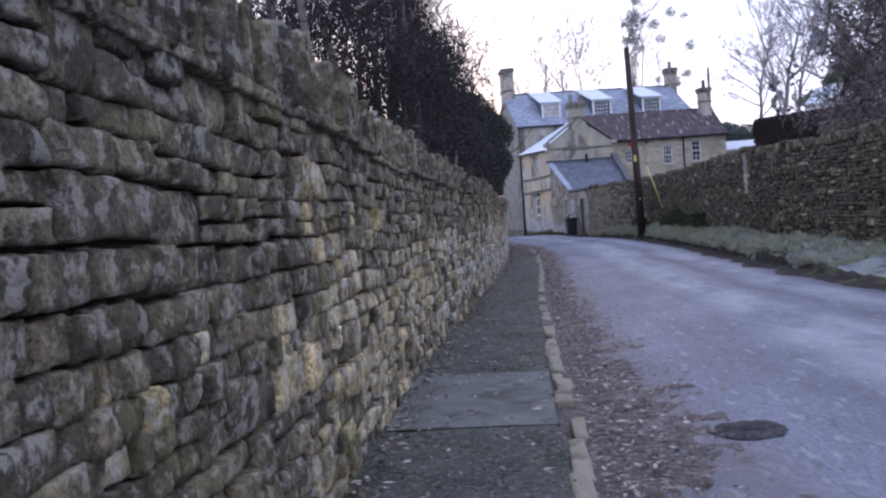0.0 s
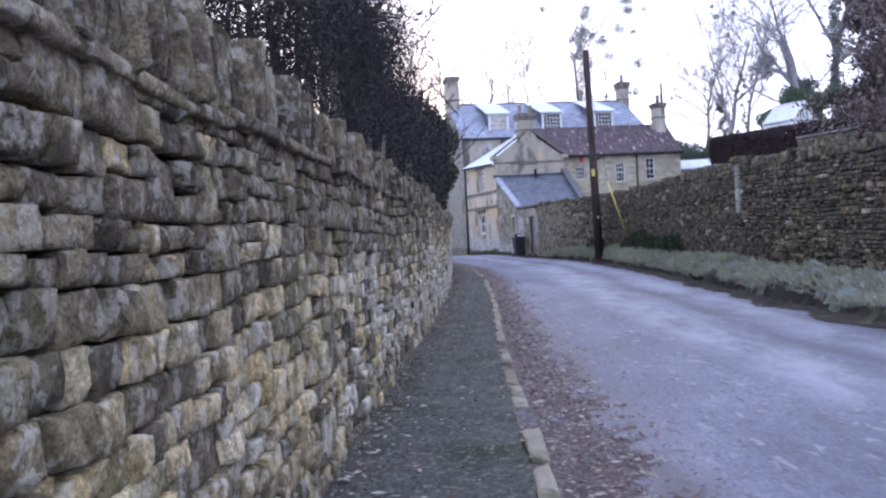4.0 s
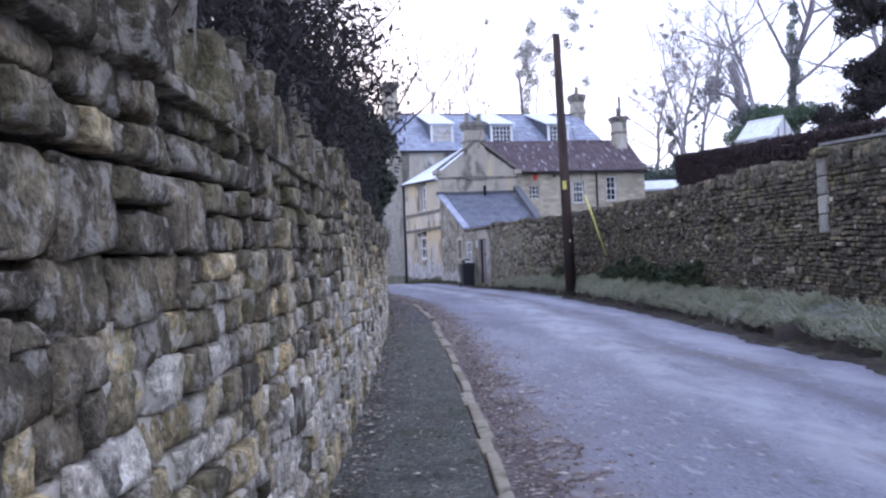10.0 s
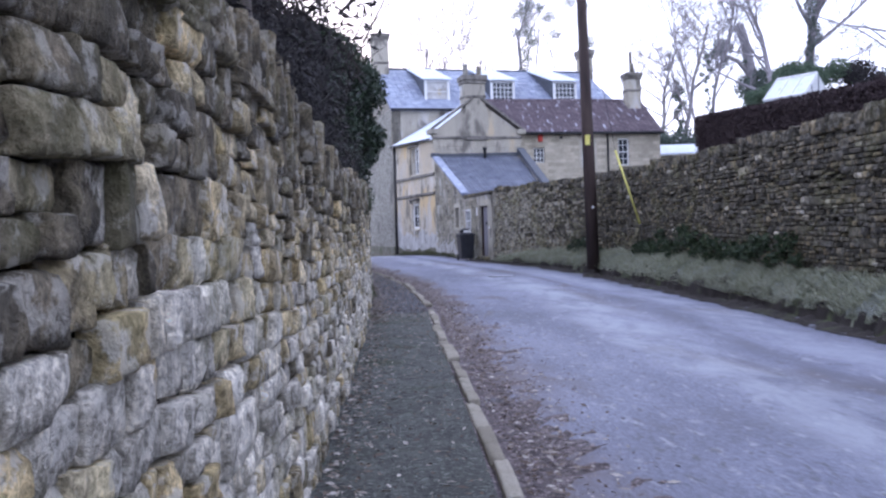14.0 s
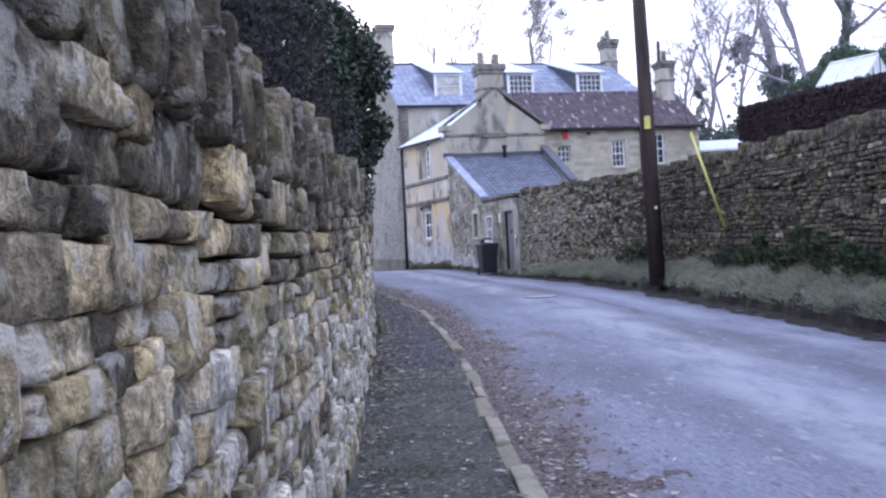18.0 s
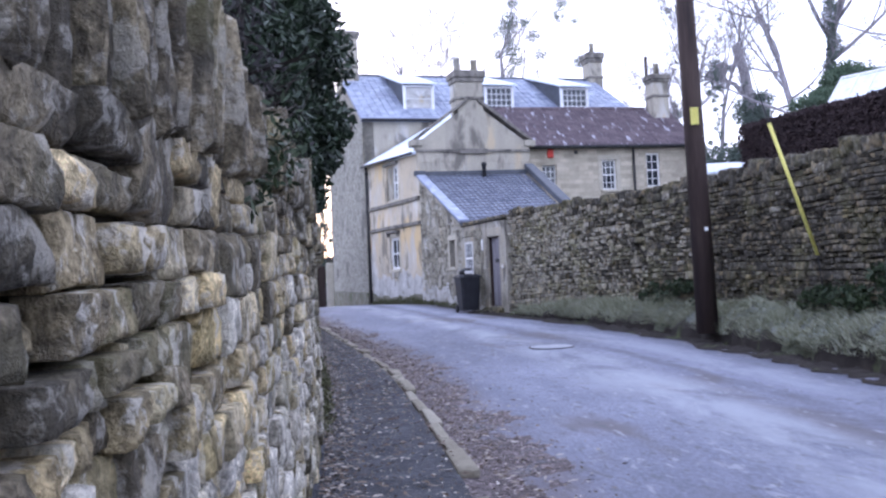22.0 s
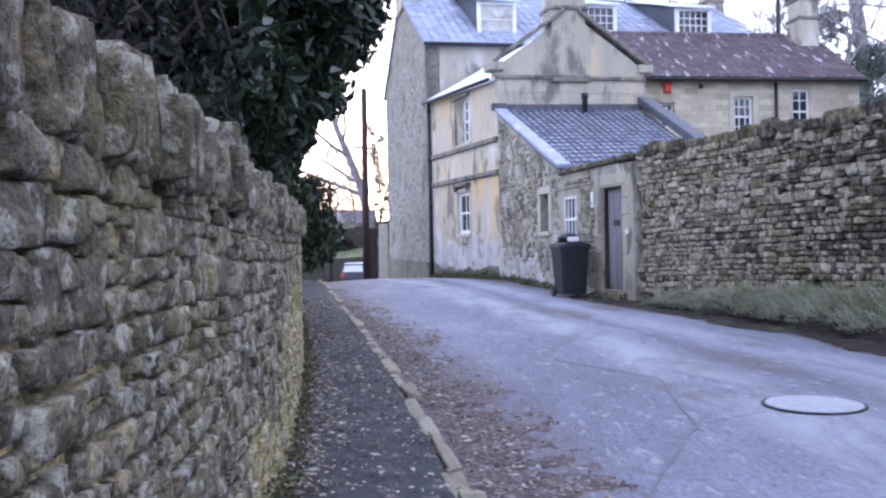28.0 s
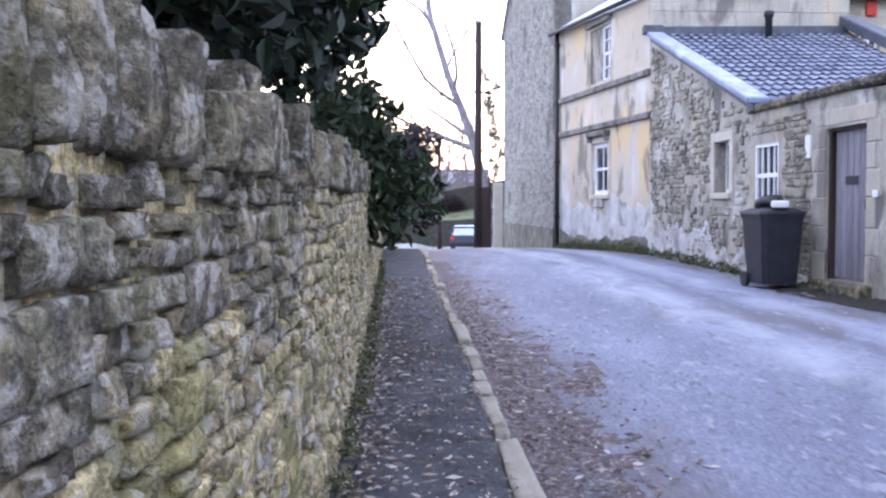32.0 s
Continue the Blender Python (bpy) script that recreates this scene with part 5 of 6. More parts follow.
for u0, blind in ((1.95, True), (5.55, False), (9.1, False)):
    F = vec(u0, TD, OS, 0) + EV * .85
    fo = (F.x, F.y)
    w = 1.34
    zb, zt, zr = 8.74, 9.95, 11.16
    dm = part("dormer", Shape().add([vec(.03, TD, fo, zb), vec(w - .03, TD, fo, zb), vec(w - .03, TD, fo, zt), vec(.03, TD, fo, zt)] + [q + EV * 3.9 for q in (vec(.03, TD, fo, zb), vec(w - .03, TD, fo, zb), vec(w - .03, TD, fo, zr), vec(.03, TD, fo, zr))],
                                    [(0, 4, 7, 3), (1, 2, 6, 5), (3, 7, 6, 2), (0, 1, 5, 4)]), LEAD, slate_house, "slate-hung dormer with sash window")
    r = [vec(-.14, TD, fo, zt + .01) - EV * .16, vec(w + .10, TD, fo, zt + .01) - EV * .16, vec(w + .10, TD, fo, zr + .12) + EV * 4.0, vec(-.14, TD, fo, zr + .12) + EV * 4.0]
    part("dormer_roof", Shape().prism(r, (0, 0, .06)), FROST_AND_SHEEN, dm, "sloping dormer roof white with frost")
    part("dormer_face", wall_panel(fo, TD, w, zb, lambda u: zt, [(.12, w - .12, zb + .14, zt - .08)], ED, .12), WHITE, dm)
    part("dormer_window", Shape().box(*bar(fo, TD, TN, .12, w - .12, zb + .14, zt - .08, -.1, -.085)), LIMEWASH if blind else GLASS, dm, "white drawn blind" if blind else "")
    cols, rows_ = (1, 2) if blind else (5, 4)
    for i in range(1, cols):
        um = .12 + (w - .24) * i / cols
        part("glazing_bar", Shape().box(*bar(fo, TD, TN, um - .013, um + .013, zb + .14, zt - .08, -.084, -.06)), WHITE, dm)
    for j in range(1, rows_):
        zz = zb + .14 + (zt - zb - .22) * j / rows_
        part("glazing_bar", Shape().box(*bar(fo, TD, TN, .12, w - .12, zz - .013, zz + .013, -.082, -.058)), WHITE, dm)
c1 = vec(.3, TD, OS, 0) + Vector((ED[0], ED[1], 0)) * (SW / 2)
chimney(slate_house, (c1.x, c1.y), .8, 1.5, 10.6, 12.8, TD, ASHLAR, 0, .35, 11.45)
c2 = vec(SL + .1, TD, OS, 0) + Vector((ED[0], ED[1], 0)) * (SW / 2)
chimney(slate_house, (c2.x, c2.y), .72, .8, 10.4, 12.1, TD, ASHLAR, 1, .5, 11.3)
# plinth of the gable end
part("plinth", Shape().box((o2.x - .06, o2.y, .1), (OS[0] - o2.x, OS[1] - o2.y, 0), (.05, 0, 0), (0, 0, 1.2), .01), MOSSY, slate_house)

# rubble faces of the tall gable, the lean-to and the door wall
tower_x = lambda y: OS[0] - TD[1] / TD[0] * (y - OS[1])
lay = rubble(rw, 58.35, 68.0, 7.8, .66)
stone_wall(slate_house, tower_x, lambda y: 1.3, lambda y: 8.4, -1, [a for a in lay if 58.4 < a[0] - a[2] / 2 and a[0] + a[2] / 2 < 68.0], rw, TOWERSTONE, (0, 0), depth=.05, gap=.012, rough=.006, name="rubble_face")
lean_x = lambda y: C[0] + (B[0] - C[0]) * (C[1] - y) / (C[1] - B[1])
keep = []
for s_, v_, w_, h_ in rubble(rw, 48.5, 53.1, 4.4, .62):
    z_, hz = .85 + v_ * 4.4, h_ * 4.4
    u_ = (C[1] - s_) / (C[1] - B[1]) * LL
    roof_z = 5.2 - (5.28 - 3.34) * (u_ + w_ / 2) / LL
    if z_ + hz / 2 < roof_z and not (3.32 - .2 < u_ + w_ / 2 and u_ - w_ / 2 < 3.90 + .2 and 1.9 < z_ + hz / 2 and z_ - hz / 2 < 3.1) and 48.55 < s_ - w_ / 2 and s_ + w_ / 2 < 53.05:
        keep.append((s_, v_, w_, h_))
rk = random.Random(4)
keep = [a for a in keep if rk.random() < .55 - .9 * noise.noise(Vector((a[0] * .9, a[1] * 3.5, 6)))]
stone_wall(leanto, lean_x, lambda y: .85, lambda y: 5.25, -1, keep, rw, LIMESTONES, (48.6, 53), depth=.05, gap=.022, rough=.004)
door_x = lambda y: B[0] + (DE[0] - B[0]) * (B[1] - y) / (B[1] - DE[1])
keep = []
for s_, v_, w_, h_ in rubble(rw, 45.2, 48.5, 2.35, .6):
    z_, hz = .85 + v_ * 2.35, h_ * 2.35
    u_ = (B[1] - s_) / (B[1] - DE[1]) * DL
    if not (1.7 < u_ + w_ / 2 and u_ - w_ / 2 < 3.2) and not (u_ - w_ / 2 < .95 and 1.7 < z_ + hz / 2 and z_ - hz / 2 < 2.9) and 45.25 < s_ - w_ / 2 and s_ + w_ / 2 < 48.45 and z_ + hz / 2 < 3.2:
        keep.append((s_, v_, w_, h_))
stone_wall(porch, door_x, lambda y: .85, lambda y: 3.2, -1, keep, rw, LIMESTONES, (45, 48.5), depth=.05, gap=.022, rough=.006)
part("limewash_coat", ragged_sheet(C, LD, LN, .0, LL - .05, .9, lambda u: 1.6 - .1 * u, .02, 9.0, .7), LIMEWASH, leanto, "pale limewash low on the wall", fix=False)

# low frosted outbuilding beyond the range
shed = thing("outbuilding", (21, 62, 4), "low outbuilding with a pale roof beside a hedge", "outbuilding")
part("wall", Shape().box((18.8, 58.9, 3.0), (3.4, -.7, 0), (.3, 2.6, 0), (0, 0, 2.72)), COTS, shed)
part("roof", Shape().prism([(18.6, 58.6, 5.7), (22.5, 57.8, 5.75), (22.8, 61.4, 6.5), (18.8, 62.0, 6.5)], (0, 0, .10)), FROST_AND_SHEEN, shed, "frosted sheet roof")

# ---- plants ----
def leaf_cloud(rng, centres, count, size, spread=1.0, flat=.4):
    """Many small leaves scattered through a set of (centre, radius) clumps."""
    weights = np.array([r ** 2 for _, r in centres])
    picks = rng.choice(len(centres), count, p=weights / weights.sum())
    d = rng.normal(size=(count, 3))
    d /= np.linalg.norm(d, axis=1)[:, None]
    rad = rng.uniform(0, 1, count) ** .42
    a = rng.normal(size=(count, 3))
    a /= np.linalg.norm(a, axis=1)[:, None]
    b = np.cross(a, rng.normal(size=(count, 3)))
    b /= np.linalg.norm(b, axis=1)[:, None]
    s = size * rng.uniform(.6, 1.4, count)
    cs = np.array([c for c, _ in centres])
    rr = np.array([np.array(r) for _, r in centres])
    P = cs[picks] + d * (rad * rr[picks])[:, None] * np.array([1, 1, .85]) * spread
    side = b * (s * flat)[:, None]
    if size < .05:
        rim = [-a * s[:, None], side, a * s[:, None], -side]
        faces = [(0, 1, 2, 3)]
    else:
        fold = np.cross(a, b) * (s * .22)[:, None]
        rim = [-a * s[:, None], -a * (s * .35)[:, None] + side * .9 + fold, a * (s * .3)[:, None] + side + fold, a * s[:, None] - fold,
               a * (s * .3)[:, None] - side + fold, -a * (s * .35)[:, None] - side * .9 + fold]
        faces = [(0, 1, 2, 3), (0, 3, 4, 5)]
    k = len(rim)
    V = np.stack([P + w for w in rim], axis=1).reshape(-1, 3)
    sh = Shape()
    sh.v = [tuple(p) for p in V.tolist()]
    sh.f = [tuple(k * i + j for j in f) for i in range(count) for f in faces]
    return sh


def limbs(rng, base, height, lean=(0, 0), levels=4, trunk_r=.22, fan=.55, first=.3, n0=7, n=4, droop=0.0, thin=.008):
    """A trunk with limbs that fork into twigs; gives the wood, the twigs, and the tips."""
    wood, twigs, tips = Shape(), Shape(), []
    base = Vector(base)

    def grow(p, d, length, r, level):
        k = 5 if level < 2 else 3
        pts, rad = [p], [r]
        q, dd = p.copy(), d.copy()
        for i in range(k):
            dd = (dd + Vector((rng.gauss(0, .13), rng.gauss(0, .13), rng.gauss(0, .07) + (.05 if level else .02) - droop * level * .05))).normalized()
            q = q + dd * (length / k)
            pts.append(q.copy())
            rad.append(max(r * (1 - .66 * (i + 1) / k), thin))
        (wood if level < 2 else twigs).tube(pts, rad, 7 if level == 0 else (5 if level == 1 else 3), cap=False)
        if level >= levels - 1:
            tips.append(q.copy())
            return
        m = n0 if level == 0 else n
        for j in range(m):
            f = first + (1 - first) * (j + rng.random()) / m
            i = min(int(f * k), k - 1)
            s = pts[i] + (pts[i + 1] - pts[i]) * (f * k - i)
            axis = (pts[i + 1] - pts[i]).normalized()
            side = axis.cross(Vector((rng.gauss(0, 1), rng.gauss(0, 1), rng.gauss(0, 1)))).normalized()
            nd = (axis * (1 - fan) + side * fan * rng.uniform(.8, 1.3) + Vector((0, 0, .12))).normalized()
            grow(s, nd, length * rng.uniform(.32, .52), rad[i] * rng.uniform(.40, .55), level + 1)
    grow(base, Vector((lean[0], lean[1], 1)).normalized(), height, trunk_r, 0)
    return wood, twigs, tips


def tree(name, base, height, seed, label, lean=(0, 0), trunk_r=.25, ivy=0, ivy_mat=None, levels=5, n0=9, n=4, fan=.5, ivy_size=.10, ivy_r=.7, first=.3, tip_ivy=0):
    rng = random.Random(seed)
    wood, twigs, tips = limbs(rng, base, height, lean, levels, trunk_r, fan, first, n0, n, thin=.017 if base[1] > 60 else .008)
    ob = thing(name, base, label, "tree", "winter trees")
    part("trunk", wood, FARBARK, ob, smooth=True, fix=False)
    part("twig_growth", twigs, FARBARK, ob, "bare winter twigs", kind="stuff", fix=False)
    if ivy:
        g = np.random.default_rng(seed)
        b = Vector(base)
        cen = [(tuple(b + Vector((lean[0] * h + rng.gauss(0, .2), lean[1] * h + rng.gauss(0, .2), h))), ivy_r * rng.uniform(.6, 1.1)) for h in [height * (.04 + (.85 if name == 'ivy_tree' else .55) * k / 22) for k in range(23)]]
        cen += [(tuple(t_), ivy_r * rng.uniform(.4, .9)) for t_ in rng.sample(tips, min(len(tips), tip_ivy))]
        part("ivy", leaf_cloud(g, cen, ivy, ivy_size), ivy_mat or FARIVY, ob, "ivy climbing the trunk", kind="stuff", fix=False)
    return ob


def bush(name, centres, count, size, mat, seed, label, category="bush", twig_count=0, flat=.4, at=None, stems=True, twig_up=1.2):
    g = np.random.default_rng(seed)
    rng = random.Random(seed)
    c0 = centres[0][0]
    ob = thing(name, at or (c0[0], c0[1], terrain(c0[0], c0[1])), label, category)
    if stems:
        s = Shape()
        for c, r in centres[::2]:
            x, y = c[0] + rng.gauss(0, .2), c[1] + rng.gauss(0, .2)
            gx_, gy_ = (min(x, XW(y) - .5), y) if x < 4 else (x, y)
            s.tube([(gx_, gy_, terrain(gx_, gy_) - .1), ((x + gx_) / 2, y, (c[2] + terrain(gx_, gy_)) / 2), (c[0], c[1], c[2])], [.09, .06, .02], 6, cap=False)
        part("stem_growth", s, BARK, ob, smooth=True, fix=False)
    part("foliage", leaf_cloud(g, centres, count, size, 1.0, flat), mat, ob, kind="stuff", fix=False)
    if twig_count:
        s = Shape()
        for _ in range(twig_count):
            c, r = centres[rng.randrange(len(centres))]
            p = Vector(c) + Vector((rng.gauss(0, r * .5), rng.gauss(0, r * .5), rng.uniform(0, r * .8)))
            d = Vector((rng.gauss(0, .5), rng.gauss(0, .5), rng.uniform(.2, 1.0))).normalized()
            q = p + d * rng.uniform(.3, twig_up)
            e = q + (d + Vector((rng.gauss(0, .3), rng.gauss(0, .3), rng.gauss(0, .2)))) * rng.uniform(.15, .5)
            s.tube([p, q, e], [.012, .008, .004], 3, cap=False)
            for _k in range(3):
                e2 = p + (q - p) * rng.uniform(.3, 1) + Vector((rng.gauss(0, .15), rng.gauss(0, .15), rng.gauss(.1, .12)))
                s.tube([p + (q - p) * rng.uniform(.2, .8), e2], [.007, .003], 3, cap=False)
        part("twig_growth", s, DARKTWIG, ob, kind="stuff", fix=False)
    return ob


rv = random.Random(21)
# distant ivy: a paler, greyer ivy with the haze mixed into its colour
FARIVY = material("haze_paled_far_ivy", [(.06, .085, .07), (.11, .14, .12), (.17, .20, .18)], 2.5, .8, .1, 20, island=.6)
# dark evergreen screen behind the lane wall
cs = []
for k in range(46):
    y = 12.5 + 23 * k / 45 + rv.gauss(0, .3)
    hgt = 5.6 + min(1.6, (y - 12.5) * .5) - max(0, y - 22) * .14
    for j in range(4):
        cs.append(((XW(y) - (.35 if y < 24 else .85) - j * .6 + rv.gauss(0, .2), y, 2.5 + (hgt - 2.2) * (j + .4) / 3.4 + rv.gauss(0, .15)), rv.uniform(.55, .9) if j < 3 else rv.uniform(.22, .42)))
for k in range(40):
    y = rv.uniform(6.6, 12.5)
    cs.append(((XW(y) - .5 - rv.uniform(0, 1.8), y, rv.uniform(2.4, 4.4 if y > 10 else 5.6)), rv.uniform(.5, .8)))
bush("evergreen_screen", cs, 300000, .028, YEW, 31, "dense dark evergreen screen overhanging the lane wall", "hedge", twig_count=1200, flat=.3, twig_up=.8)
# bare sprays arching out of it
spray = Shape()
for k in range(16):
    y = rv.uniform(9, 24)
    p = Vector((XW(y) - rv.uniform(.2, 1.6), y, rv.uniform(4.2, 6.0)))
    d = Vector((rv.uniform(-.1, .35), rv.uniform(-.2, .9), rv.uniform(.3, 1.0))).normalized()
    pts, q = [p], p.copy()
    for i in range(6):
        d = (d + Vector((rv.gauss(.03, .1), rv.gauss(0, .1), -.14 + rv.gauss(0, .05)))).normalized()
        q = q + d * rv.uniform(.28, .48)
        pts.append(q.copy())
        for _k in range(3):
            e = q + Vector((rv.gauss(0, .25), rv.gauss(0, .25), rv.gauss(.08, .18)))
            spray.tube([q, (q + e) / 2 + Vector((0, 0, .03)), e], [.006, .004, .002], 3, cap=False)
    spray.tube(pts, [.016, .014, .012, .010, .008, .006, .004], 4, cap=False)
part("spray", spray, DARKTWIG, [o for o in scene.objects if o.name == "evergreen_screen"][0], "bare arching shoots", kind="stuff", fix=False)
# glossy laurel tree overhanging the bend
cs = []
for k in range(80):
    a, h = rv.uniform(0, 6.28), rv.uniform(0, 1)
    r = (1 - (2 * h - 1) ** 2) ** .5 * 2.3
    cs.append(((.15 + math.cos(a) * r * .95, 39.9 + math.sin(a) * r * 1.7, 2.9 + h * 4.6), rv.uniform(.55, 1.0)))
cs += [((XW(y_) - .65 + rv.gauss(0, .2), y_, 2.9 + rv.uniform(0, 2.2)), rv.uniform(.5, .75)) for y_ in np.arange(35.5, 41.5, .22)]
cs += [((2.0, 39.0, 3.3), .45), ((2.3, 40.0, 4.2), .5), ((2.5, 38.6, 4.5), .5)]
lt = bush("laurel_tree", cs, 105000, .078, LAUREL, 32, "large glossy-leaved evergreen tree overhanging the wall", "tree", flat=.42, stems=False, at=(.2, 40.5, 1.0))
part("trunk", Shape().tube([(.2, 40.5, .9), (.1, 40.4, 3.0), (.4, 40.2, 6.0)], [.22, .18, .08], 10), BARK, lt, smooth=True)
# ivy and shrubs farther down the wall
cs = [((XW(y) - .2 + rv.gauss(0, .15), y, 2.5 + rv.gauss(.1, .25)), rv.uniform(.35, .7)) for y in np.arange(43.5, 56, .5)]
bush("ivy_bank", cs, 9000, .08, IVY, 33, "mid-green ivy and shrubs over the wall top", "ivy")
cs = [((.15 + rv.gauss(0, .55), 58.5 + rv.gauss(0, 1.0), 2.4 + rv.uniform(-.9, 1.3)), rv.uniform(.35, .65)) for _ in range(24)]
bush("dark_shrub", cs, 9000, .075, YEW, 34, "dark shrub at the bend of the lane", "shrub", twig_count=160)
# ivy spray on the coping
cs = [((XW(y) + .06, y, ZC(y) + .1 + rv.gauss(0, .1)), .13) for y in np.arange(26.6, 27.5, .12)]
bush("wall_ivy", cs, 420, .02, IVY, 35, "sprig of ivy on the wall coping", "ivy", stems=False, at=(XW(27), 27.0, ZC(27)))
# brown hedge above the garden wall
cs = []
for k in range(420):
    u = k / 419
    x, y = 20.1 - 5.0 * u, 56.3 - 28 * u
    zb, zt = 5.4 - 2.9 * u, 7.42 - 2.5 * u
    for j in range(8):
        cs.append(((x - .25 + rv.gauss(0, .05), y, zb + (zt - zb) * (j + .5) / 8 + rv.gauss(0, .04)), rv.uniform(.13, .2)))
    for j in range(3):
        cs.append(((x - .15 + .35 * j, y, zt - .08 + rv.gauss(0, .02)), rv.uniform(.11, .17)))
bush("beech_hedge", cs, 75000, .05, BEECH, 36, "clipped russet-brown beech hedge above the garden wall", "hedge", flat=.5, stems=False, at=(17.6, 42, 4))
core = Shape()
core.add([(19.9, 56.2, 3.6), (14.9, 28.4, 1.2), (14.9, 28.4, 4.55), (19.9, 56.2, 7.2), (20.5, 56.0, 3.6), (15.5, 28.3, 1.2), (15.5, 28.3, 4.55), (20.5, 56.0, 7.2)],
         [(0, 1, 2, 3), (4, 7, 6, 5), (3, 2, 6, 7), (0, 4, 5, 1), (0, 3, 7, 4), (1, 5, 6, 2)])
hd = [o for o in scene.objects if o.name == "beech_hedge"][0]
part("inner_growth", core, BEECH, hd)
# greenhouse behind the hedge
green = thing("greenhouse", (24, 53.5, 6.4), "white-framed greenhouse with frosted glass roof", "greenhouse")
GA, GB, GH = Vector((22.1, 53.8, 7.75)), Vector((23.14, 52.0, 7.75)), Vector((1.04, .6, 1.08))
part("roof_glass", Shape().prism([GA, GB, GB + GH, GA + GH], (0, 0, .05)), FROST_AND_SHEEN, green, "frosted glass slope")
part("back_glass", Shape().prism([GA + GH, GB + GH, GB + GH + Vector((1.04, .6, -1.08)), GA + GH + Vector((1.04, .6, -1.08))], (0, 0, .05)), FROST_AND_SHEEN, green)
part("end_glass", Shape().prism([GB, GB + GH, GB + GH + Vector((1.04, .6, -1.08))], (.03, -.04, 0)), WHITE, green)
for k in range(4):
    a = GA + (GB - GA) * (k / 3)
    part("rafter", Shape().tube([a + Vector((0, 0, .07)), a + GH + Vector((0, 0, .07))], .035, 6), WHITE, green)
for a, b in ((GA, GB), (GA + GH, GB + GH)):
    part("rail", Shape().tube([a + Vector((0, 0, .09)), b + Vector((0, 0, .09))], .06, 6), WHITE, green)
part("base", Shape().box((22.1, 53.8, 5.2), (1.04, -1.8, 0), (2.08, 1.2, 0), (0, 0, 2.5)), WHITE, green)
for k in range(1, 4):
    a = GB + Vector((2.08, 1.2, 0)) * (k / 4)
    part("gable_bar", Shape().tube([a + Vector((.02, -.05, 0)), a + Vector((.02, -.05, 1.06 * (1 - abs(k / 2 - 1))))], .03, 6), LEAD, green)
# fir shrubs around it
cs = [((27.4 + rv.gauss(0, .9), 59.6 + rv.gauss(0, .9), 9.4 + rv.uniform(-1.6, .9)), rv.uniform(.5, .8)) for _ in range(34)]
cs += [((25.4 + rv.gauss(0, .5), 58.6 + rv.gauss(0, .6), 8.7 + rv.uniform(-.9, .5)), rv.uniform(.4, .6)) for _ in range(12)]
bush("conifer_shrub", cs, 26000, .075, FIR, 37, "rounded blue-green conifer behind the greenhouse", "shrub", stems=False)
cs = [((30.4 + rv.gauss(0, .65), 58 + rv.gauss(0, .6), 9.6 + rv.uniform(-1.1, .6)), rv.uniform(.6, .9)) for _ in range(18)]
bush("round_shrub", cs, 9000, .075, YEW, 38, "clipped dark green shrub in the garden", "shrub", stems=False)
# a grey-green bank of shrubs on the slope behind the outbuilding
cs = [((23.6 + rv.uniform(-3.5, 5.5), 70 + rv.gauss(0, 1.2), 7.4 + rv.uniform(-1.4, .7)), rv.uniform(.7, 1.1)) for _ in range(46)]
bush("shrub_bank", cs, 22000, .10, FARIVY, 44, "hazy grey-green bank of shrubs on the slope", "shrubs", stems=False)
# tall dark conifer at the garden's near end
cs = []
for k in range(60):
    h = k / 59
    a, rr = rv.uniform(0, 6.28), 3.0 * (1 - h * .5) * rv.uniform(.2, 1.0)
    cs.append(((26.2 + math.cos(a) * rr, 46.5 + math.sin(a) * rr, 8.4 + 10 * h - .25 * rr), rv.uniform(.5, .95)))
bush("conifer", cs, 52000, .085, YEW, 39, "tall dark conifer in the upper garden", "tree", twig_count=200, stems=False)
part("trunk", Shape().tube([(26.2, 46.5, 4.5), (26.2, 46.5, 10), (26.3, 46.6, 17.5)], [.32, .25, .06], 9), BARK, [o for o in scene.objects if o.name == "conifer"][0], smooth=True)
# pale coping of a low outhouse behind the garden wall
SLABX = material("grey_stone_slab", [(.15, .145, .14), (.24, .235, .23)], 3, .9, .3, 40)
slabhut = thing("garden_shed", (15.4, 32.4, 2.2), "low dark garden shed with a pale flat roof edge", "shed")
part("roof", Shape().box((15.05, 33.0, 4.62), (1.4, -3.6, .02), (-.9, -.35, .02), (0, 0, .08), .01), SLABX, slabhut, "pale flat roof slab")
part("wall", Shape().box((14.95, 32.9, 2.0), (1.35, -3.45, 0), (-.75, -.3, 0), (0, 0, 2.61)), STONE_DARK, slabhut)
# russet shrub hanging over the garden wall
cs = [((8.7 + rv.uniform(-.5, 1.0), rv.uniform(12.8, 18.9), 2.9 + 3.8 * rv.random() ** 1.2), rv.uniform(.4, .75)) for _ in range(84)]
TAN = material("withered_leaf", [(.13, .10, .095), (.21, .17, .16), (.31, .265, .25)], 2, .9, .2, 20, island=.6)
bush("withered_shrub", cs, 24000, .048, TAN, 40, "shrub with withered brown leaves over the wall", "shrub", twig_count=520, stems=False, at=(8.6, 16.4, 2.0), twig_up=.8)
# ivy at the foot of the garden wall
cs = [((XR(y) - .12, y, ZR(y) + .22 + rv.gauss(0, .12)), rv.uniform(.14, .26)) for y in list(np.arange(26.5, 34.5, .28)) + list(np.arange(37.2, 39.4, .3))]
bush("wall_foot_ivy", cs, 5200, .045, IVY, 41, "low ivy and weeds along the wall foot", "ivy", stems=False, at=(XR(31), 31, ZR(31)))

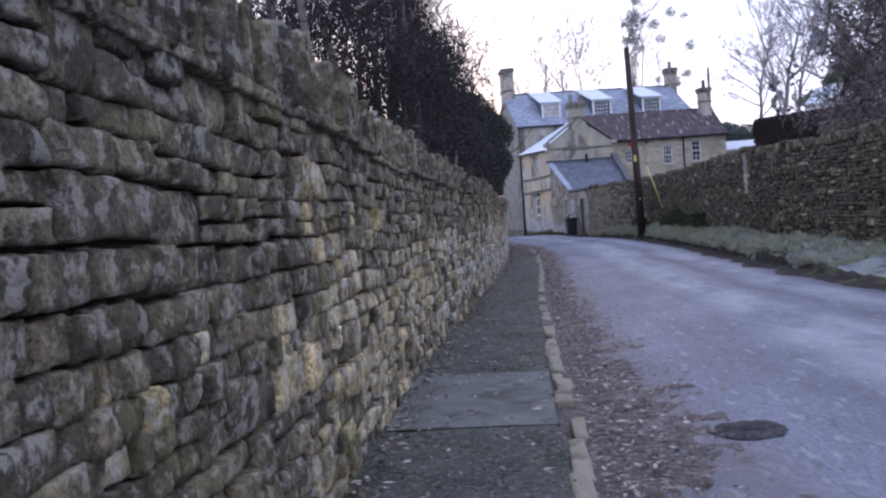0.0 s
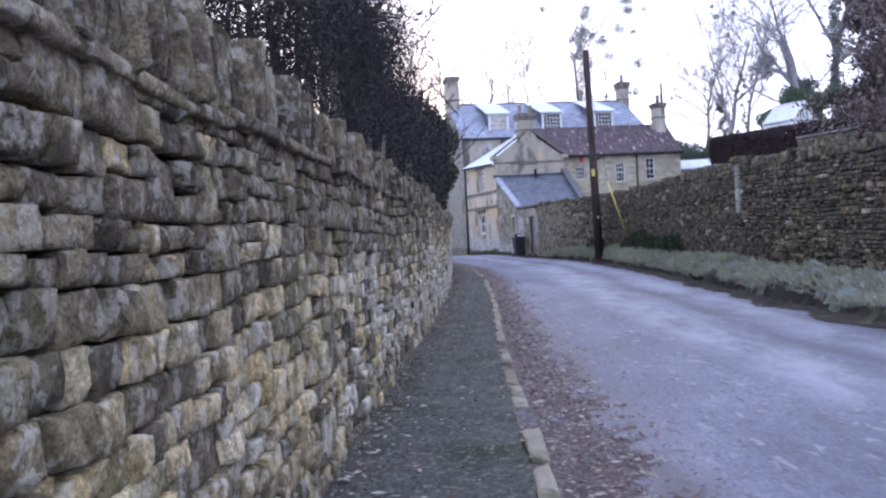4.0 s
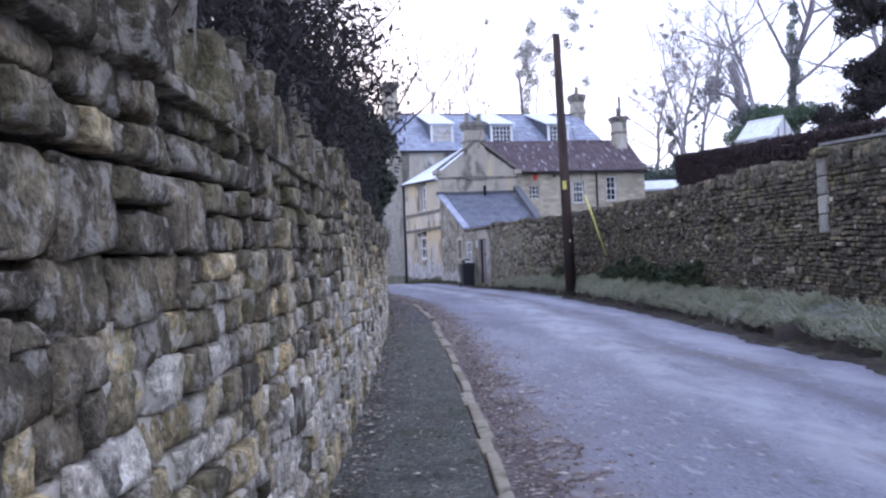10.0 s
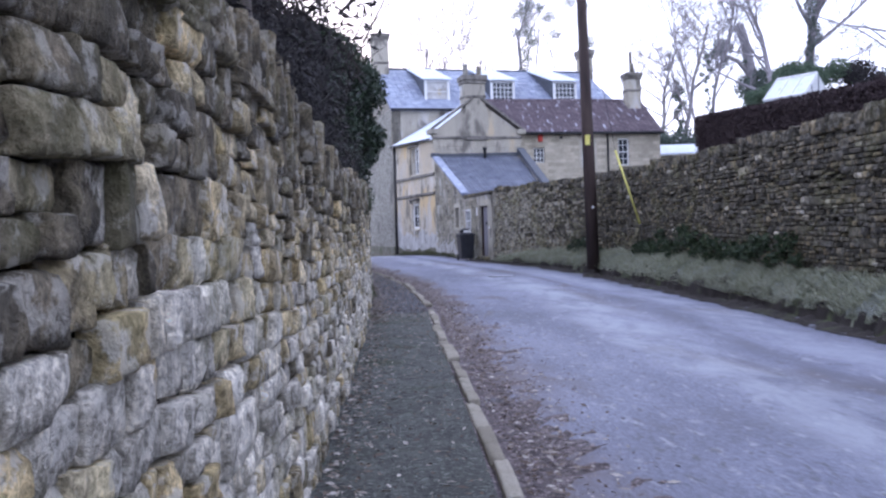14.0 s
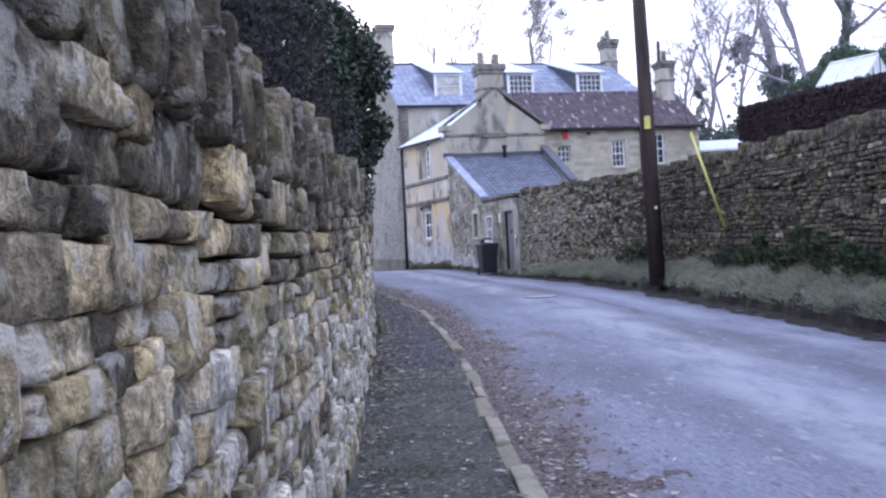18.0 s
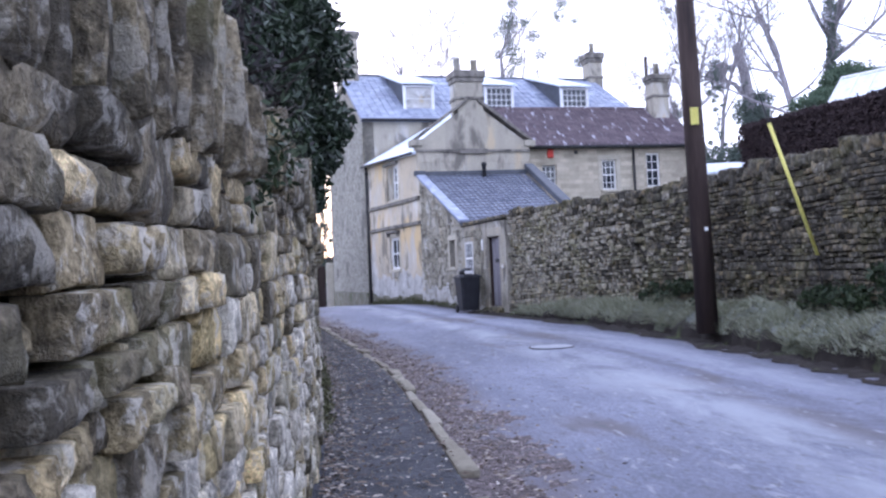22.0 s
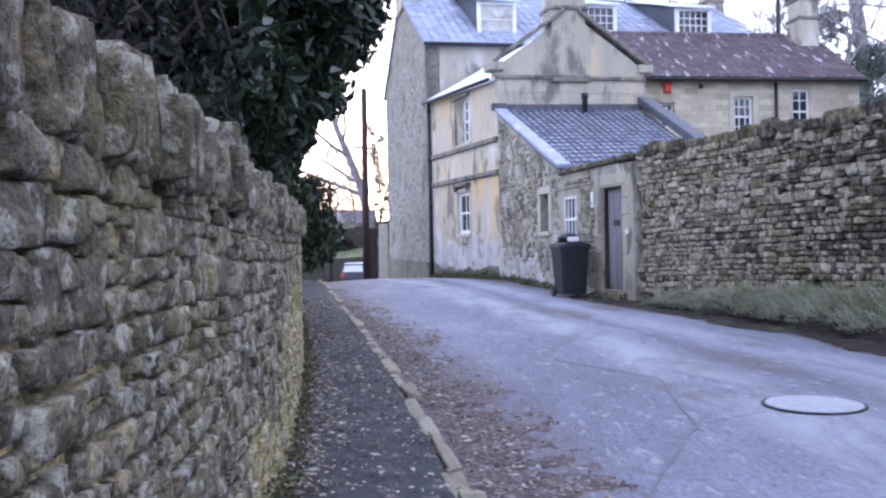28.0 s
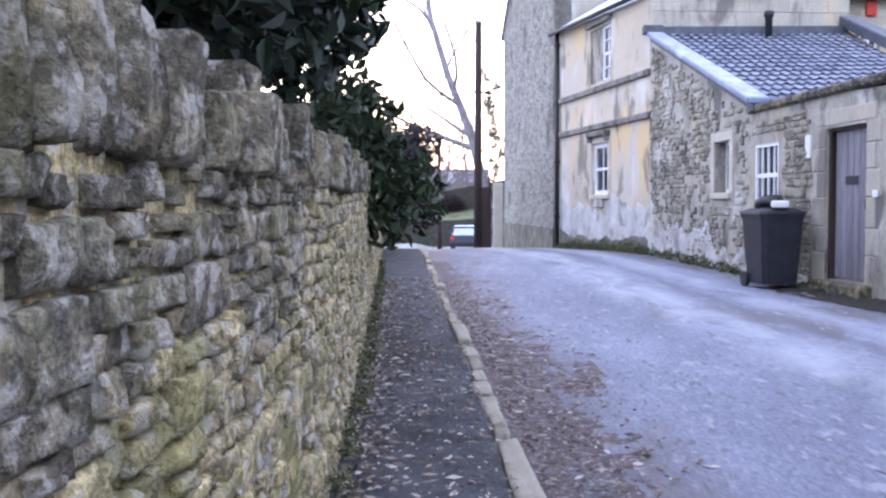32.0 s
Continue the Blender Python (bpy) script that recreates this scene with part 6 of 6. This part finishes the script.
# trees behind
tree("bare_tree", (7.3, 86, 3), 15, 51, "slender bare tree behind the houses", trunk_r=.2)
tree("bare_tree", (12.2, 90, 3), 15, 52, "bare upright tree behind the houses", trunk_r=.22, fan=.4)
tree("bare_tree", (15.6, 90, 3), 14, 53, "bare tree with sparse ivy", trunk_r=.2, ivy=1500, ivy_r=.3)
tree("ivy_tree", (20.7, 97, 3), 24, 54, "tall ivy-clad tree behind the slate roof", trunk_r=.26, ivy=17000, ivy_size=.07, ivy_r=.9, n0=12, tip_ivy=26)
tree("bare_tree", (36.5, 98, 8), 15, 56, "gaunt bare tree with an ivied crown", trunk_r=.3, n0=13, n=5, ivy=5000, ivy_size=.08, ivy_r=.45, fan=.6, first=.25, tip_ivy=14)
tree("bare_tree", (34.0, 97, 8), 12, 62, "bare tree with arching lower boughs", trunk_r=.24, n0=12, n=5, fan=.65)
tree("bare_tree", (33.2, 84, 8), 14, 57, "tall thin bare tree", trunk_r=.20, n0=12, fan=.28, n=3, ivy=1500, ivy_size=.07, ivy_r=.25)
tree("bare_tree", (32.2, 83, 8), 13, 64, "tall thin bare tree", trunk_r=.14, n0=9, fan=.28, n=3)
pollard = thing("pollard", (50.6, 109.5, 14), "leaning sawn-off tree trunk with ivy round its foot", "tree")
part("trunk", Shape().tube([(51.2, 110, 12), (50.1, 109, 19.6), (49.0, 107.8, 22.4), (47.6, 106.6, 24.7)], [.75, .62, .55, .5], 9), FARBARK, pollard, smooth=True)
part("limb", Shape().tube([(50.0, 109, 19.4), (48.2, 108.4, 21.0), (45.6, 107.6, 21.6), (44.2, 107.4, 20.6)], [.3, .24, .18, .1], 7), FARBARK, pollard, smooth=True)
lump = np.random.default_rng(55)
part("ivy", leaf_cloud(lump, [((50.4 + lump.normal(0, 1.0), 108.6, 18.0 + lump.uniform(-2, 1.6)), 1.1) for _ in range(14)] + [((44.6 + lump.normal(0, .8), 107.4, 21.4 + lump.normal(0, .7)), .9) for _ in range(6)], 6000, .14), FARIVY, pollard, kind="stuff", fix=False)
tree("bare_tree", (36.5, 78, 8), 17, 59, "spreading bare tree with fine twigs", trunk_r=.28, n0=15, n=5, fan=.65, first=.2)
tree("bare_tree", (40.6, 80, 9), 24, 60, "big bare tree with an ivied trunk", trunk_r=.42, n0=15, n=5, fan=.6, ivy=7000, ivy_size=.08, ivy_r=.6)
tree("bare_tree", (45, 72, 8), 18, 63, "spreading bare tree with fine twigs", trunk_r=.32, n0=15, n=5, fan=.6, first=.2)
tree("bare_tree", (3.1, 70.5, .3), 12, 61, "bare tree beside the tall gable", trunk_r=.24, lean=(-.02, 0), ivy=3000, ivy_size=.05, ivy_r=.28, fan=.6)
tp3 = thing("far_pole", (19.4, 64.65, 5), "slim pole standing behind the houses", "pole")
part("shaft", Shape().tube([(19.4, 64.65, 4.5), (19.45, 64.65, 12.5)], [.12, .08], 8), POLEWOOD, tp3, smooth=True)
for i, (x, y, h) in enumerate(((-6, 118, 8), (-3, 112, 6.5), (-1, 113, 7.5), (1.2, 117, 8), (3.4, 112, 7), (-9, 112, 8), (-12, 110, 8), (-16, 100, 9))):
    tree("far_tree", (x, y, terrain(x, y) - .3), h, 70 + i, "distant bare tree against the dawn sky", trunk_r=.16, levels=4, n0=15, n=7, first=.12, fan=.6)

# grass on the verge
g = np.random.default_rng(8)
gv, gf = [], []
for i in range(52000):
    y = g.uniform(13.5, 44.5)
    u = .06 + .9 * g.random() ** 1.2
    x = XV(y) + (XR(y) - XV(y)) * u
    z = bank_z(x, y, u) - .01
    h = g.uniform(.03, .10) * (1.6 if noise.noise(Vector((x * 2.2, y * 2.2, 4))) > .1 else .7)
    a = g.uniform(0, 6.28)
    dx, dy = math.cos(a) * .009, math.sin(a) * .009
    lx, ly = g.normal(-.07, .06), g.normal(-.01, .06)
    k = len(gv)
    gv += [(x - dx, y - dy, z), (x + dx, y + dy, z), (x + lx, y + ly, z + h)]
    gf.append((k, k + 1, k + 2))
gs = Shape()
gs.v, gs.f = gv, gf
BLADE = material("frosty_grass_blade", [(.22, .235, .14), (.42, .43, .32), (.66, .68, .58)], 2.2, .9, .1, 20, island=.5)
single("verge_grass", gs, BLADE, "frosty tufts of grass on the bank", "grass", kind="stuff", fix=False)
# fallen leaves
fv, ff = [], []
for i in range(30000):
    y = g.uniform(1.0, 48)
    r = g.random()
    if i > 23000:
        y, r = g.uniform(27, 48), (.6 if i < 26000 else .9)
    if r < .55:
        x = XK(y) + abs(g.normal(0, .33)) + .03
        z = road_z(x, y, .06) + .032
    elif r < .8:
        x = XW(y) + abs(g.normal(0, .14)) + .05
        z = ZG(y) + .045
    else:
        x = g.uniform(XW(y) + .05, XK(y) - .1)
        z = ZG(y) + .045
    s, a = g.uniform(.006, .016) if g.random() < .75 else g.uniform(.016, .036), g.uniform(0, 6.28)
    c_, s_ = math.cos(a) * s, math.sin(a) * s
    k = len(fv)
    t_ = g.uniform(0, .012)
    fv += [(x - c_ * 1.3, y - s_ * 1.3, z), (x + s_ * .38, y - c_ * .38, z + t_), (x + c_ * 1.3, y + s_ * 1.3, z + t_ * .5), (x - s_ * .38, y + c_ * .38, z)]
    ff.append((k, k + 1, k + 2, k + 3))
fs_ = Shape()
fs_.v, fs_.f = fv, ff
LEAFLIT = material("fallen_leaves", [(.10, .07, .055), (.21, .165, .13), (.50, .46, .41)], 2, .9, .1, 20, island=.9)
single("fallen_leaves", fs_, LEAFLIT, "scattered pale fallen leaves on the path", "leaves", kind="stuff", fix=False)

# weeds along wall and house feet
WEED = material("yellow_green_weeds", [(.045, .052, .024), (.095, .10, .05), (.18, .175, .10)], 3, .9, .1, 20, island=.7)
cs = [((XW(y) + .04 + abs(rv.gauss(0, .03)), y, ZG(y) + .05 + rv.uniform(0, .10)), rv.uniform(.04, .10)) for y in np.arange(31, 50, .09)]
bush("wall_foot_weeds", cs, 5200, .018, WEED, 42, "yellowish weeds and moss along the wall foot", "weeds", stems=False, at=(XW(40), 40, ZG(40)))
cs = [((C[0] + SD[0] * u + SN[0] * .1, C[1] + SD[1] * u + SN[1] * .1, ZG(C[1] + SD[1] * u) + .03 + rv.uniform(0, .16)), rv.uniform(.08, .18)) for u in np.arange(0, 5, .14)]
cs += [((C[0] + LD[0] * u + LN[0] * .1, C[1] + LD[1] * u + LN[1] * .1, .93 - .03 * u + rv.uniform(0, .14)), rv.uniform(.07, .15)) for u in np.arange(0, 4.6, .14)]
bush("house_foot_weeds", cs, 5200, .025, WEED, 43, "mossy weeds at the foot of the cottage walls", "weeds", stems=False, at=(C[0] - .1, C[1], .9))
# tar seams and cracks in the road
TAR = material("tar_seam", [(.13, .132, .155), (.18, .183, .21)], 9, .7, .3, 40)


def seam(pts, w):
    s = Shape()
    n_ = 40
    vs = []
    P_ = np.array(pts)
    d_ = np.r_[0, np.cumsum(np.hypot(*np.diff(P_, axis=0).T))]
    for i in range(n_ + 1):
        q = d_[-1] * i / n_
        x, y = np.interp(q, d_, P_[:, 0]), np.interp(q, d_, P_[:, 1])
        x += .05 * noise.noise(Vector((q * 2.2, pts[0][0], 1))) + .02 * noise.noise(Vector((q * 9, pts[0][0], 5)))
        j = min(i + 1, n_)
        k = max(j - 1, 0)
        tx, ty = np.interp(d_[-1] * j / n_, d_, P_[:, 0]) - np.interp(d_[-1] * k / n_, d_, P_[:, 0]), np.interp(d_[-1] * j / n_, d_, P_[:, 1]) - np.interp(d_[-1] * k / n_, d_, P_[:, 1])
        L_ = math.hypot(tx, ty) or 1
        ww = w * (.7 + .6 * abs(noise.noise(Vector((q * 3, 2, pts[0][1])))))
        for sg in (-1, 1):
            a_, b_ = x - sg * ty / L_ * ww / 2, y + sg * tx / L_ * ww / 2
            u = (a_ - XK(b_) + .02) / (XV(b_) + .37 - XK(b_))
            vs.append((a_, b_, road_z(a_, b_, u) + .006))
    s.add(vs, [(2 * i, 2 * i + 1, 2 * i + 3, 2 * i + 2) for i in range(n_)])
    return s


for pts, w in (([(3.35, 34.6), (3.9, 35.2), (4.7, 36.6), (5.05, 38.3), (4.4, 39.6)], .022), ([(4.7, 36.6), (5.4, 36.9)], .014)):
    single("tar_seam", seam(pts, w), TAR, "dark crack sealed with tar in the road", "road crack", group="road cracks", fix=False)

# a broken hollow in the road surface
BROKEN = material("broken_asphalt", [(.045, .044, .048), (.085, .083, .09), (.15, .147, .16)], 14, .9, 1.0, 60, [((.20, .19, .19), 30, .60, .68)], bump_dist=.03, gritty=1.0)
hollow = Shape()
hv = []
for i in range(11):
    for j in range(36):
        a = 2 * math.pi * j / 36
        r = i / 10 * (.21 + .05 * noise.noise(Vector((math.cos(a) * 2, math.sin(a) * 2, 1))) + .03 * noise.noise(Vector((math.cos(a) * 6, math.sin(a) * 6, 3))))
        x, y = 2.14 + r * math.cos(a) * .95, 4.66 + r * math.sin(a) * .95
        u = (x - XK(y) + .02) / (XV(y) + .37 - XK(y))
        hv.append((x, y, road_z(x, y, u) + .022 + (bumps(x, y, 14, .02) + bumps(x, y, 30, .014)) * (1 - (i / 10) ** 4) - .016 * (i / 10) ** 3))
hollow.add(hv, [(i * 36 + j, i * 36 + (j + 1) % 36, i * 36 + 36 + (j + 1) % 36, i * 36 + 36 + j) for i in range(10) for j in range(36)])
single("pothole_patch", hollow, BROKEN, "dark crumbling pothole patch in the asphalt lane", "pothole", fix=False)

# ---- street things ----
pole = thing("telegraph_pole", (8.0, 36.28, ZR(36.28) - .2), "dark creosoted telegraph pole leaning slightly, with a yellow sign", "pole")
part("shaft", Shape().tube([(8.02, 36.3, .8), (7.96, 36.28, 4.0), (7.86, 36.25, 8.78)], [.165, .15, .115], 16), POLEWOOD, pole, smooth=True)
part("warning_sign", Shape().box((7.83, 36.10, 3.96), (.11, -.04, 0), (.01, .015, 0), (0, 0, .26), .004), YELLOW, pole, "small yellow warning sign")
part("pole_tag", Shape().box((7.97, 36.115, 2.35), (.05, -.005, 0), (0, .012, 0), (0, 0, .06)), WHITE, pole)
guy = thing("guy_wire", (8.47, 34.05, ZR(34)), "pole stay wire in a yellow plastic sleeve", "stay wire")
part("sleeve", Shape().tube([(8.46, 34.05, 1.9), (7.95, 34.15, 3.62)], .024, 10), YELLOW, guy, "yellow sleeve", smooth=True)
part("wire", Shape().tube([(8.52, 34.04, 1.2), (8.46, 34.05, 1.9), (7.95, 34.15, 3.62), (7.88, 36.2, 8.2)], .008, 6), IRON, guy)

bx, by = 6.33, 46.82
bang = math.atan2(LD[1], LD[0]) + math.pi / 2
bu, bw = Vector((math.cos(bang), math.sin(bang), 0)), Vector((-math.sin(bang), math.cos(bang), 0))
bz = ZG(46.8) + .02
wheelie = thing("wheelie_bin", (bx, by, bz), "black wheelie bin with a refuse bag on its lid", "bin")


def ringed(w0, d0, z0, w1, d1, z1, ch=.05):
    s = Shape()
    vs = []
    for w, d, z in ((w0, d0, z0), (w1, d1, z1)):
        for a, b in ((-1, -.8), (-.8, -1), (.8, -1), (1, -.8), (1, .8), (.8, 1), (-.8, 1), (-1, .8)):
            q = Vector((bx, by, z)) + bu * (a * w / 2) + bw * (b * d / 2)
            vs.append(q)
    s.add(vs, [(i, (i + 1) % 8, 8 + (i + 1) % 8, 8 + i) for i in range(8)] + [tuple(range(7, -1, -1)), tuple(range(8, 16))])
    return s


part("body", ringed(.46, .52, bz + .06, .57, .66, bz + .93), BINPLASTIC, wheelie)
part("rim", ringed(.60, .70, bz + .90, .60, .70, bz + .95), BINPLASTIC, wheelie)
part("lid", join([ringed(.63, .74, bz + .952, .61, .72, bz + .99), ringed(.58, .66, bz + .99, .40, .50, bz + 1.03)]), BINPLASTIC, wheelie)
part("handle", Shape().tube([Vector((bx, by, bz + .95)) + bw * .38 - bu * .25, Vector((bx, by, bz + .95)) + bw * .42, Vector((bx, by, bz + .95)) + bw * .38 + bu * .25], .018, 8), BINPLASTIC, wheelie)
for sgn in (-1, 1):
    c_ = Vector((bx, by, bz + .1)) + bu * (.25 * sgn) + bw * .24
    part("wheel", Shape().tube([c_ - bu * .025, c_ + bu * .025], .10, 14), IRON, wheelie)
bag = Shape()
bm = bmesh.new()
bmesh.ops.create_icosphere(bm, subdivisions=3, radius=1)
for w in bm.verts:
    f_ = 1 + .22 * noise.noise(w.co * 1.7) + .1 * noise.noise(w.co * 4.5)
    w.co = Vector((w.co.x * .2 * f_, w.co.y * .17 * f_, max(w.co.z, -.5) * .12 * f_))
bm.verts.index_update()
bag.add([w.co + Vector((bx - .02, by, bz + 1.08)) for w in bm.verts], [[w.index for w in f.verts] for f in bm.faces])
bm.free()
single("refuse_bag", bag, BAG, "crumpled black refuse bag on the bin lid", "bag", at=(bx, by, bz + 1.03), smooth=True)
pk = Shape().box((bx - .12, by - .32, bz + 1.032), (.2, -.04, 0), (.04, .14, 0), (0, 0, .09), .015)
single("white_package", pk, WHITE, "small white bag of waste beside the bin bag", "bag", at=(bx, by, bz + 1.03))

# manhole
MANH = material("frosted_iron_plate", [(.29, .30, .34), (.42, .44, .48)], 14, .8, .5, 40)
mh = thing("manhole_cover", (5.75, 37.0, ZG(37) + .03), "round pale manhole cover set in the road", "manhole cover")
mz = road_z(5.75, 37, .55)
part("rim", Shape().tube([(5.75, 37, mz - .05), (5.75, 37, mz + .006)], .355, 32), IRON, mh)
part("plate", Shape().tube([(5.75, 37, mz - .03), (5.75, 37, mz + .009)], .33, 32), MANH, mh, "pale frosted plate")

# far end: lane bend, pole, car, walls, house roofs
tp = thing("far_pole", (2.42, 61.7, ZG(61.7)), "slim dark telegraph pole beside the tall gable", "pole")
part("shaft", Shape().tube([(2.44, 61.7, .3), (2.5, 61.7, 7.5)], [.13, .10], 10), POLEWOOD, tp, smooth=True)
part("crossarm", Shape().tube([(2.1, 61.7, 5.4), (2.85, 61.7, 5.35)], .035, 6), POLEWOOD, tp)
tp2 = thing("far_pole", (.3, 80.6, ZG(80)), "distant slim pole on the slope", "pole")
part("shaft", Shape().tube([(.3, 80.6, -.6), (.32, 80.6, 5.8)], [.12, .09], 8), POLEWOOD, tp2, smooth=True)
gatep = thing("gate_post", (3.0, 64.2, ZG(64)), "pale stone gate post and dark gate beside the gable", "gate post")
part("post", Shape().box((2.95, 64.0, .2), (.34, 0, 0), (0, .34, 0), (0, 0, 2.5), .03), CREAM, gatep)
part("gate", Shape().box((2.34, 62.4, .2), (.52, 0, 0), (0, .08, 0), (0, 0, 2.32), .02), POLEWOOD, gatep, "dark boarded gate")

car = thing("parked_car", (1.5, 86, ZG(86)), "dark blue hatchback with pale rear glass parked at the bend", "car")
CARP = material("pale_car_paint", [(.035, .042, .06), (.06, .07, .09)], 3, .35, .03, 40, spec=.6)
cz = ZG(86) - .05
prof = [(-.82, .25), (-.85, .62), (-.80, .85), (-.62, 1.42), (.62, 1.42), (.80, .85), (.85, .62), (.82, .25)]
part("body", Shape().prism([(1.5 + a, 85.0, cz + b) for a, b in prof], (.3, 3.9, 0)), CARP, car)
# this pale colour stands in for bright sky reflected in the glass
part("rear_window", Shape().prism([(1.5 + a, 84.99, cz + b) for a, b in ((-.66, .92), (-.54, 1.32), (.54, 1.32), (.66, .92))], (0, -.02, 0)), FROST_AND_SHEEN, car, "rear window with the sky's reflection painted pale")
part("roof_panel", Shape().box((.92, 85.1, cz + 1.421), (1.16, 0, 0), (.15, 2.4, 0), (0, 0, .03), .01), FROST_AND_SHEEN, car, "pale roof")
part("bumper", Shape().box((.66, 84.86, cz + .28), (1.68, 0, 0), (0, .16, 0), (0, 0, .24), .04), BINPLASTIC, car)
for a in (-.78, .56):
    part("tail_light", Shape().box((1.5 + a, 84.97, cz + .66), (.22, 0, 0), (0, .03, 0), (0, 0, .2), .01), RED, car)
for a in (-.78, .62):
    for b in (85.6, 88.2):
        wh = part("wheel", Shape().tube([(1.5 + a, b, cz + .3), (1.5 + a + .18, b, cz + .3)], .31, 16), BINPLASTIC, car)

DARKWALL = material("damp_dark_wall", [(.03, .027, .024), (.055, .05, .043), (.09, .08, .068)], 4, .93, .9, 14, [((.035, .045, .025), 1.2, .5, .66)], bump_dist=.05)
far_wall = single("wall_far", Shape().prism([(-30, 92.4, -1.6), (6, 92.6, -1.6), (6, 92.6, 1.3), (-4, 92.5, .78), (-30, 92.4, .2)], (0, .5, 0)), DARKWALL, "low dark stone wall along the far bend of the lane", "wall", kind="structure")
single("wall_field", Shape().prism([(-30, 105, -.4), (12, 105, 1.6), (12, 105, 5.4), (2.4, 105, 3.75), (-5.6, 105, 2.2), (-30, 105, .9)], (0, .5, 0)), DARKWALL, "dark field wall climbing the slope beyond", "wall", kind="structure")
cs = [((rv.uniform(-12, 1), 103.9 + rv.gauss(0, .3), 0), rv.uniform(.35, .7)) for _ in range(40)]
cs = [((c[0], c[1], 2.5 + .19 * c[0] + rv.uniform(-.7, .1)), r) for c, r in cs]
bush("bank_scrub", cs, 9000, .10, BEECH, 45, "dark scrub along the field wall", "scrub", stems=False)
single("field", strip(lambda y: -26, lambda y: 9, lambda x, y, u: terrain(x, y) + .12 + bumps(x, y, .6, .1), 93.1, 121, .9, 30), FIELD, "rough green winter pasture rising behind the wall", "field", kind="structure", smooth=True)
fh = thing("far_house", (-2, 125, 2), "distant stone house with a brown tiled roof", "house")
part("wall", Shape().box((-8, 123, 1.5), (11, 1.5, 0), (0, 6, 0), (0, 0, 3.0)), COTS, fh)
part("roof", Shape().prism([(-8.3, 122.6, 4.4), (-8.3, 126, 5.95), (-8.3, 129.4, 4.4)], (11.6, 1.5, 0)), TILE, fh)
part("dormer", Shape().box((-1.2, 123.4, 4.4), (1.0, .1, 0), (0, 2, 0), (0, 0, 1.1)), WHITE, fh, "small pale dormer")
# woodland edge on the skyline
for i, (x0, y0, n_, r_) in enumerate(((26, 100, 26, 2.6), (-40, 120, 30, 3.2), (60, 90, 30, 3.5))):
    cs = [((x0 + rv.uniform(-14, 14), y0 + rv.uniform(-3, 3), (8 if x0 > 0 else 5) + rv.uniform(-1.5, 2.0)), r_ * rv.uniform(.6, 1.1)) for _ in range(n_)]
    b_ = bush("far_wood", cs, 6000, .35, IVY, 80 + i, "hazy bank of distant winter woodland", "woodland", stems=False)
    b_["kind"] = "stuff"
